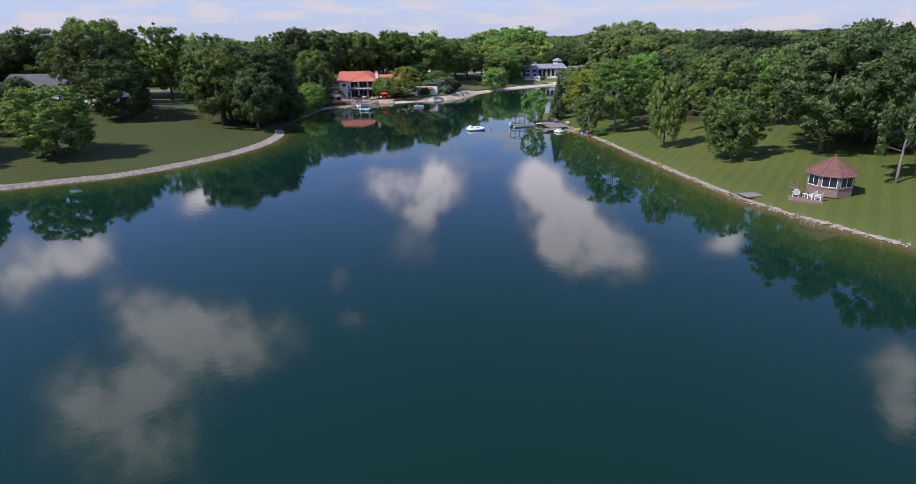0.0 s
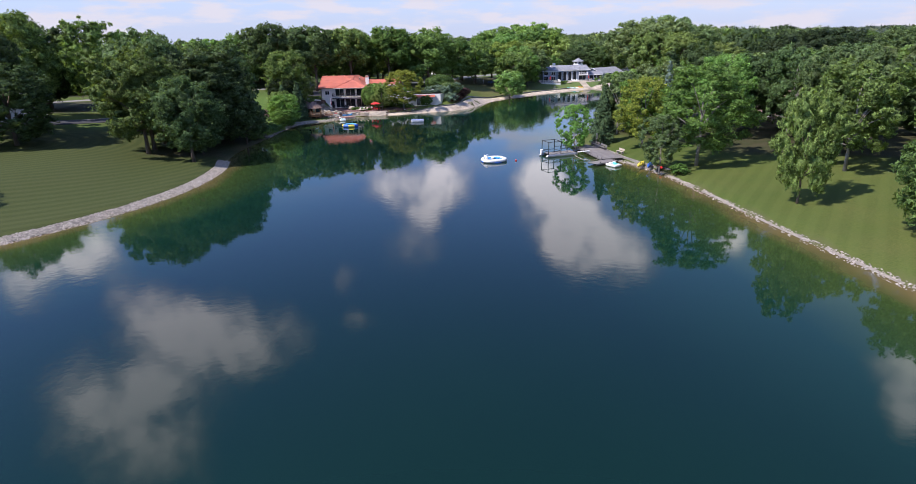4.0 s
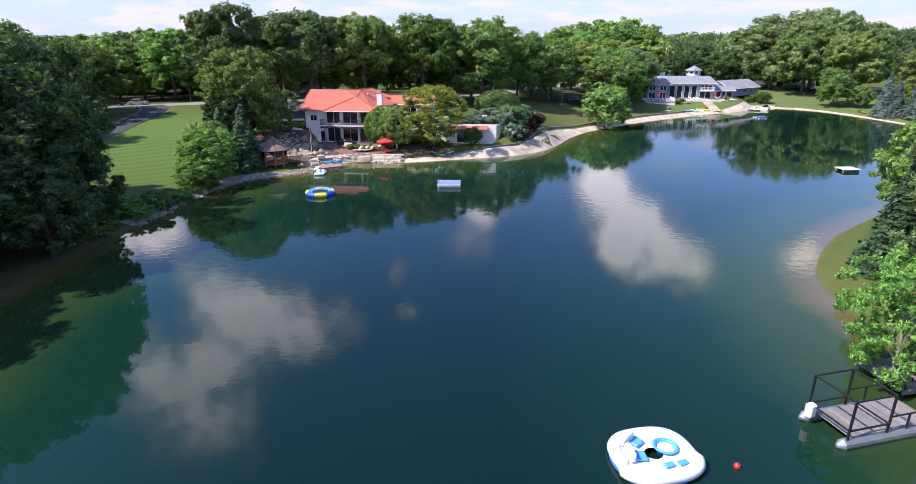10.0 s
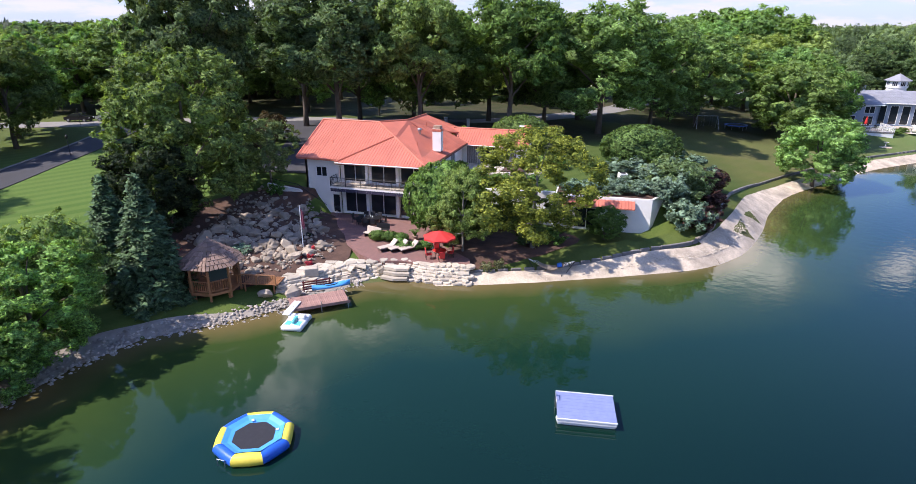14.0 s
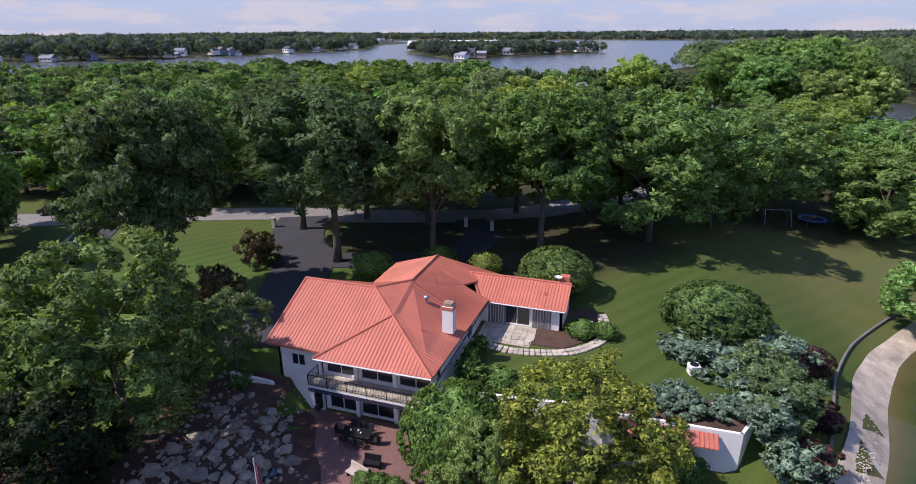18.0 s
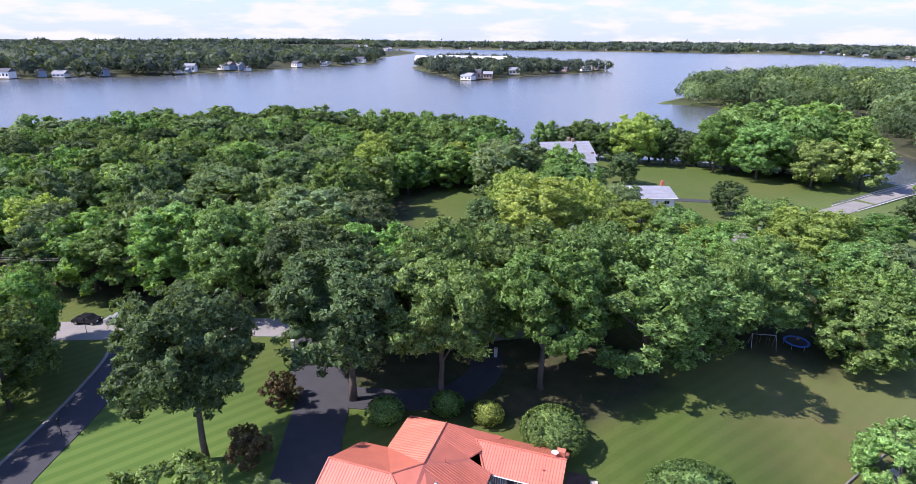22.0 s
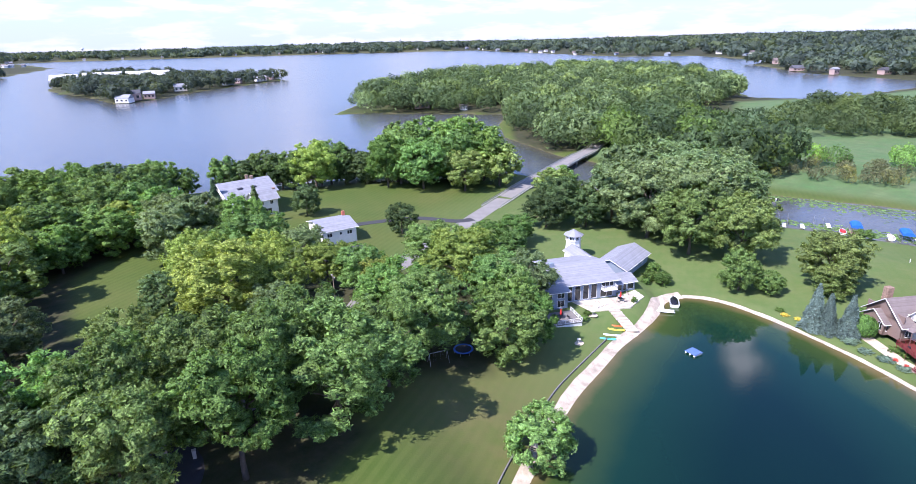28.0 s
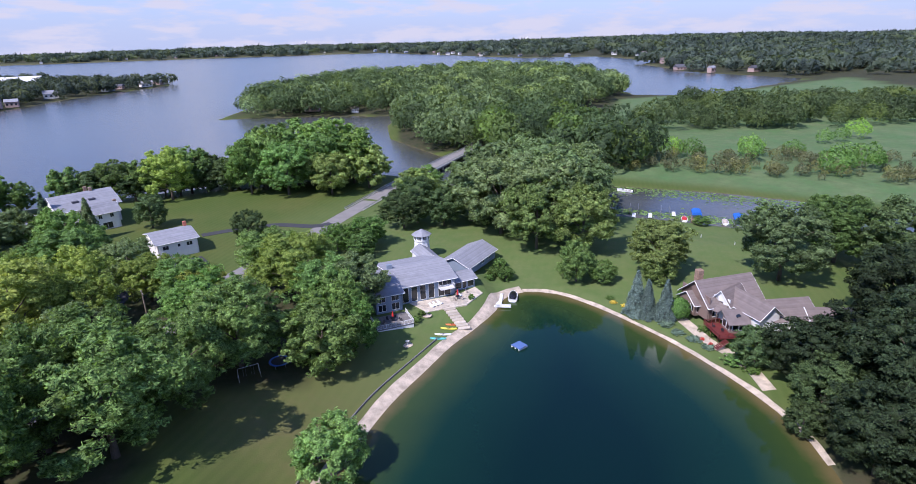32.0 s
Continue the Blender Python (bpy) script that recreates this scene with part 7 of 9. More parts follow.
gzb = thing("gazebo", "cedar gazebo with weathered shake roof over the water", "gazebo", (-45.3, 195.6, 0.55), 6)
part("floor", Geo().prism([p[:2] for p in octagon(2.0, 0)], 0.55, 0.75), M_CEDAR, gzb)
for k, p in enumerate(octagon(1.9, 0)):
    part("post", Geo().box((p[0], p[1], 1.55), (0.16, 0.16, 2.9), math.pi / 8 + k * math.pi / 4, 0.015), M_CEDAR, gzb)
    q = octagon(1.9, 0)[(k + 1) % 8]
    part("beam", Geo().tube([(p[0], p[1], 2.85), (q[0], q[1], 2.85)], 0.09, 4), M_CEDAR, gzb)
    if k != 7:
        part("rail", Geo().tube([(p[0], p[1], 1.65), (q[0], q[1], 1.65)], 0.05, 4), M_CEDAR, gzb)
        part("rail", Geo().tube([(p[0], p[1], 0.9), (q[0], q[1], 0.9)], 0.04, 4), M_CEDAR, gzb)
        for j in range(1, 9):
            x, y = p[0] + (q[0] - p[0]) * j / 9, p[1] + (q[1] - p[1]) * j / 9
            part("baluster", Geo().box((x, y, 1.27), (0.04, 0.04, 0.72), 0, 0), M_CEDAR, gzb)
    part("screen", Geo().add([(p[0] * 0.99, p[1] * 0.99, 1.7), (q[0] * 0.99, q[1] * 0.99, 1.7), (q[0] * 0.99, q[1] * 0.99, 2.78), (p[0] * 0.99, p[1] * 0.99, 2.78), (p[0] * 0.98, p[1] * 0.98, 1.7), (q[0] * 0.98, q[1] * 0.98, 1.7), (q[0] * 0.98, q[1] * 0.98, 2.78), (p[0] * 0.98, p[1] * 0.98, 2.78)], [(0, 1, 2, 3), (7, 6, 5, 4)]), M_GLASS, gzb, "dark insect screen") if k % 2 == 0 else None
    # shake courses, each board a piece
    for r in range(7):
        f0, f1 = 1 - r / 7, 1 - (r + 1.25) / 7
        f1 = max(f1, 0.0)
        n = max(1, 6 - r)
        e0, e1 = octagon(2.45, 0)[k], octagon(2.45, 0)[(k + 1) % 8]
        for j in range(n):
            a, b = j / n + 0.015, (j + 1) / n - 0.015
            z0, z1 = 2.72 + (1 - f0) * 1.75, 2.72 + (1 - f1) * 1.75
            pt = lambda t, f: (e0[0] + (e1[0] - e0[0]) * t, e0[1] + (e1[1] - e0[1]) * t)
            A, Bq = pt(a, 0), pt(b, 0)
            lift = 0.05
            part("shake", Geo().slab([(A[0] * f0, A[1] * f0, z0 + lift), (Bq[0] * f0, Bq[1] * f0, z0 + lift), (Bq[0] * f1, Bq[1] * f1, z1), (A[0] * f1, A[1] * f1, z1)], 0.05), M_SHAKE, gzb)
part("finial", Geo().lathe([(0.14, 4.42), (0.08, 4.55), (0.0, 4.7)], 8), M_SHAKE, gzb)
for k, p in enumerate(octagon(1.7, 0)):
    if k % 2:
        part("pile", Geo().tube([(p[0], p[1], -1.2), (p[0], p[1], 0.6)], 0.1, 7), M_CEDAR, gzb)
deck = thing("cedar_walkway", "cedar boardwalk with railing beside the gazebo", "deck")
for k in range(16):
    part("board", Geo().box((-43.4 + 0.17 * k, 197.1 + 0.035 * k, 1.2), (0.155, 1.6, 0.05), 0.2, 0.008), M_CEDAR, deck)
railing(deck, [(-43.6, 196.1, 1.22), (-40.7, 196.7, 1.22)], 0.85, M_CEDAR, 0.16, 0.025, 1.4, 0.045)
for x, y in ((-43.2, 196.4), (-41, 196.9), (-43.4, 197.7), (-41.2, 198.2)):
    part("pile", Geo().tube([(x, y, -0.6), (x, y, 1.2)], 0.07, 7), M_CEDAR, deck)
tagged(part("kayak", Geo().lathe([(0.0, -1.4), (0.3, -0.6), (0.36, 0), (0.3, 0.6), (0.0, 1.4)], 12, squash=(1, 0.45)), M_BLUEPL, None, "blue plastic kayak leaning beside the gazebo", True), category="kayak").matrix_basis = pose(-48.4, 194.6, 1.15, 55, 0, 30)


# ---- docks, boats and floats ----
def dock(name, label, at, rz, lx, ly, z, board_mat, board=0.15, posts=(), legs_mat=None, along=True):
    t = thing(name, label, "dock", at, rz)
    n = int(lx / board)
    shared = Geo().box((0, 0, 0), (board * 0.93, ly, 0.045), 0, 0.006).mesh("board")
    for k in range(n):
        part("board", shared, board_mat, t).matrix_basis = pose(-lx / 2 + (k + 0.5) * board, 0, z)
    for y in (-ly / 2 + 0.06, ly / 2 - 0.06):
        part("joist", Geo().box((0, y, z - 0.12), (lx, 0.09, 0.18), 0, 0.01), board_mat, t)
    for x, y in posts:
        part("leg", Geo().tube([(x, y, -1.6), (x, y, z + 0.25)], 0.04, 7), legs_mat or M_STEEL, t)
    return t


d1 = dock("dock", "reddish plank dock below the limestone steps", (-37.0, 196.6, 0), 38, 4.3, 2.0, 0.62, M_REDWOOD, 0.145, ((-2, -0.9), (2, -0.9), (2, 0.9), (-2, 0.9), (0, -0.95)))
rail = thing("boat_rack", "dark red slatted boat rack on the dock", "rack", (-37.9, 198.0, 0.65), 38)
for s in range(4):
    part("slat", Geo().box((0, 0, 0.2 + 0.2 * s), (2.2, 0.05, 0.1), 0, 0.01), M_REDSTAIN, rail)
for x in (-1.0, 0, 1.0):
    part("post", Geo().box((x, 0.05, 0.45), (0.08, 0.06, 0.95), 0, 0.01), M_REDSTAIN, rail)
tagged(part("surfboard", Geo().box((0, 0, 0), (0.55, 2.2, 0.08), 0, 0.03), M_PLAST, None, "white board lying across the dock edge"), category="board").matrix_basis = pose(-38.1, 194.6, 0.72, 0, 0, 8)


def kayak(label, at, rz, material, length=3.2, tilt=0.0):
    t = thing("kayak", label, "kayak", at, rz)
    hull = Geo()
    for i in range(9):
        u = -1 + i / 4
        w, h = 0.36 * (1 - u ** 4) ** 0.7 + 0.01, 0.17 + 0.10 * u * u
        for k in range(10):
            a = 2 * math.pi * k / 10
            hull.v.append((u * length / 2, w * math.cos(a), 0.2 + h * math.sin(a) * (0.8 if math.sin(a) > 0 else 1.0) + 0.06 * u * u))
    hull.f = [(i * 10 + k, i * 10 + (k + 1) % 10, (i + 1) * 10 + (k + 1) % 10, (i + 1) * 10 + k) for i in range(8) for k in range(10)]
    part("hull", hull, material, t, smooth=True)
    part("cockpit", Geo().lathe([(0.0, 0.33), (0.5, 0.33), (0.55, 0.37), (0.6, 0.34), (0.6, 0.30)], 16, squash=(1, 0.42)), M_BLACK, t, "dark cockpit opening")
    t.matrix_basis = t.matrix_basis @ pose(0, 0, 0, tilt, 0, 0)
    return t


kayak("light blue kayak on the boat rack", (-37.0, 198.6, 0.7), 40, M_SKYPL, 3.0)
kayak("yellow kayak drawn up on the shore", (23.9, 128.6, 0.45), 62, M_YELPL, 3.4, 25)
kayak("blue kayak drawn up on the shore", (25.0, 127.6, 0.5), 66, M_BLUEPL, 3.3, 25)
kayak("red kayak drawn up on the shore", (26.1, 126.4, 0.5), 84, M_REDPL, 2.8, 35)
kayak("pale green kayak on the gravel beach", (36.3, 279.4, 0.5), -25, M_TEALPL, 3.4)
kayak("white kayak on the gravel beach", (37.8, 280.7, 0.5), -25, M_PLAST, 3.6)
kayak("yellow kayak on the gravel beach", (39.8, 282.7, 0.5), -28, M_YELPL, 3.6)
kayak("orange kayak on the gravel beach", (41.2, 284.1, 0.5), -20, M_ORPL, 3.2)
kayak("red kayak beside the dock", (52.0, 294.3, 0.5), -15, M_REDPL, 3.0)


def pedal_boat(label, at, rz):
    t = thing("pedal_boat", label, "boat", at, rz)
    part("hull", Geo().box((0, 0, 0.2), (1.5, 2.1, 0.4), 0, 0.14), M_PLAST, t, smooth=True)
    for x in (-0.35, 0.35):
        part("seat", Geo().box((x, 0.25, 0.5), (0.5, 0.5, 0.3), 0, 0.08), M_PLAST, t)
        part("footwell", Geo().box((x, -0.5, 0.405), (0.42, 0.6, 0.02), 0, 0.005), M_TEALPL, t, "teal footwell")
    part("console", Geo().box((0, -0.2, 0.5), (0.2, 0.9, 0.25), 0, 0.06), M_TEALPL, t)
    return t


pedal_boat("white pedal boat with teal seats at the dock", (-37.2, 193.6, 0), 8)
pedal_boat("white pedal boat tied at the grey dock", (20.2, 130.3, 0), 34)

tr = thing("water_trampoline", "round floating trampoline with blue and yellow tube", "trampoline", (-32.8, 182.0, 0))
tr.scale = (0.84, 0.84, 0.84)
for k in range(8):
    seg = Geo()
    for i, fat in enumerate((0.93, 1.0, 1.04, 1.0, 0.93)):
        f = i / 4
        a0, a1 = 2 * math.pi * k / 8, 2 * math.pi * (k + 1) / 8
        for j in range(12):
            b = 2 * math.pi * j / 12
            r = 2.02 + 0.40 * fat * math.cos(b)
            seg.v.append((r * (math.cos(a0) * (1 - f) + math.cos(a1) * f), r * (math.sin(a0) * (1 - f) + math.sin(a1) * f), 0.32 + 0.40 * fat * math.sin(b)))
    seg.f = [(i * 12 + j, (i + 1) * 12 + j, (i + 1) * 12 + (j + 1) % 12, i * 12 + (j + 1) % 12) for i in range(4) for j in range(12)]
    part("tube_panel", seg, (M_YELPL, M_BLUEPL)[k % 2], tr, smooth=True)
part("skirt", Geo().lathe([(1.3, 0.52), (1.55, 0.58), (1.72, 0.66), (1.86, 0.72)], 8), M_SKYPL, tr, "light blue spring cover")
part("mat", Geo().lathe([(0, 0.5), (1.3, 0.52), (1.3, 0.5), (0, 0.48)], 32), M_MESH, tr)
for a in (2.2, 0.6):
    part("handle", Geo().box((1.35 * math.cos(a), 1.35 * math.sin(a), 0.62), (0.2, 0.16, 0.06), a, 0.02), M_PLAST, tr)
part("ladder", Geo().tube([(-0.9, -2.35, -0.5), (-0.9, -2.3, 0.45), (-0.4, -2.3, 0.45), (-0.4, -2.35, -0.5)], 0.03, 6), M_STEEL, tr)

rf = thing("swim_raft", "floating swim raft with pale blue grey deck", "raft", (-16.8, 188.9, 0), 7)
raft_deck = plain("faded blue decking", (0.20, 0.24, 0.42), 0.6, vary=0.12)
for k in range(8):
    part("board", Geo().box((0, -1.03 + 0.294 * k, 0.48), (3.12, 0.288, 0.04), 0, 0.004), raft_deck, rf)
part("edge_trim", Geo().box((0, -1.235, 0.47), (3.2, 0.05, 0.08), 0, 0.01).box((0, 1.235, 0.47), (3.2, 0.05, 0.08), 0, 0.01), M_PLAST, rf, "white plastic deck edging")
for y in (-0.85, 0.85):
    part("pontoon", Geo().tube([(-1.55, y, 0.12), (-1.5, y, 0.14), (1.5, y, 0.14), (1.55, y, 0.12)], [0.16, 0.26, 0.26, 0.16], 12), M_PLAST, rf)
part("fascia", Geo().box((0, -1.2, 0.36), (3.1, 0.05, 0.22), 0, 0.01), M_PLAST, rf)
part("ladder", Geo().tube([(-1.6, 0.3, -0.5), (-1.62, 0.3, 0.8), (-1.62, 0.75, 0.8), (-1.6, 0.75, -0.5)], 0.03, 6), M_STEEL, rf)
r2 = thing("swim_raft", "small blue decked swim raft", "raft", (51.0, 270.9, 0), 20)
part("deck", Geo().box((0, 0, 0.42), (2.5, 2.5, 0.08), 0, 0.02), plain("blue carpet decking", (0.09, 0.16, 0.36), 0.8, vary=0.15), r2)
for y in (-1.0, 0, 1.0):
    part("pontoon", Geo().tube([(-1.2, y, 0.15), (1.2, y, 0.15)], 0.2, 10), M_PLAST, r2)
part("ladder", Geo().tube([(-0.2, -1.3, -0.4), (-0.2, -1.3, 0.8), (0.2, -1.3, 0.8), (0.2, -1.3, -0.4)], 0.03, 6), M_STEEL, r2)
r3 = thing("swim_raft", "small white swim raft off the east bank", "raft", (42.0, 206.0, 0), 10)
part("deck", Geo().box((0, 0, 0.4), (2.6, 2.2, 0.1), 0, 0.03), M_PLAST, r3)
for y in (-0.8, 0.8):
    part("pontoon", Geo().tube([(-1.2, y, 0.14), (1.2, y, 0.14)], 0.2, 10), M_TEAK, r3)

isle = thing("inflatable_island", "white inflatable swim island with blue cooler well", "inflatable", (1.4, 135.9, 0), 20)
ring = Geo()
for i in range(36):
    a = 2 * math.pi * i / 36
    rx = 1.75 if math.sin(a) > -0.3 else 1.95
    for j in range(10):
        b = 2 * math.pi * j / 10
        ring.v.append(((rx + 0.32 * math.cos(b)) * math.copysign(abs(math.cos(a)) ** 0.75, math.cos(a)), (1.55 + 0.32 * math.cos(b)) * math.copysign(abs(math.sin(a)) ** 0.75, math.sin(a)), 0.28 + 0.30 * math.sin(b)))
ring.f = [(i * 10 + j, (i + 1) % 36 * 10 + j, (i + 1) % 36 * 10 + (j + 1) % 10, i * 10 + (j + 1) % 10) for i in range(36) for j in range(10)]
part("tube", ring, M_PLAST, isle, smooth=True)
part("floor", Geo().lathe([(0.45, 0.36), (1.3, 0.4), (1.75, 0.4)], 28, squash=(1, 0.9)), M_PLAST, isle)
part("well", Geo().lathe([(0.62, 0.52), (0.52, 0.58), (0.42, 0.45), (0.40, 0.1), (0, 0.1)], 22, (0.7, 0.2, 0)), M_SKYPL, isle, "blue rimmed open well", True)
for x, y, a in ((-1.0, 0.9, 0.5), (-1.3, -0.1, 1.4)):
    part("backrest", Geo().box((x, y, 0.72), (0.9, 0.35, 0.5), a, 0.13), M_PLAST, isle, smooth=True)
    part("seat", Geo().box((x + 0.45, y - 0.1, 0.52), (0.6, 0.6, 0.12), a, 0.05), M_SKYPL, isle, "light blue seat pad")
for x in (0.2, 0.9):
    part("cushion", Geo().box((x, -1.0, 0.5), (0.5, 0.3, 0.1), 0.1, 0.04), M_SKYPL, isle)
part("hull_band", Geo().lathe([(2.02, 0.12), (2.08, 0.04), (2.0, -0.05)], 36, squash=(1, 0.9)), M_BLUEPL, isle)
buoy = thing("buoy", "small red mooring buoy", "buoy", (5.2, 135.9, 0))
part("ball", Geo().lathe([(0, -0.12), (0.14, -0.04), (0.17, 0.06), (0.14, 0.16), (0, 0.22)], 14), M_REDPL, buoy, smooth=True)
part("ring", Geo().tube([(-0.05, 0, 0.2), (0, 0, 0.28), (0.05, 0, 0.2)], 0.012, 5), M_STEEL, buoy)

# grey dock with a boat lift frame, south-east shore
gd = dock("dock", "weathered grey plank dock along the shore", (19.7, 139.3, 0), -79, 11.5, 4.0, 0.55, M_GREYWOOD, 0.15, ((-5, -1.9), (-2, -1.9), (1, -1.9), (4, -1.9), (5.5, -1.9)), M_BLACK)
dock("dock", "small grey floating dock section", (18.9, 132.1, 0), 34, 4.8, 1.9, 0.4, M_GREYWOOD, 0.15, ((-1.4, -0.8), (1.4, -0.8)), M_BLACK)
dock("dock", "grey dock head under the bright maple", (17.4, 144.9, 0), 20, 4.6, 3.2, 0.56, M_GREYWOOD, 0.15, ((-2, -1.4), (2, -1.4), (-2, 1.4)), M_BLACK)
lift = thing("pontoon_lift", "floating boat lift with black square canopy frame", "boat lift", (13.2, 140.3, 0), 22)
for k in range(26):
    part("board", Geo().box((-2.6 + 0.2 * k, 0, 0.45), (0.19, 2.2, 0.05), 0, 0.006), M_GREYWOOD, lift)
for y in (-1.15, 1.15):
    part("pontoon", Geo().tube([(-3.5, y, 0.14), (-3.2, y, 0.16), (2.5, y, 0.16), (2.7, y, 0.14)], [0.1, 0.3, 0.3, 0.2], 12), M_STEEL, lift)
for x in (-3.0, -0.6):
    for y in (-1.2, 1.2):
        part("upright", Geo().box((x, y, 1.5), (0.1, 0.1, 2.3), 0, 0.01), M_BLACK, lift)
for z in (0.95, 2.6):
    for y in (-1.2, 1.2):
        part("bar", Geo().box((-1.8, y, z), (2.5, 0.08, 0.08), 0, 0.01), M_BLACK, lift)
    for x in (-3.0, -0.6):
        part("bar", Geo().box((x, 0, z), (0.08, 2.4, 0.08), 0, 0.01), M_BLACK, lift)
for y in (-1.2, 1.2):
    for x in (0.6, 2.4):
        part("upright", Geo().box((x, y, 0.9), (0.08, 0.08, 0.95), 0, 0.01), M_BLACK, lift)
    part("bar", Geo().box((1.0, y, 1.35), (3.2, 0.07, 0.07), 0, 0.01), M_BLACK, lift)
part("outboard", Geo().box((-3.2, 0.9, 0.75), (0.5, 0.4, 0.8), 0.2, 0.12), M_PLAST, lift, "white outboard motor cover")
for x, y, a in ((20.1, 145.4, -79), (20.8, 142.2, -79)):
    b = thing("dock_bench", "long grey slatted bench on the dock", "bench", (x, y, 0.58), a)
    for s in range(3):
        part("slat", Geo().box((0, -0.2 + 0.16 * s, 0.45), (2.8, 0.13, 0.04), 0, 0.006), M_GREYWOOD, b)
    for s in range(2):
        part("back_slat", Geo().box((0, 0.3, 0.62 + 0.18 * s), (2.8, 0.04, 0.13), 0, 0.006), M_GREYWOOD, b)
    for px in (-1.2, 0, 1.2):
        part("leg", Geo().box((px, 0.05, 0.3), (0.08, 0.5, 0.62), 0, 0.01), M_GREYWOOD, b)
b = thing("picnic_bench", "pale wooden bench on the grass", "bench", (23.0, 138.2, gz(23, 138.2)), -70)
for s in range(3):
    part("slat", Geo().box((0, -0.2 + 0.16 * s, 0.45), (1.6, 0.13, 0.05), 0, 0.006), M_BEIGECL, b)
part("backrest", Geo().box((0, 0.32, 0.7), (1.6, 0.05, 0.35), 0, 0.01), M_BEIGECL, b)
for px in (-0.65, 0.65):
    part("leg", Geo().box((px, 0, 0.22), (0.08, 0.5, 0.44), 0, 0.01), M_BEIGECL, b)
kerb = thing("shore_kerb", "low weathered concrete kerb behind the grey dock", "kerb")
KERB = ((20.4, 147.6), (21.5, 142.6), (22.4, 138.4), (23.2, 134.6), (24.4, 131.0), (26.0, 127.4), (28.0, 124.0))
for p, q in zip(KERB, KERB[1:]):
    mx, my = (p[0] + q[0]) / 2, (p[1] + q[1]) / 2
    part("kerb_block", Geo().box((0, 0, 0), (math.dist(p, q) - 0.02, 0.3, 0.6), 0, 0.03), M_KERB, kerb).matrix_basis = pose(mx, my, max(0.26, gz(mx, my) - 0.25), 0, 0, math.degrees(math.atan2(q[1] - p[1], q[0] - p[0])))
board = thing("diving_board", "white diving board on the dock edge", "diving board", (16.9, 138.6, 0.6), 25)
part("plank", Geo().box((0, 0, 0.28), (2.3, 0.5, 0.07), 0, 0.02), M_PLAST, board)
for y in (-0.2, 0.2):
    part("support", Geo().box((0.7, y, 0.12), (0.3, 0.06, 0.3), 0, 0.01), M_STEEL, board)
u2 = thing("patio_umbrella", "closed beige umbrella standing on the dock", "umbrella", (20.6, 146.6, 0.58))
part("pole", Geo().tube([(0, 0, 0), (0, 0, 2.3)], 0.025, 7), M_TEAK, u2)
part("canopy", Geo().lathe([(0.0, 2.35), (0.1, 2.1), (0.17, 1.3), (0.13, 1.05), (0, 1.05)], 10), M_BEIGECL, u2)
part("base", Geo().lathe([(0.28, 0), (0.28, 0.08), (0.06, 0.14), (0, 0.14)], 14), M_BLACK, u2)
hose = thing("mooring_rope", "slack pale mooring rope at the dock", "rope")
part("rope", Geo().tube([(15.3 + 3.9 * u - 1.4 * math.sin(math.pi * u) * (1 - u), 139.5 - 5.1 * u - 2.2 * math.sin(math.pi * u) * u, 0.04 + 0.66 * (1 - 2 * u) ** 2) for u in [i / 24 for i in range(25)]], 0.03, 6), M_BEIGECL, hose)


# ---- octagonal garden house on the south-east lawn ----
gh = thing("garden_house", "octagonal brown garden house with shingled roof and windows", "gazebo", (44.9, 70.4, gz(44.9, 70.4)), 12)
part("plinth", Geo().prism([p[:2] for p in octagon(2.55, 0)], 0, 0.95), M_BROWNW, gh)
part("wall_band", Geo().prism([p[:2] for p in octagon(2.58, 0)], 0.95, 1.05), M_TEAK, gh)
for k in range(8):
    p, q = Vector(octagon(2.5, 0)[k]), Vector(octagon(2.5, 0)[(k + 1) % 8])
    part("corner_post", Geo().box((p.x, p.y, 1.85), (0.16, 0.16, 1.7), k * math.pi / 4 + math.pi / 8, 0.015), M_BROWNW, gh)
    wall(gh, q[:2], p[:2], 1.05, 2.7, M_BROWNW, [(0.15, 1.76, 1.2, 2.5, 2)], 0.12, "panel", M_TRIM)
    e0, e1 = Vector(octagon(3.0, 2.6)[k]), Vector(octagon(3.0, 2.6)[(k + 1) % 8])
    roof(gh, [[e0, e1, Vector((0, 0, 4.5))]], M_REDSHAKE, 0.1, 0, 0.24, "roof_panel")
    part("hip", Geo().tube([e0 + Vector((0, 0, 0.03)), (0, 0, 4.54)], 0.06, 5), M_REDSHAKE, gh)
gst = thing("timber_stairs", "wooden steps with rails up to the garden house", "stairs", (41.6, 70.6, gz(41.6, 70.6)), 100)
for k in range(5):
    part("tread", Geo().box((0, 1.0 - 0.28 * k, 0.15 + 0.18 * (4 - k) - 0.0), (1.2, 0.3, 0.06), 0, 0.008), M_BROWNW, gst)
for x in (-0.6, 0.6):
    part("handrail", Geo().tube([(x, -0.3, 0.95), (x, 1.1, 1.75)], 0.05, 5), M_BROWNW, gst)
    for y in (-0.25, 0.4, 1.05):
        part("post", Geo().box((x, y, 0.65 + 0.28 * y), (0.08, 0.08, 1.3 + 0.4 * y), 0, 0.008), M_BROWNW, gst)
dock("deck", "low brown plank deck with white chairs", (41.0, 68.2, gz(41, 68)), -28, 3.6, 2.6, 0.18, M_BROWNW, 0.15)
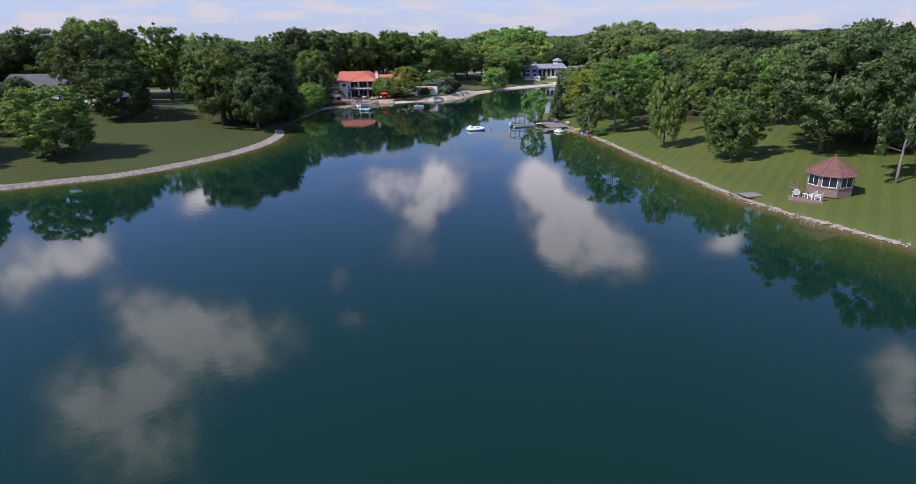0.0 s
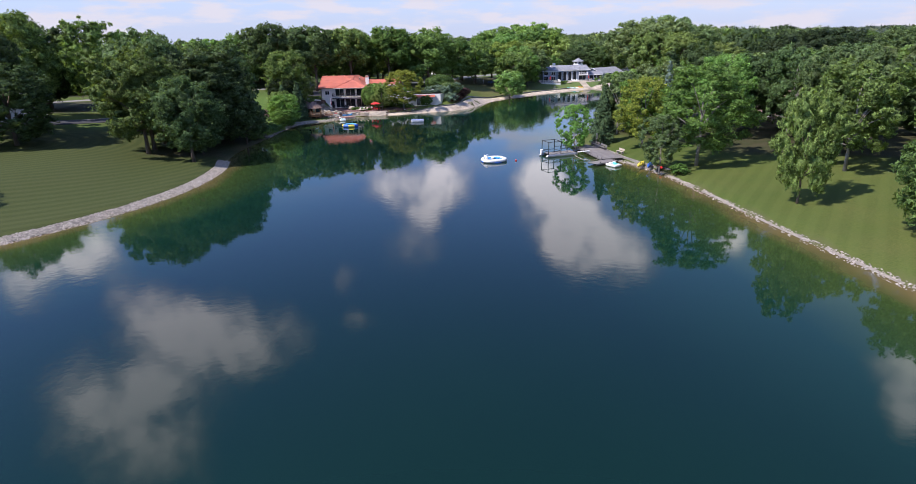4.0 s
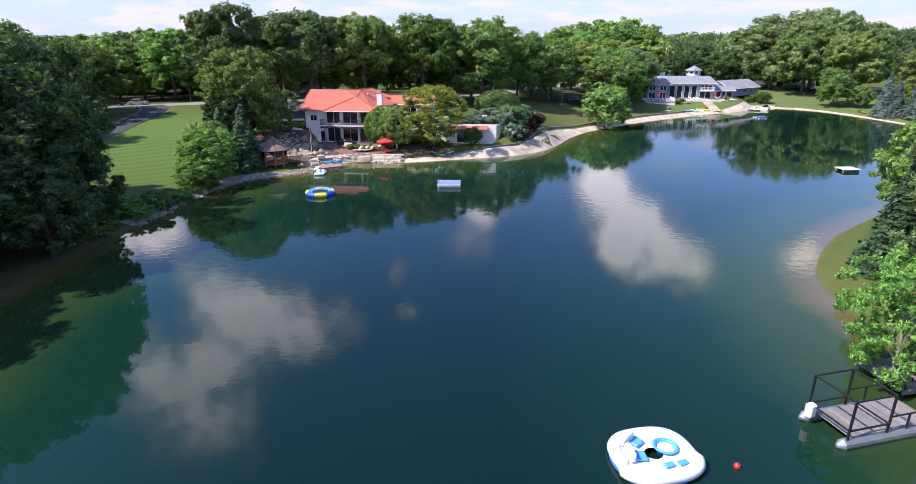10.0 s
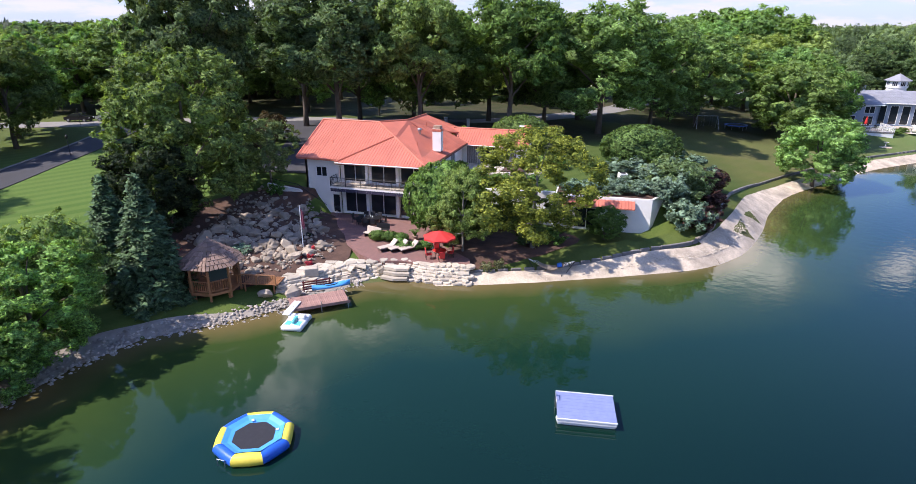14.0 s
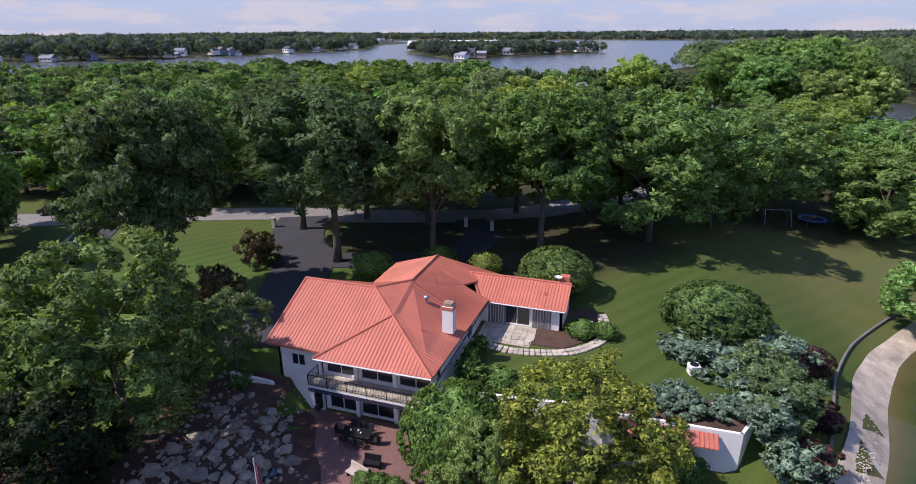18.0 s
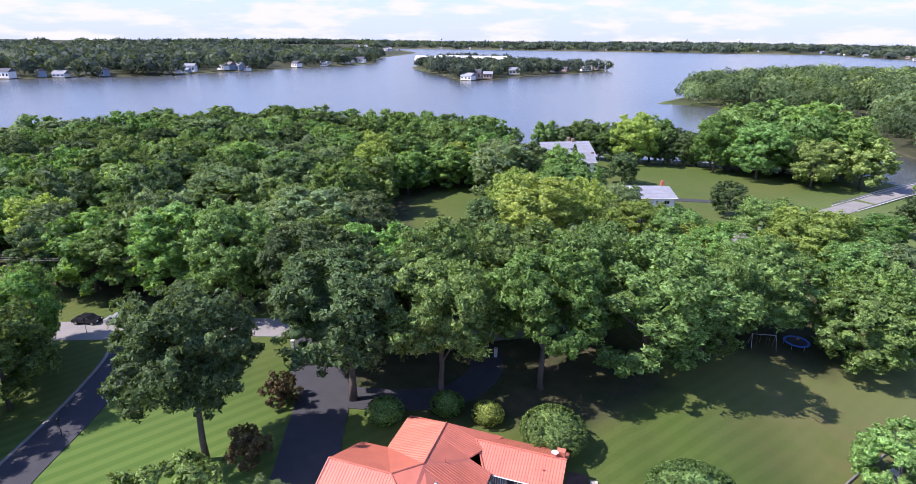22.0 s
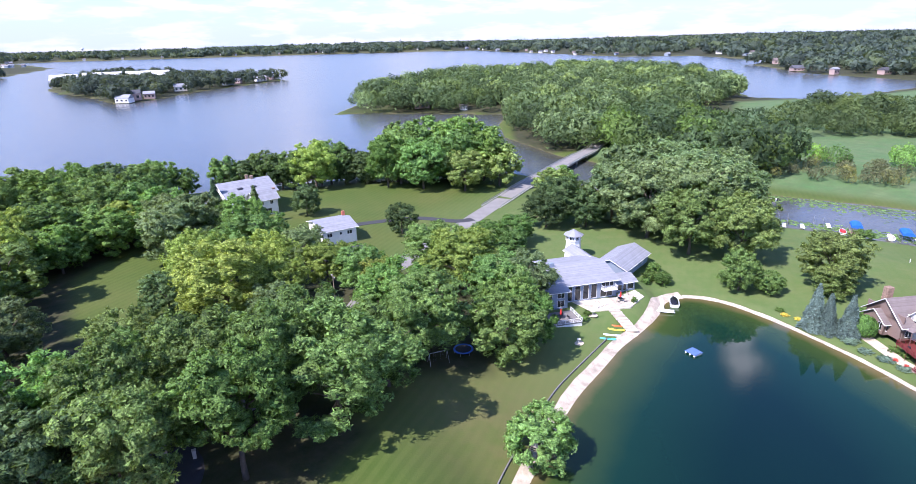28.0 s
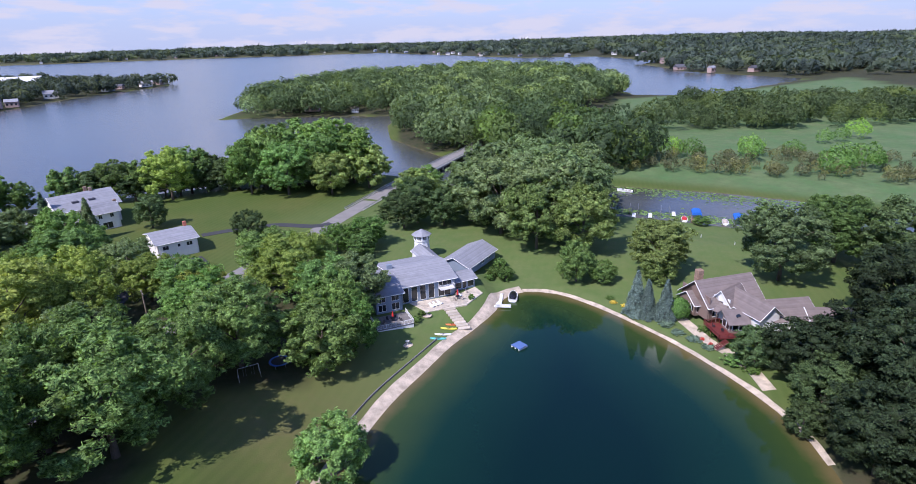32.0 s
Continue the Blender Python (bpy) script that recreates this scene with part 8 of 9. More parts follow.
dock("timber_platform", "weathered grey timber platform on the bank", (36.4, 71.8, gz(36.4, 71.8)), 12, 3.0, 2.0, 0.12, M_GREYWOOD, 0.16)


def adirondack(at, rz):
    t = thing("adirondack_chair", "white slatted garden chair on the deck", "chair", at, rz, "white chairs on the deck")
    for k in range(5):
        part("back_slat", Geo().box((-0.22 + 0.11 * k, 0.32, 0.65), (0.095, 0.03, 0.8 + 0.06 * (2 - abs(k - 2))), 0, 0.006, -0.4), M_PLAST, t)
        part("seat_slat", Geo().box((0, -0.3 + 0.12 * k, 0.38 - 0.025 * k), (0.55, 0.1, 0.025), 0, 0.005), M_PLAST, t)
    for x in (-0.33, 0.33):
        part("armrest", Geo().box((x, -0.02, 0.58), (0.13, 0.75, 0.03), 0, 0.01), M_PLAST, t)
        part("leg", Geo().box((x, -0.32, 0.29), (0.05, 0.1, 0.58), 0, 0.008), M_PLAST, t)
        part("leg", Geo().box((x, 0.3, 0.25), (0.05, 0.1, 0.6), 0, 0.008), M_PLAST, t)


ZD = gz(41, 68) + 0.21
adirondack((40.4, 69.3, ZD), 150)
adirondack((42.2, 67.6, ZD), -140)
adirondack((41.6, 68.0, ZD), 200)
st = thing("side_table", "small white side table between the chairs", "table", (41.3, 68.9, ZD))
part("tabletop", Geo().box((0, 0, 0.42), (0.45, 0.45, 0.03), 0, 0.01), M_PLAST, st)
for x in (-0.18, 0.18):
    for y in (-0.18, 0.18):
        part("leg", Geo().box((x, y, 0.2), (0.04, 0.04, 0.41), 0, 0.005), M_PLAST, st)


# ---- other houses ----
def gable_block(t, cx, cy, rz, lx, ly, z0, ze, zr, wall_mat, roof_mat, over=0.5, front=(), back=(), left=(), right=(), course=0.35, trim=None):
    """Four walls with openings under a pitched roof whose ridge runs along the length."""
    m = pose(cx, cy, 0, 0, 0, rz)
    w = lambda x, y: (m @ Vector((x, y, 0)))[:2]
    hx, hy = lx / 2, ly / 2
    wall(t, w(-hx, -hy), w(hx, -hy), z0, ze, wall_mat, front, frame_mat=trim)
    wall(t, w(hx, -hy), w(hx, hy), z0, ze, wall_mat, right, frame_mat=trim)
    wall(t, w(hx, hy), w(-hx, hy), z0, ze, wall_mat, back, frame_mat=trim)
    wall(t, w(-hx, hy), w(-hx, -hy), z0, ze, wall_mat, left, frame_mat=trim)
    k = (zr - ze) / hy
    v = lambda x, y, z: m @ Vector((x, y, z))
    ex, ey, eo = hx + over, hy + over, ze - k * over
    roof(t, [[v(-ex, -ey, eo + 0.15), v(ex, -ey, eo + 0.15), v(ex, 0, zr + 0.15), v(-ex, 0, zr + 0.15)], [v(ex, ey, eo + 0.15), v(-ex, ey, eo + 0.15), v(-ex, 0, zr + 0.15), v(ex, 0, zr + 0.15)]], roof_mat, 0.14, 0, course)
    for s in (-1, 1):
        a, b, c = v(s * hx, -hy, ze), v(s * hx, hy, ze), v(s * hx, 0, zr)
        d = m.to_3x3() @ Vector((-s * 0.2, 0, 0))
        part("gable", Geo().add([a, b, c, a + d, b + d, c + d], [(0, 1, 2), (3, 5, 4), (0, 2, 5, 3), (1, 4, 5, 2)]), wall_mat, t)
        for y in (-1, 1):
            part("bargeboard", Geo().tube([v(s * ex, y * ey, eo + 0.06), v(s * ex, 0, zr + 0.06)], 0.09, 4), M_TRIM, t)
    for y in (-1, 1):
        part("fascia", Geo().tube([v(-ex, y * ey, eo + 0.06), v(ex, y * ey, eo + 0.06)], 0.08, 4), M_TRIM, t)
    return m


def row(u0, u1, n, w, v0, v1, bars=2):
    return [(u0 + (u1 - u0) * (k + 0.5) / n - w / 2, u0 + (u1 - u0) * (k + 0.5) / n + w / 2, v0, v1, bars) for k in range(n)]


# grey-blue house with the look-out tower
bh = thing("house", "grey blue sided house with grey roofs and white look-out tower", "house")
gable_block(bh, 38.1, 303.0, 3, 14.5, 16.4, 2.5, 6.9, 8.5, M_BLUE, M_SLATE, 0.6, row(1.2, 9.6, 4, 1.5, 2.75, 6.4, 1) + [(10.3, 13.6, 5.3, 6.5, 3), (10.2, 13.4, 2.75, 4.7, 2)], row(1, 13, 5, 1.3, 3.5, 5), (), ())
gable_block(bh, 28.6, 300.2, 3, 6.2, 16.8, 2.5, 6.7, 8.1, M_BLUE, M_SLATE, 0.5, [(0.5, 2.3, 5.1, 6.4), (3.6, 5.4, 5.1, 6.4), (0.5, 2.3, 2.9, 4.6), (3.6, 5.4, 2.9, 4.6)], (), row(1, 12, 4, 1.2, 5.1, 6.4))
gable_block(bh, 55.5, 312.0, 40, 15.0, 8.5, 2.5, 5.0, 6.9, M_BLUE, M_SLATE, 0.6, [(7, 8.6, 3.3, 4.5), (10.5, 12, 3.3, 4.5)], row(2, 13, 4, 1.3, 3.3, 4.5), (), [(3, 5.5, 3.2, 4.6)])
gable_block(bh, 48.6, 299.8, 8, 5.6, 5.4, 2.5, 4.9, 5.9, M_BLUE, M_SLATE, 0.5, [(0.3, 1.9, 2.9, 4.6, 1), (2.2, 3.2, 2.7, 4.6, 1), (3.5, 5.3, 2.9, 4.6, 1)], (), (), [(0.6, 2.2, 2.9, 4.6), (2.8, 4.6, 2.9, 4.6)])
part("balcony", Geo().box((43.4, 294.2, 4.95), (3.6, 1.6, 0.18), 0.05, 0.02), M_TRIM, bh)
railing(bh, [(41.6, 294.9, 5.0), (41.7, 293.4, 5.0), (45.2, 293.6, 5.0), (45.1, 295.0, 5.0)], 0.95, M_TRIM, 0.2, 0.02, 1.2, 0.04)
part("chimney", Geo().box((31.8, 302.6, 8.6), (1.2, 0.9, 2.0), 0.05, 0.02), M_BLUE, bh)
tw = thing("lookout_tower", "white octagonal look-out tower with grey roof", "tower", (45.4, 321.5, 2.4), 10)
tw.scale = (1.12, 1.12, 1.03)
for k in range(8):
    for (r0, z0), (r1, z1) in (((2.15, 0), (1.75, 5.3)),):
        a, b = octagon(r0, z0)[k], octagon(r0, z0)[(k + 1) % 8]
        c, d = octagon(r1, z1)[(k + 1) % 8], octagon(r1, z1)[k]
        part("wall", Geo().add([a, b, c, d, *[(x * 0.9, y * 0.9, z) for x, y, z in (a, b, c, d)]], [(0, 1, 2, 3), (7, 6, 5, 4), (0, 3, 7, 4), (1, 5, 6, 2), (3, 2, 6, 7), (0, 4, 5, 1)]), M_TRIM, tw)
    p, q = Vector(octagon(1.85, 0)[k]), Vector(octagon(1.85, 0)[(k + 1) % 8])
    wall(tw, q[:2], p[:2], 5.3, 7.0, M_TRIM, [(0.2, 1.22, 5.7, 6.7, 3)], 0.1)
    e0, e1 = Vector(octagon(2.5, 6.9)[k]), Vector(octagon(2.5, 6.9)[(k + 1) % 8])
    part("roof_panel", Geo().slab([e0, e1, (0, 0, 8.4)], 0.1), M_SLATE, tw)
gable_block(bh, 44.4, 314.0, 95, 9.5, 4.5, 2.5, 6.2, 7.6, M_TRIM, M_SLATE, 0.4)
terr = thing("terrace", "pale stone terrace behind the grey blue house", "terrace")
flags(terr, [(34.5, 293.6), (46, 293.9), (51, 296.5), (51.5, 293.5), (46, 289.0), (37.0, 289.0)], 1.0, 2.62, M_LIME, rk)
part("base", Geo().prism([(34.3, 294.6), (46, 294.6), (51.6, 297.2), (52, 293.2), (46.2, 288.7), (36.6, 288.7)], 0.6, 2.56), M_LIME, terr)
ss = thing("garden_stairs", "broad stone steps from the terrace to the beach", "stairs")
for k in range(8):
    u = k / 7
    part("step", Geo().box((42.0 + 1.0 * u, 288.4 - 6.6 * u, 2.35 - 0.24 * k), (2.6, 1.1, 0.28), -0.12, 0.03), M_LIME, ss)
dk = dock("deck", "grey deck with white railing beside the house", (28.4, 287.3, 0), 3, 8.0, 6.0, 2.6, M_GREYWOOD, 0.2, ((-3.8, -2.8), (3.8, -2.8), (0, -2.8)), M_TRIM)
railing(dk, [(-4, 2.9, 2.62), (-4, -2.95, 2.62), (4, -2.95, 2.62), (4, 2.9, 2.62)], 0.95, M_TRIM, 0.16, 0.02, 1.8, 0.045)
part("skirting", Geo().box((0, -2.9, 1.9), (8.0, 0.08, 1.3), 0, 0.01), M_TRIM, dk)
for at, rz in (((27.5, 287.6, 2.64), 20), ((29.2, 288.3, 2.64), 200), ((30.2, 286.6, 2.64), 100), ((26.2, 286.2, 2.64), -60)):
    chair("dark garden chair on the white railed deck", at, rz, M_BLACK, M_MESH, "chairs on the deck")
for x, y, z in ((28.6, 287.2, 2.64), (45.3, 292.2, 2.64)):
    u = thing("patio_umbrella", "closed red patio umbrella", "umbrella", (x, y, z))
    part("pole", Geo().tube([(0, 0, 0), (0, 0, 2.4)], 0.025, 7), M_BLACK, u)
    part("canopy", Geo().lathe([(0.0, 2.5), (0.12, 2.2), (0.26, 1.3), (0.2, 1.0), (0, 1.0)], 10), M_REDCL, u)
    tb = thing("round_table", "round dark patio table with umbrella", "table", (x, y, z))
    part("tabletop", Geo().lathe([(0.04, 0.7), (0.55, 0.7), (0.56, 0.74), (0.04, 0.74)], 18), M_BLACK, tb)
    for k in range(3):
        part("leg", Geo().tube([(0.35 * math.cos(k * 2.1), 0.35 * math.sin(k * 2.1), 0), (0.25 * math.cos(k * 2.1), 0.25 * math.sin(k * 2.1), 0.7)], 0.02, 5), M_BLACK, tb)
for x, y, a in ((38.6, 290.6, 30), (39.6, 290.9, 30), (40.7, 291.3, 30), (46.3, 293.6, 10)):
    t = thing("sun_lounger", "white slatted lounger on the stone terrace", "lounger", (x, y, 2.64), a, "white loungers on the terrace")
    part("bed", Geo().box((0, 0, 0.3), (0.65, 1.3, 0.08), 0, 0.02), M_PLAST, t)
    part("backrest", Geo().box((0, 0.8, 0.48), (0.65, 0.6, 0.07), 0, 0.02, 0.6), M_PLAST, t)
    for px in (-0.27, 0.27):
        part("leg", Geo().box((px, 0, 0.14), (0.05, 1.1, 0.28), 0, 0.01), M_PLAST, t)
for at, rz in (((44.4, 291.6, 2.64), 60), ((46.0, 291.4, 2.64), -80), ((45.4, 293.1, 2.64), 0), ((48.4, 294.6, 2.64), 40)):
    chair("grey garden chair on the stone terrace", at, rz, M_BLACK, M_BEIGECL, "chairs on the stone terrace")
for x, y in ((36.4, 287.6), (29.6, 279.2)):
    bb = thing("bird_bath", "stone bird bath in a ring of gravel", "bird bath", (x, y, gz(x, y)))
    part("gravel_ring", Geo().lathe([(0, 0.06), (1.0, 0.06), (1.1, 0.0)], 20), M_SAND, bb)
    part("column", Geo().lathe([(0.22, 0.05), (0.1, 0.2), (0.08, 0.7), (0.14, 0.75), (0, 0.75)], 12), M_CONC, bb)
    part("bowl", Geo().lathe([(0.1, 0.72), (0.42, 0.85), (0.44, 0.9), (0.36, 0.86), (0, 0.82)], 16), M_CONC, bb)
for x, y, h, r in ((33.6, 286.2, 0.9, 1.2), (35.2, 288.0, 0.8, 1.0), (48.2, 291.0, 1.5, 0.8), (60.2, 305.5, 2.4, 2.2), (58.0, 303.2, 1.6, 1.4), (63.5, 309.5, 2.2, 2.0)):
    plant("bush", "hedge", x, y, h, r, "beside the grey blue house", rt)
d2 = dock("dock", "white topped dock below the grey blue house", (55.8, 292.0, 0), 62, 7.6, 1.4, 0.5, M_PLAST, 0.3, ((-3, 0.6), (3, 0.6), (3, -0.6)))
dock("dock", "white topped cross arm of the dock", (55.0, 289.0, 0), -25, 4.6, 1.3, 0.5, M_PLAST, 0.3, ((-2, 0.5), (2, 0.5)))
dock("boat_ramp", "timber edged ramp beside the steps", (46.0, 288.2, 0), 42, 5.5, 1.8, 0.62, M_CEDAR, 0.3)


def runabout(label, at, rz, length=5.0, width=2.0, cover=None, hull_mat=None):
    t = thing("motor_boat", label, "boat", at, rz)
    hull = Geo()
    for i in range(9):
        u = i / 8
        w = width / 2 * (1 - max(0.0, u - 0.45) ** 2 * 3.0)
        w = max(w, 0.04)
        x = -length / 2 + u * length
        hull.v += [(x, -w, 0.75 + 0.2 * u), (x, -w * 0.8, 0.1), (x, 0, -0.15 + 0.25 * max(0, u - 0.7)), (x, w * 0.8, 0.1), (x, w, 0.75 + 0.2 * u)]
    hull.f = [(i * 5 + k, i * 5 + k + 1, (i + 1) * 5 + k + 1, (i + 1) * 5 + k) for i in range(8) for k in range(4)] + [(0, 4, 3, 2, 1)]
    hull.v += [(v[0], v[1] * 0.86, v[2] - 0.02) for v in hull.v[:45]]
    hull.f += [(i * 5 + k, (i + 1) * 5 + k, 45 + (i + 1) * 5 + k, 45 + i * 5 + k) for i in range(8) for k in (0, 4)]
    part("hull", hull, hull_mat or M_PLAST, t)
    if cover:
        part("cover", Geo().lathe([(0, 1.15), (0.5, 1.1), (0.95, 0.85), (1.0, 0.7)], 16, squash=(length * 0.46, width * 0.46)), cover, t, smooth=True)
    else:
        part("deck", Geo().slab([(length * 0.12, -width * 0.36, 0.86), (length * 0.48, -0.05, 0.95), (length * 0.48, 0.05, 0.95), (length * 0.12, width * 0.36, 0.86)], 0.05), M_PLAST, t)
        part("windscreen", Geo().slab([(length * 0.12, -width * 0.34, 1.2), (length * 0.12, width * 0.34, 1.2), (length * 0.2, width * 0.3, 0.86), (length * 0.2, -width * 0.3, 0.86)], 0.03), M_GLASS, t)
        for x in (-0.3, -1.3):
            part("seat", Geo().box((x * length / 5, 0, 0.5), (0.6, width * 0.7, 0.5), 0, 0.08), M_BEIGECL, t)
        part("outboard", Geo().box((-length / 2 - 0.2, 0, 0.6), (0.4, 0.4, 0.8), 0, 0.1), M_BLACK, t)
    return t


runabout("white pontoon boat with black canopy at the dock", (59.8, 292.8, 0), 62, 5.2, 2.2, M_CARB)
runabout("small covered water scooter beside the dock", (54.6, 293.6, 0), 150, 2.8, 1.1, M_PLAST)
runabout("white motor boat heading along the channel", (143.5, 366.0, 0), 128, 6.5, 2.3)

# brown house on the east bank
br = thing("house", "brown shingled house with stone chimney and white gables", "house")
gable_block(br, 97.3, 266.0, -4, 13, 9, 2.4, 5.9, 9.7, M_BROWNW, M_BROWNSH, 0.7, [(1, 2.6, 3, 5.2), (9, 12, 3, 5.2)], (), [(3.2, 5.8, 6.2, 7.6)], row(1, 8, 3, 1.3, 3.2, 4.9), 0.35, M_TRIM)
# low west bay, arched gable, long south ridge, garage wings
gable_block(br, 91.4, 267.6, -4, 3.0, 5.4, 2.2, 5.0, 6.9, M_BROWNW, M_BROWNSH, 0.55, [(0.5, 2.4, 2.9, 4.7)], (), row(0.5, 5, 3, 1.1, 2.9, 4.6), (), 0.35, M_TRIM)
gable_block(br, 96.3, 262.6, 16, 6.4, 3.9, 2.4, 6.5, 8.9, M_TRIM, M_BROWNSH, 0.55, (), (), [(1.45, 2.45, 6.0, 7.4)], (), 0.35, M_BROWNW)
gable_block(br, 97.4, 257.6, -92, 9.6, 5.0, 2.4, 6.4, 8.6, M_TRIM, M_BROWNSH, 0.6, row(0.8, 8.8, 5, 1.2, 5.3, 6.2), (), (), (), 0.35, M_BROWNW)
gable_block(br, 104.2, 255.9, -14, 9.0, 8.6, 2.4, 5.0, 7.6, M_TRIM, M_BROWNSH, 0.6, row(1, 8, 3, 1.2, 3.2, 4.7))
gable_block(br, 109.9, 251.6, -24, 6.4, 7.6, 2.4, 4.5, 6.4, M_BROWNW, M_BROWNSH, 0.6, row(1, 6, 2, 2.2, 2.6, 4.3))
# sun room and entry under lean-to roofs
part("sun_room_wall", Geo().prism([(91.0, 258.6), (90.2, 255.6), (93.1, 254.6), (95.2, 256.4), (95.4, 257.6)], 2.4, 5.0), M_BROWNW, br)
roof(br, [[(89.2, 255.0, 4.9), (93.4, 253.6, 4.9), (96.0, 256.8, 6.2), (91.2, 259.6, 6.2)]], M_BROWNSH, 0.16, 0, 0.35)
roof(br, [[(90.4, 262.2, 5.3), (90.9, 260.0, 5.2), (93.4, 259.8, 6.0), (93.0, 262.8, 6.2)]], M_BROWNSH, 0.16, 0, 0.35)
for x0, y0, x1, y1 in ((90.95, 258.3, 90.6, 257.1), (90.55, 256.9, 90.25, 255.9), (90.6, 255.42, 91.7, 255.05), (91.9, 254.98, 92.9, 254.64)):
    length, turn = math.hypot(x1 - x0, y1 - y0), math.atan2(y1 - y0, x1 - x0)
    pane = part("window", Geo().box(((x0 + x1) / 2 - 0.03, (y0 + y1) / 2 - 0.03, 4.0), (length + 0.12, 0.1, 1.62), turn, 0.01), M_TRIM, br)
    part("pane", Geo().box(((x0 + x1) / 2 - 0.06, (y0 + y1) / 2 - 0.06, 4.0), (length - 0.06, 0.1, 1.42), turn, 0.004), M_GLASS, pane)
for x, y in ((90.7, 261.9), (91.1, 260.3)):
    part("post", Geo().box((x, y, 3.8), (0.16, 0.16, 2.9), 0, 0.01), M_BROWNW, br)
chim = part("chimney", Geo().box((93.9, 269.4, 6.4), (1.5, 1.3, 8.6), -0.1, 0.1), M_STONEW, br, "rough brown field stone chimney")
rc = random.Random(77)
for k in range(64):
    a, z = k * 2.4, 5.4 + 5.3 * k / 64
    x, y = math.cos(a), math.sin(a)
    far = 0.72 / max(abs(x), abs(y) * 1.12)
    part("stone", Geo().rock((93.9 + x * far, 269.4 + y * far, z), (rc.uniform(0.24, 0.40), rc.uniform(0.24, 0.40), rc.uniform(0.14, 0.24)), rc), M_STONEW, chim)
for x, y, z in ((91.6, 264.2, 7.2), (92.6, 256.3, 5.75)):
    part("skylight", Geo().box((x, y, z), (0.9, 0.8, 0.14), -0.3, 0.02, 0, -0.5), M_GLASS, br)
bd = dock("deck", "dark red wooden deck with railings", (89.2, 257.2, 0), -15, 3.4, 6.4, 2.7, M_REDSTAIN, 0.2, ((-1.8, -2.8), (-1.8, 2.8), (-1.8, 0)), M_REDSTAIN)
railing(bd, [(1.7, -3.2, 2.7), (-1.7, -3.2, 2.7), (-1.7, 3.2, 2.7), (1.7, 3.2, 2.7)], 0.95, M_REDSTAIN, 0.16, 0.02, 1.5, 0.05)
rs = thing("deck_stairs", "dark red wooden stairs down to the path", "stairs", (87.6, 253.6, 0), -15)
for k in range(8):
    part("tread", Geo().box((-0.28 * k, 0, 2.5 - 0.2 * k), (0.32, 1.3, 0.06), 0, 0.01), M_REDSTAIN, rs)
for y in (-0.65, 0.65):
    part("stringer", Geo().tube([(0.1, y, 2.5), (-2.2, y, 0.9)], 0.07, 4), M_REDSTAIN, rs)
for at, rz in (((89.0, 258.6, 2.73), 40), ((89.2, 256.4, 2.73), 120)):
    chair("dark chair on the red wooden deck", at, rz, M_BLACK, M_MESH, "chairs on the red deck")
setting("garden_path", strip(smooth_line([(88.6, 269.5), (87.6, 263), (86.8, 257), (87.2, 251.5), (86.6, 246), (84.5, 240)], 0.8, False), 1.2, -1.2, 0.07), M_SAND, "pale gravel garden path")
for x, y, leaf, h, r in ((83.6, 262.5, "juniper", 0.6, 1.6), (84.6, 259, "juniper", 0.6, 1.6), (85, 255.4, "juniper", 0.6, 1.5), (83.6, 266.3, "juniper", 1.0, 1.8), (85.4, 249.0, "fresh", 1.6, 2.4), (86.2, 245.6, "hedge", 1.2, 1.8), (88.6, 261.0, "hedge", 1.1, 1.2), (88.9, 258.6, "hedge", 1.1, 1.2), (88.8, 254.0, "hedge", 1.1, 1.1),
                         (86.0, 258.2, "red", 0.7, 0.5), (86.2, 256.0, "red", 0.6, 0.45), (80.9, 277.5, "yellow", 0.6, 0.9), (79.6, 280.0, "yellow", 0.6, 1.0), (81.8, 275.5, "hedge", 0.8, 1.4), (80.2, 282.2, "hedge", 0.6, 1.2), (89.8, 272.8, "hedge", 1.4, 1.4), (94.6, 274.5, "hedge", 1.6, 1.5), (90.6, 251.0, "lime", 3.6, 1.8), (88.4, 268.0, "hedge", 1.2, 1.2)):
    plant("bush", leaf, x, y, h, r, "in the east bank garden", rt)
setting("driveway_east", strip(smooth_line([(115, 250.5), (121, 252), (128, 251), (140, 246)], 1.5, False), 3.2, -3.2, 0.07), M_ASPH, "asphalt drive beside the brown house")

# white house and the large grey-roofed house by the lake
wh = thing("house", "white two storey house with grey hipped roof", "house")
gable_block(wh, -20.9, 353.6, 20, 10.6, 13.5, 3.0, 8.4, 9.9, M_WHITE, M_SLATE, 0.6, [(1.3, 2.9, 6.4, 7.6), (5.2, 6.0, 6.6, 7.5, 1), (7.6, 9.2, 6.4, 7.6)], (), row(1, 12, 4, 1.2, 6.4, 7.6), row(1, 12, 3, 1.2, 6.4, 7.6))
part("chimney", Geo().box((-17.3, 358.0, 10.3), (0.9, 0.9, 1.3), 0.3, 0.02), M_TILE, wh)
setting("parking_court", Geo().prism([(-26, 330.5), (-10.5, 338), (-12.8, 344.6), (-24.0, 341), (-28, 336)], gz(-18, 338) - 0.6, gz(-18, 338) + 0.25), M_ASPH, "dark asphalt court beside the white house")
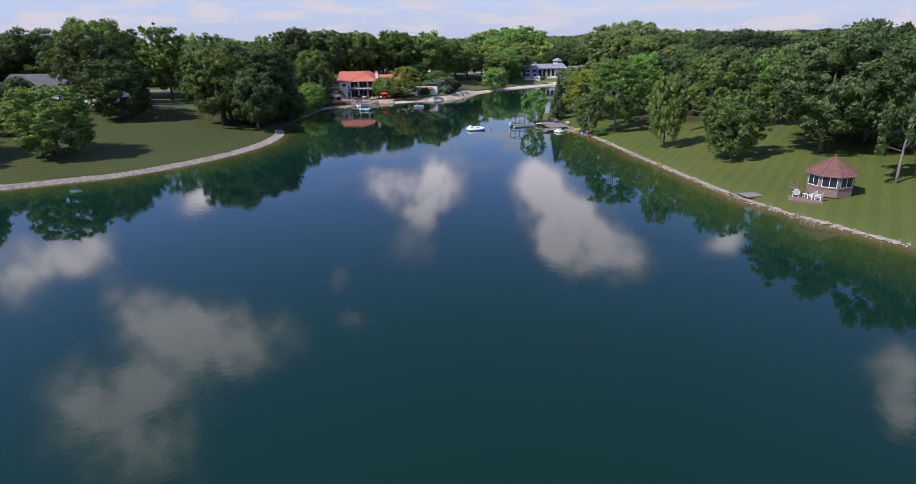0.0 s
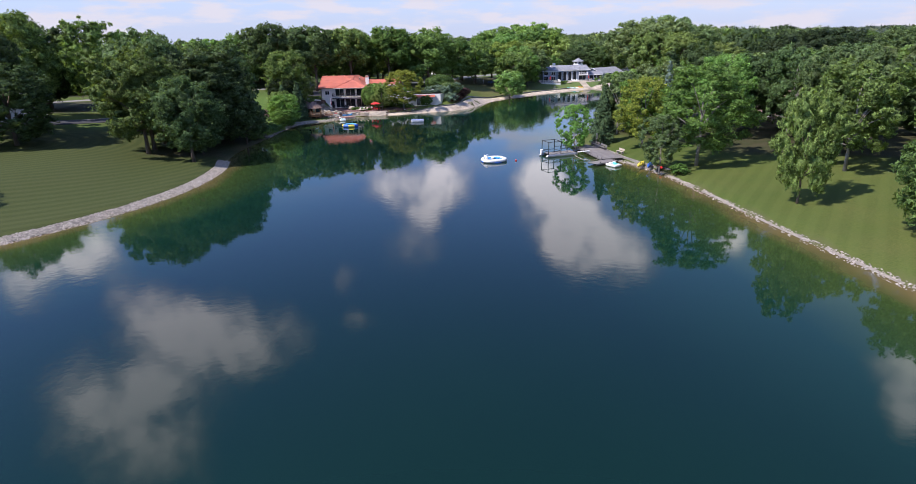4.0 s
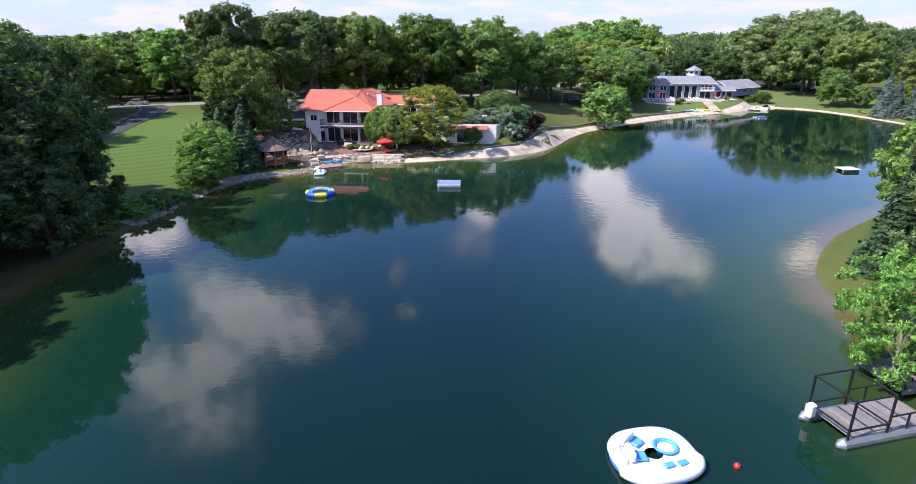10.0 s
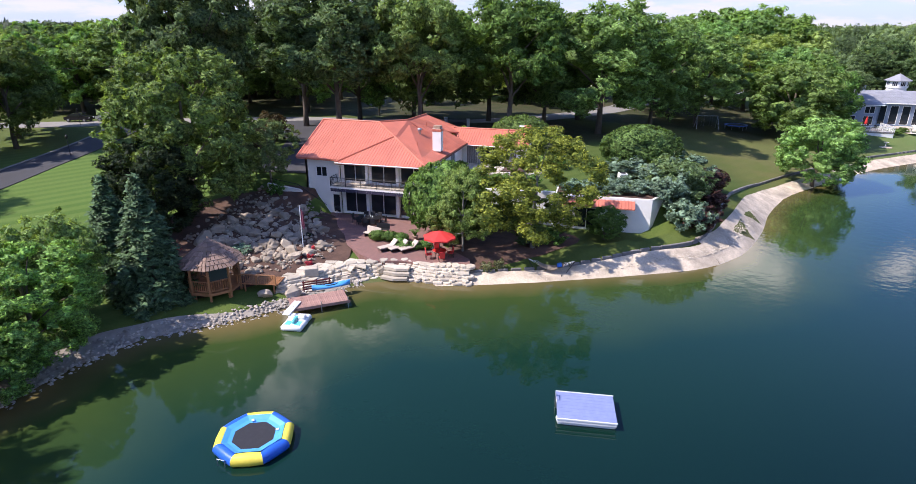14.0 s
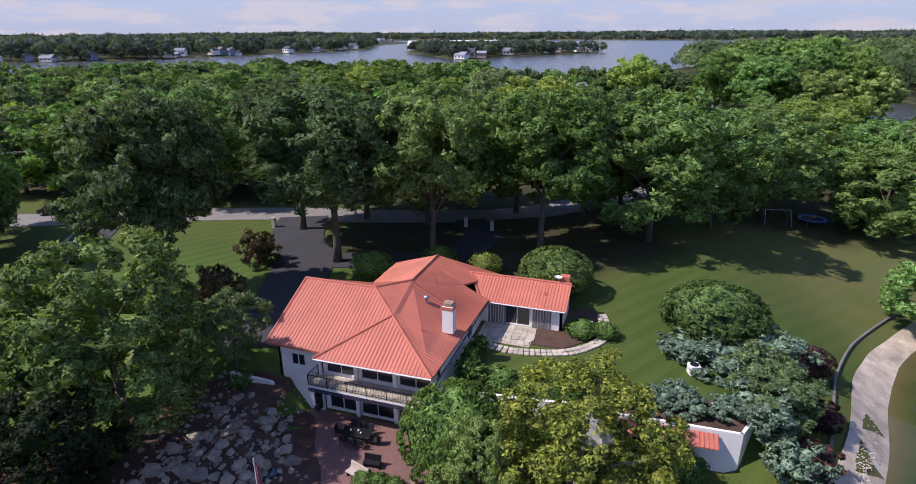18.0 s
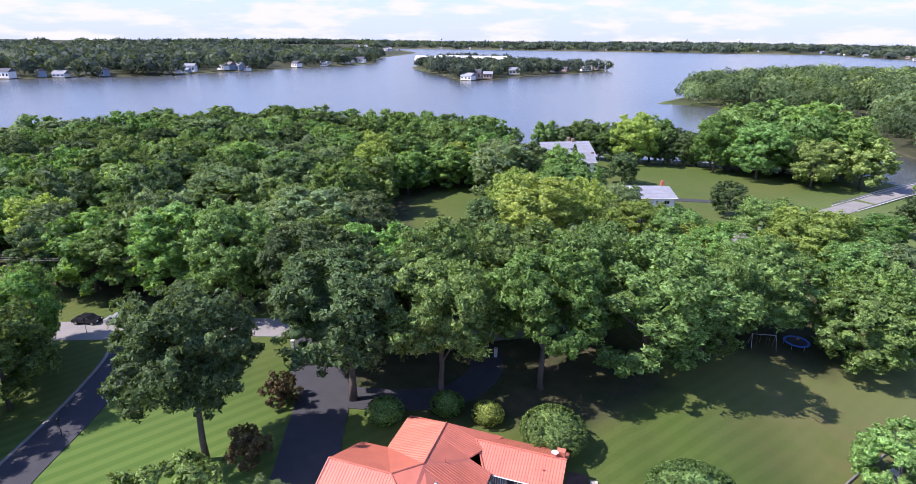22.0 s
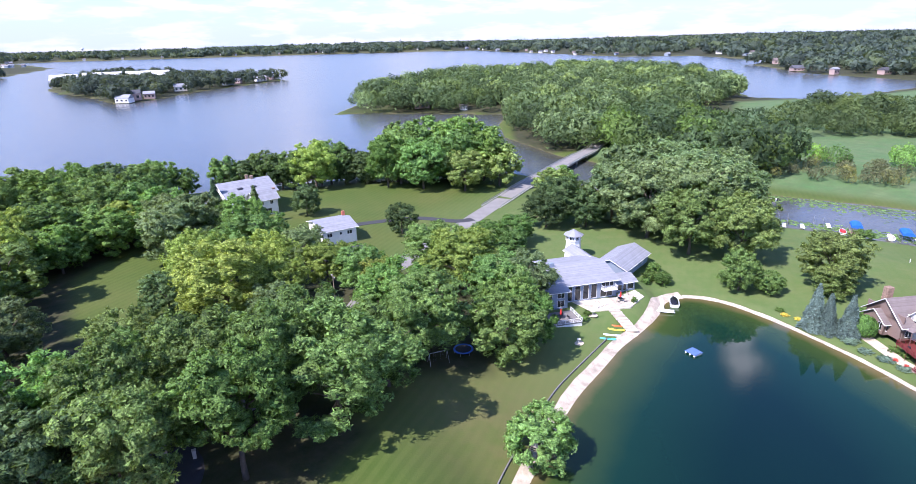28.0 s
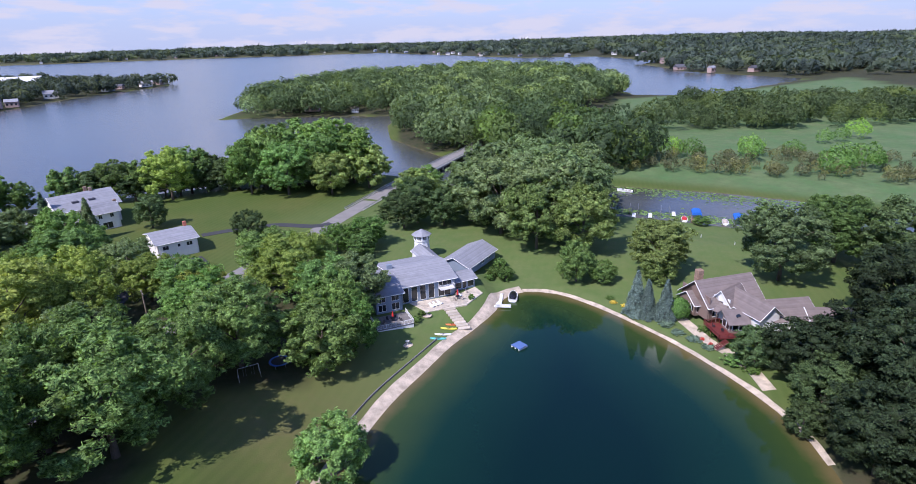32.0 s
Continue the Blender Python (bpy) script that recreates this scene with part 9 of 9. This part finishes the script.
setting("driveway_north", strip(smooth_line([(-31, 312), (-30, 322), (-26, 331)], 1.5, False), 2.6, -2.6, 0.12), M_ASPH, "dark asphalt drive under the trees")
setting("driveway_white", strip(smooth_line([(-14, 366), (-4, 368), (8, 368.5), (20, 362), (26, 363)], 1.5, False), 1.8, -1.8, 0.09), M_ASPH, "asphalt drive to the road")
big = thing("house", "large white house with broad grey hipped roof and dormers", "house")
mm = gable_block(big, -53.5, 402, 28, 18, 16, 3.0, 9.8, 13.4, M_WHITE, M_SLATE, 0.9, row(1, 17, 5, 1.3, 7.3, 8.9) + row(1, 17, 4, 1.3, 4, 5.6), (), row(1, 15, 4, 1.3, 7.3, 8.9), row(1, 15, 4, 1.3, 7.3, 8.9))
gable_block(big, -45.6, 391.5, 28, 8, 7, 3.0, 9.0, 11.4, M_WHITE, M_SLATE, 0.7, row(0.5, 7.5, 2, 1.2, 6.8, 8.2) + [(2.5, 5.5, 3.2, 5.4)])
gable_block(big, -66, 396, 28, 9, 7, 3.0, 6.5, 8.4, M_WHITE, M_SLATE, 0.7, row(0.5, 8.5, 3, 1.2, 4.2, 5.6))
for x, y in ((-3, -4.5), (2, -4.5), (5.5, -3), (-6, -3)):
    p = mm @ Vector((x, y, 11.4))
    part("dormer", Geo().box(p, (2.0, 1.8, 0.7), radians(28), 0.03), M_DARKSLATE, big)
for x, y in ((-52.5, 405.5), (-50.5, 403.6), (-41.8, 393.5)):
    part("chimney", Geo().box((x, y, 13.6 if x < -45 else 10.8), (1.0, 1.0, 2.0), 0.4, 0.02), M_STONEW, big)
for x, y in ((-73, 393.5), (-71, 394.3), (-76, 392)):
    pg = thing("pergola", "white garden pergola post on the lake lawn", "pergola", (x, y, gz(x, y)))
    part("post", Geo().box((0, 0, 1.3), (0.4, 0.4, 2.6), 0.4, 0.03), M_TRIM, pg)
    part("cap", Geo().box((0, 0, 2.7), (0.6, 0.6, 0.2), 0.4, 0.03), M_TRIM, pg)

# grey-roofed house on the south-west bank, brick houses behind the east bank
lh = thing("house", "white gabled house with dark grey roofs behind trees", "house")
gable_block(lh, -116, 166, -8, 32, 12, 4.6, 9.0, 13.2, M_TRIM, M_DARKSLATE, 0.6, row(2, 30, 7, 1.5, 6.2, 7.9))
gable_block(lh, -103.5, 158.5, 82, 9, 10, 4.4, 8.6, 12.6, M_TRIM, M_DARKSLATE, 0.6, (), (), [(3.4, 6.6, 6.0, 8.2)], ())
gable_block(lh, -124, 158, 82, 9, 8.0, 4.4, 8.6, 11.8, M_TRIM, M_DARKSLATE, 0.6, (), (), [(2.6, 5.4, 6.0, 7.9)], ())
for cx, cy, rz, name in ((62, 146, 70, "pale pink brick house half hidden by trees"), (66, 170, 60, "pale pink brick house with grey gables behind trees")):
    t = thing("house", name, "house")
    gable_block(t, cx, cy, rz, 16, 10, 1.8, 6.4, 10.2, M_PINKBR, M_BROWNSH, 0.6, row(1, 15, 4, 1.3, 2.8, 4.4) + row(1, 15, 4, 1.3, 5, 6.2), row(1, 15, 4, 1.3, 2.8, 4.4), row(1, 9, 3, 1.2, 2.8, 4.4), row(1, 9, 3, 1.2, 2.8, 4.4))
setting("drive_se", strip(smooth_line([(70, 90), (80, 108), (84, 130), (80, 150)], 2.0, False), 3, -3, 0.08), M_CONC, "pale concrete drive behind the east bank trees")

# ---- bridge, channel and landing stages ----
bridge = thing("bridge", "low concrete road bridge with steel guard rails", "bridge")
BL = smooth_line([(36, 377), (46, 389.5), (58, 404.5), (80, 430), (100, 453), (117, 471), (143, 508), (165, 560)], 3.0, False)
zb = 2.6


def lifted(line, off, z, thick, width):
    t = np.gradient(line, axis=0)
    t /= np.linalg.norm(t, axis=1)[:, None]
    nrm = np.stack([-t[:, 1], t[:, 0]], 1)
    a, b = line + nrm * (off + width / 2), line + nrm * (off - width / 2)
    n = len(line)
    g = Geo()
    for p, zz in ((a, z), (b, z), (b, z - thick), (a, z - thick)):
        g.v += [(x, y, zz) for x, y in p]
    g.f = [(k * n + i, ((k + 1) % 4) * n + i, ((k + 1) % 4) * n + i + 1, k * n + i + 1) for k in range(4) for i in range(n - 1)] + [(0, 3 * n, 2 * n, n), (n - 1, 2 * n - 1, 3 * n - 1, 4 * n - 1)]
    return g


part("deck", lifted(BL, 0, zb, 0.7, 7.6), M_ROAD, bridge)
for s in (-1, 1):
    part("kerb", lifted(BL, s * 3.6, zb + 0.25, 0.3, 0.45), M_CONC, bridge)
    part("guard_rail", lifted(BL, s * 3.75, zb + 0.85, 0.3, 0.08), M_STEEL, bridge)
    for i in range(0, len(BL), 1):
        part("rail_post", Geo().box((*(BL[i] + np.array([0.66, -0.75]) * s * 3.75), zb + 0.4), (0.12, 0.12, 0.9), 0.8, 0.01), M_STEEL, bridge)
for i in range(6, len(BL) - 4, 5):
    for s in (-2.4, 0, 2.4):
        x, y = BL[i] + np.array([0.75, -0.66]) * s
        part("pier", Geo().tube([(x, y, -2), (x, y, zb - 0.5)], 0.35, 10), M_CONC, bridge)
wd = [(119.8, 338.2, "white"), (129.6, 331.8, "white"), (138.0, 330.0, "white"), (139.8, 322.6, "tan"), (150.8, 309.6, "white"), (124.8, 334.4, "white")]
for x, y, c in wd:
    dock("jetty", "short pale jetty on the channel bank", (x + 1.6, y + 2.2, 0), 52, 5.5, 1.2, 0.5, M_PLAST if c == "white" else M_REDWOOD, 0.4, ((-2.5, 0), (2.5, 0)))


def boat_lift(x, y, canopy, label):
    t = thing("boat_lift", label, "boat lift", (x, y, 0), 52)
    for a in (-2.4, 2.4):
        for b in (-1.4, 1.4):
            part("upright", Geo().box((a, b, 0.9), (0.12, 0.12, 3.4), 0, 0.01), M_STEEL, t)
    for b in (-1.4, 1.4):
        part("beam", Geo().box((0, b, 0.45), (5, 0.12, 0.15), 0, 0.01), M_STEEL, t)
        part("top_rail", Geo().box((0, b, 2.5), (5.2, 0.08, 0.08), 0, 0.01), M_STEEL, t)
    if canopy:
        g = Geo()
        prof = [(-1.55, 2.1), (-1.5, 2.55), (-0.9, 2.95), (0, 3.1), (0.9, 2.95), (1.5, 2.55), (1.55, 2.1)]
        g.v = [(u, b, z) for u in (-2.9, 2.9) for b, z in prof] + [(u, b * 0.98, z - 0.04) for u in (-2.9, 2.9) for b, z in prof]
        g.f = [(k, k + 1, k + 8, k + 7) for k in range(6)] + [(14 + k, 14 + k + 7, 14 + k + 8, 14 + k + 1) for k in range(6)] + [tuple(range(7)), tuple(range(13, 6, -1))]
        part("canopy", g, canopy, t)
    return t


for x, y, c, w in ((122.6, 344.4, None, "empty steel boat lift in the channel"), (129.6, 341.0, None, "empty steel boat lift among water lilies"), (137.4, 334.0, None, "bare boat lift frame beside the jetty"),
                   (143.4, 325.6, M_BLUECL, "boat lift with bright blue canvas canopy"), (151.6, 315.4, M_BLUECL, "boat lift with blue canvas canopy"), (156.4, 307.0, M_BLUECL, "low boat lift with blue cover")):
    boat_lift(x, y, c, w)
runabout("white boat resting on a steel lift", (122.6, 344.6, 0.6), 52, 5, 2.0)
runabout("boat with dark red cover on the channel bank", (138.4, 325.4, 0.2), 52, 4.6, 2.0, M_REDPL)
runabout("boat with pale tan cover by the jetty", (148.0, 317.4, 0.2), 52, 4.8, 2.0, M_BEIGECL)
runabout("grey open boat beside the jetty", (153.6, 311.0, 0.2), 52, 4.4, 1.8)
for x, y in ((128, 306), (131, 296), (124, 318)):
    mk = thing("marker_post", "small white marker post on the grass", "post", (x, y, gz(x, y)))
    part("stake", Geo().box((0, 0, 0.45), (0.16, 0.16, 0.9), 0.3, 0.02), M_PLAST, mk)
    part("cap", Geo().box((0, 0, 0.92), (0.2, 0.2, 0.05), 0.3, 0.01), M_PLAST, mk)

# water lilies along the channel
rl = np.random.default_rng(3)
lil = Geo()
for _ in range(2600):
    t = rl.uniform(0, 1)
    a = np.array([146, 377]) * (1 - t) + np.array([236, 270]) * t
    off = abs(rl.normal(0, 7)) - 1
    x, y = a[0] - off * 0.72 + rl.normal(0, 1.5), a[1] - off * 0.6 + rl.normal(0, 1.5)
    if rl.uniform() < 0.25:
        x, y = 118 + 45 * t + rl.normal(3, 2.2), 346 - 46 * t + rl.normal(3, 2.2)
    r = rl.uniform(0.25, 0.8)
    lil.add([(x + r * math.cos(k * 1.047) * rl.uniform(0.8, 1.1), y + r * math.sin(k * 1.047), 0.015 + 0.02 * rl.uniform()) for k in range(6)], [(0, 1, 2, 3, 4, 5)])
tagged(part("water_lilies", lil, LEAF["fresh"], None, "floating green water lily pads along the channel"), category="lily pads", kind="stuff")


# ---- street furniture, cars and poles ----
def car(label, at, rz, paint):
    t = thing("car", label, "car", at, rz)
    body = Geo()
    prof = [(-2.25, 0.35), (-2.2, 0.85), (-1.5, 0.95), (-0.9, 1.45), (0.6, 1.45), (1.25, 0.98), (2.1, 0.85), (2.25, 0.55), (2.2, 0.35)]
    body.v = [(x, -0.88, z) for x, z in prof] + [(x, 0.88, z) for x, z in prof]
    n = len(prof)
    body.f = [tuple(range(n)), tuple(range(2 * n - 1, n - 1, -1))] + [(k, n + k, n + (k + 1) % n, (k + 1) % n) for k in range(n)]
    part("body", body, paint, t)
    part("windscreen", Geo().slab([(0.62, -0.75, 1.47), (0.62, 0.75, 1.47), (1.24, 0.8, 1.0), (1.24, -0.8, 1.0)], 0.02), M_GLASS, t)
    part("rear_window", Geo().slab([(-1.48, -0.75, 1.0), (-1.48, 0.75, 1.0), (-0.92, 0.75, 1.47), (-0.92, -0.75, 1.47)], 0.02), M_GLASS, t)
    for y in (-0.89, 0.89):
        part("side_window", Geo().box((-0.1, y, 1.2), (1.7, 0.02, 0.36), 0, 0.005), M_GLASS, t)
        for x in (-1.4, 1.4):
            wl_ = part("wheel", Geo().tube([(x, y - 0.1, 0.33), (x, y + 0.1, 0.33)], 0.33, 16), M_RUBBER, t)
            part("rim", Geo().tube([(x, y * 1.13 - 0.02, 0.33), (x, y * 1.13 + 0.02, 0.33)], 0.2, 10), M_STEEL, wl_)
        part("headlight", Geo().box((2.15, y * 0.7, 0.72), (0.15, 0.35, 0.14), 0, 0.03), M_PLAST, t)
    return t


car("dark car parked beside the road", (-108.6, 243.0, gz(-108.6, 243) + 0.05), 15, M_CARB)
car("silver car parked beside the road", (-103.4, 244.6, gz(-103.4, 244.6) + 0.05), 15, M_CARS)
for x, y in ((-85.6, 220.2), (-105.5, 240.2)):
    lp = thing("lamp_post", "slim black garden lamp post beside the lane", "lamp post", (x, y, gz(x, y)))
    part("pole", Geo().tube([(0, 0, 0), (0, 0, 2.2)], [0.05, 0.035], 8), M_BLACK, lp)
    part("lantern", Geo().lathe([(0.06, 2.2), (0.16, 2.3), (0.2, 2.6), (0.05, 2.75), (0, 2.85)], 8), M_BLACK, lp)
for x, y in ((-70.5, 246.5), (-40.5, 255.0), (-44.5, 255.5)):
    gp = thing("gate_post", "pale stone gate post at the driveway", "gate post", (x, y, gz(x, y)))
    part("shaft", Geo().box((0, 0, 0.7), (0.5, 0.5, 1.4), 0.2, 0.03), M_CONC, gp)
    part("cap", Geo().box((0, 0, 1.45), (0.62, 0.62, 0.12), 0.2, 0.03), M_CONC, gp)
POLES = [(-140, 242), (-95.5, 254.5), (-60, 263.5), (-20, 299)]
tops = []
for x, y in POLES:
    up = thing("utility_pole", "wooden utility pole with cross arm by the road", "utility pole", (x, y, gz(x, y)), 20)
    part("pole", Geo().tube([(0, 0, 0), (0, 0, 10)], [0.16, 0.11], 8), M_TEAK, up)
    part("cross_arm", Geo().box((0, 0, 9.4), (0.12, 2.2, 0.12), 0, 0.01), M_TEAK, up)
    for s in (-0.95, 0, 0.95):
        part("insulator", Geo().lathe([(0.04, 9.45), (0.06, 9.55), (0.03, 9.65), (0, 9.65)], 7, (0, s, 0)), M_PLAST, up)
    tops.append(Vector((x, y, gz(x, y) + 9.6)))
wires = thing("power_line", "thin overhead wires along the road", "wires")
for p, q in zip(tops, tops[1:]):
    for s in (-0.95, 0, 0.95):
        o = Vector((-0.3 * s, s, 0))
        part("wire", Geo().tube([p + o + (q - p) * k / 8 - Vector((0, 0, 0.9 * (1 - (2 * k / 8 - 1) ** 2))) for k in range(9)], 0.022, 4, False), M_BLACK, wires)
play = thing("garden_trampoline", "round blue garden trampoline under the trees", "trampoline", (4.5, 277.5, gz(4.5, 277.5)))
part("mat", Geo().lathe([(0, 0.8), (1.6, 0.82), (1.6, 0.8)], 20), M_MESH, play)
part("pad", Geo().lathe([(1.6, 0.8), (1.6, 0.86), (2.0, 0.86), (2.0, 0.78)], 24), M_BLUEPL, play)
for k in range(6):
    part("leg", Geo().tube([(1.8 * math.cos(k * 1.047), 1.8 * math.sin(k * 1.047), 0), (1.85 * math.cos(k * 1.047), 1.85 * math.sin(k * 1.047), 0.8)], 0.04, 6), M_STEEL, play)
swing = thing("swing_set", "metal garden swing set under the trees", "swing", (-1.0, 274.5, gz(-1.0, 274.5)), 10)
part("top_bar", Geo().tube([(-1.8, 0, 2.3), (1.8, 0, 2.3)], 0.04, 6), M_STEEL, swing)
for x in (-1.8, 1.8):
    for y in (-0.9, 0.9):
        part("leg", Geo().tube([(x, 0, 2.3), (x * 1.05, y, 0)], 0.035, 6), M_STEEL, swing)
for x in (-0.7, 0.7):
    part("seat", Geo().box((x, 0, 0.5), (0.5, 0.2, 0.04), 0, 0.01), M_BLACK, swing)
    for s in (-0.22, 0.22):
        part("chain", Geo().tube([(x + s, 0, 0.5), (x + s, 0, 2.3)], 0.01, 4), M_STEEL, swing)

# ---- far shore: houses, towers ----
rf_ = random.Random(21)


def cottage(x, y, w, d, h, wall_mat, roof_mat, rz, label):
    t = thing("lakeside_house", label, "house", (x, y, max(0.4, gz(x, y))), rz)
    part("wall", Geo().box((0, 0, h / 2), (w, d, h), 0, 0.05), wall_mat, t)
    part("roof", Geo().add([(-w / 2 - 0.6, -d / 2 - 0.6, h), (w / 2 + 0.6, -d / 2 - 0.6, h), (w / 2 + 0.6, d / 2 + 0.6, h), (-w / 2 - 0.6, d / 2 + 0.6, h), (-w / 2 - 0.6, 0, h + d * 0.36), (w / 2 + 0.6, 0, h + d * 0.36)], [(0, 1, 5, 4), (2, 3, 4, 5), (0, 4, 3), (1, 2, 5), (0, 3, 2, 1)]), roof_mat, t)
    for k in range(3):
        part("window", Geo().box((-w / 3 + k * w / 3, -d / 2 - 0.03, h * 0.55), (w * 0.16, 0.1, h * 0.35), 0, 0.01), M_GLASS, t)


def near_shore(line, i0, i1, count, inset):
    seg = smooth_line(line[i0:i1 + 1], 5.0, False)
    for k in range(count):
        i = rf_.randrange(1, len(seg) - 1)
        d = seg[i + 1] - seg[i - 1]
        n = np.array([d[1], -d[0]]) / (np.linalg.norm(d) + 1e-9)
        for s in (1, -1):
            p = seg[i] + n * s * rf_.uniform(*inset)
            if heights([p[0]], [p[1]])[1][0] > 4:
                w = rf_.uniform(9, 18)
                cottage(p[0], p[1], w, w * 0.7, rf_.uniform(4, 8), rf_.choice((M_WHITE, M_WHITE, M_PINKBR, M_BLUE)), rf_.choice((M_SLATE, M_DARKSLATE, M_BROWNSH)), rf_.uniform(-40, 40), "lakeside house among trees on the far shore")
                break


near_shore(LAKE, 0, 3, 26, (12, 40))
near_shore(LAKE, 5, 8, 26, (30, 140))
near_shore(LAKE, 8, 14, 34, (14, 60))
near_shore(ISLE, 1, 4, 9, (8, 22))
for x, y, w in ((-420, 1330, 60), (-350, 1345, 70), (-470, 1300, 40)):
    cottage(x, y, w, 24, 9, M_WHITE, M_TRIM, 10, "long white boat hall on the island")
cottage(58, 712, 13, 9, 4.5, M_PINKBR, M_BROWNSH, 0, "low brown cottage on the peninsula tip")
cottage(92, 688, 6, 5, 3.5, M_WHITE, M_BROWNSH, 0, "small boathouse with brown roof")
for x, y, h in ((420, 4300, 48), (-1400, 3900, 46), (1900, 4000, 46)):
    wt = thing("water_tower", "pale bulb topped water tower on the horizon", "water tower", (x, y, gz(x, y)))
    part("stem", Geo().tube([(0, 0, 0), (0, 0, h * 0.75)], [4, 2.2], 12), M_PLAST, wt)
    part("tank", Geo().lathe([(2.2, h * 0.7), (7, h * 0.82), (8, h * 0.9), (6, h * 0.98), (0, h)], 20), M_PLAST, wt, smooth=True)

# ---- loose stones, laid last ----
rs_ = np.random.default_rng(8)


def chips(name, label, line, count, lo, hi, smin, smax, material):
    """Loose stones strewn along a shore, all in one mesh."""
    i = rs_.integers(0, len(line) - 1, count)
    d = line[i + 1] - line[i]
    d /= np.linalg.norm(d, axis=1)[:, None] + 1e-9
    off = rs_.uniform(lo, hi, count)
    p = line[i] + rs_.uniform(0, 0.8, count)[:, None] * d + np.stack([-d[:, 1], d[:, 0]], 1) * off[:, None]
    z = heights(p[:, 0], p[:, 1])[0]
    s = rs_.uniform(smin, smax, count)
    base = np.array([(1, 0, 0), (0.3, 0.9, 0), (-0.8, 0.6, 0), (-0.8, -0.6, 0), (0.3, -0.9, 0), (0.2, 0.1, 0.7)], float)
    v = base[None] * rs_.uniform(0.7, 1.2, (count, 6, 1)) * s[:, None, None]
    v[..., 0] += p[:, :1]
    v[..., 1] += p[:, 1:]
    v[..., 2] += z[:, None] + 0.12
    g = Geo()
    g.v = v.reshape(-1, 3).tolist()
    g.f = [(6 * k + j, 6 * k + (j + 1) % 5, 6 * k + 5) for k in range(count) for j in range(5)]
    tagged(part(name, g, material, None, label), category="stones", kind="stuff")


chips("riprap_stones", "grey cobbles of the south-west bank", shore((-80, 70), (-45.5, 139)), 7000, -0.6, 1.5, 0.08, 0.17, M_RIPRAP)
chips("bank_stones", "loose stones under the west bushes", shore((-47.5, 165), (-36, 201)), 1500, -0.7, 1.4, 0.06, 0.18, M_RIPRAP)
chips("beach_stones", "white broken limestone along the beach", shore((-28, 203.5), (-3, 222)), 2200, -0.6, 1.05, 0.03, 0.08, M_LIME)
chips("beach_cobbles", "scattered stones on the gravel beach", shore((-3, 222), (78, 223)), 1500, -0.6, 0.75, 0.03, 0.07, M_LIME)
chips("dock_stones", "stones along the east shore", shore((19.8, 144), (42, 54)), 1600, -0.5, 0.7, 0.05, 0.14, M_RIPRAP)
edge = smooth_line([(-28.6, 204.8), (-21.2, 208.0), (-13.6, 212.2), (-9.0, 215.2), (-6.8, 219), (-4.6, 227), (-2.8, 233), (1, 241.6), (5.6, 248.4), (11, 255), (19.2, 264.6), (28.6, 273), (36, 279.4)], 0.9, False)
kerb = thing("timber_edging", "low grey retaining kerb behind the beach", "kerb")
shared = Geo().box((0, 0, 0), (0.88, 0.22, 0.4), 0, 0.03).mesh("kerb_block")
for i in range(len(edge) - 1):
    d = edge[i + 1] - edge[i]
    m = (edge[i] + edge[i + 1]) / 2
    part("kerb_block", shared, M_GREYWOOD, kerb).matrix_basis = pose(m[0], m[1], gz(m[0], m[1]) + 0.12, 0, 0, math.degrees(math.atan2(d[1], d[0])))
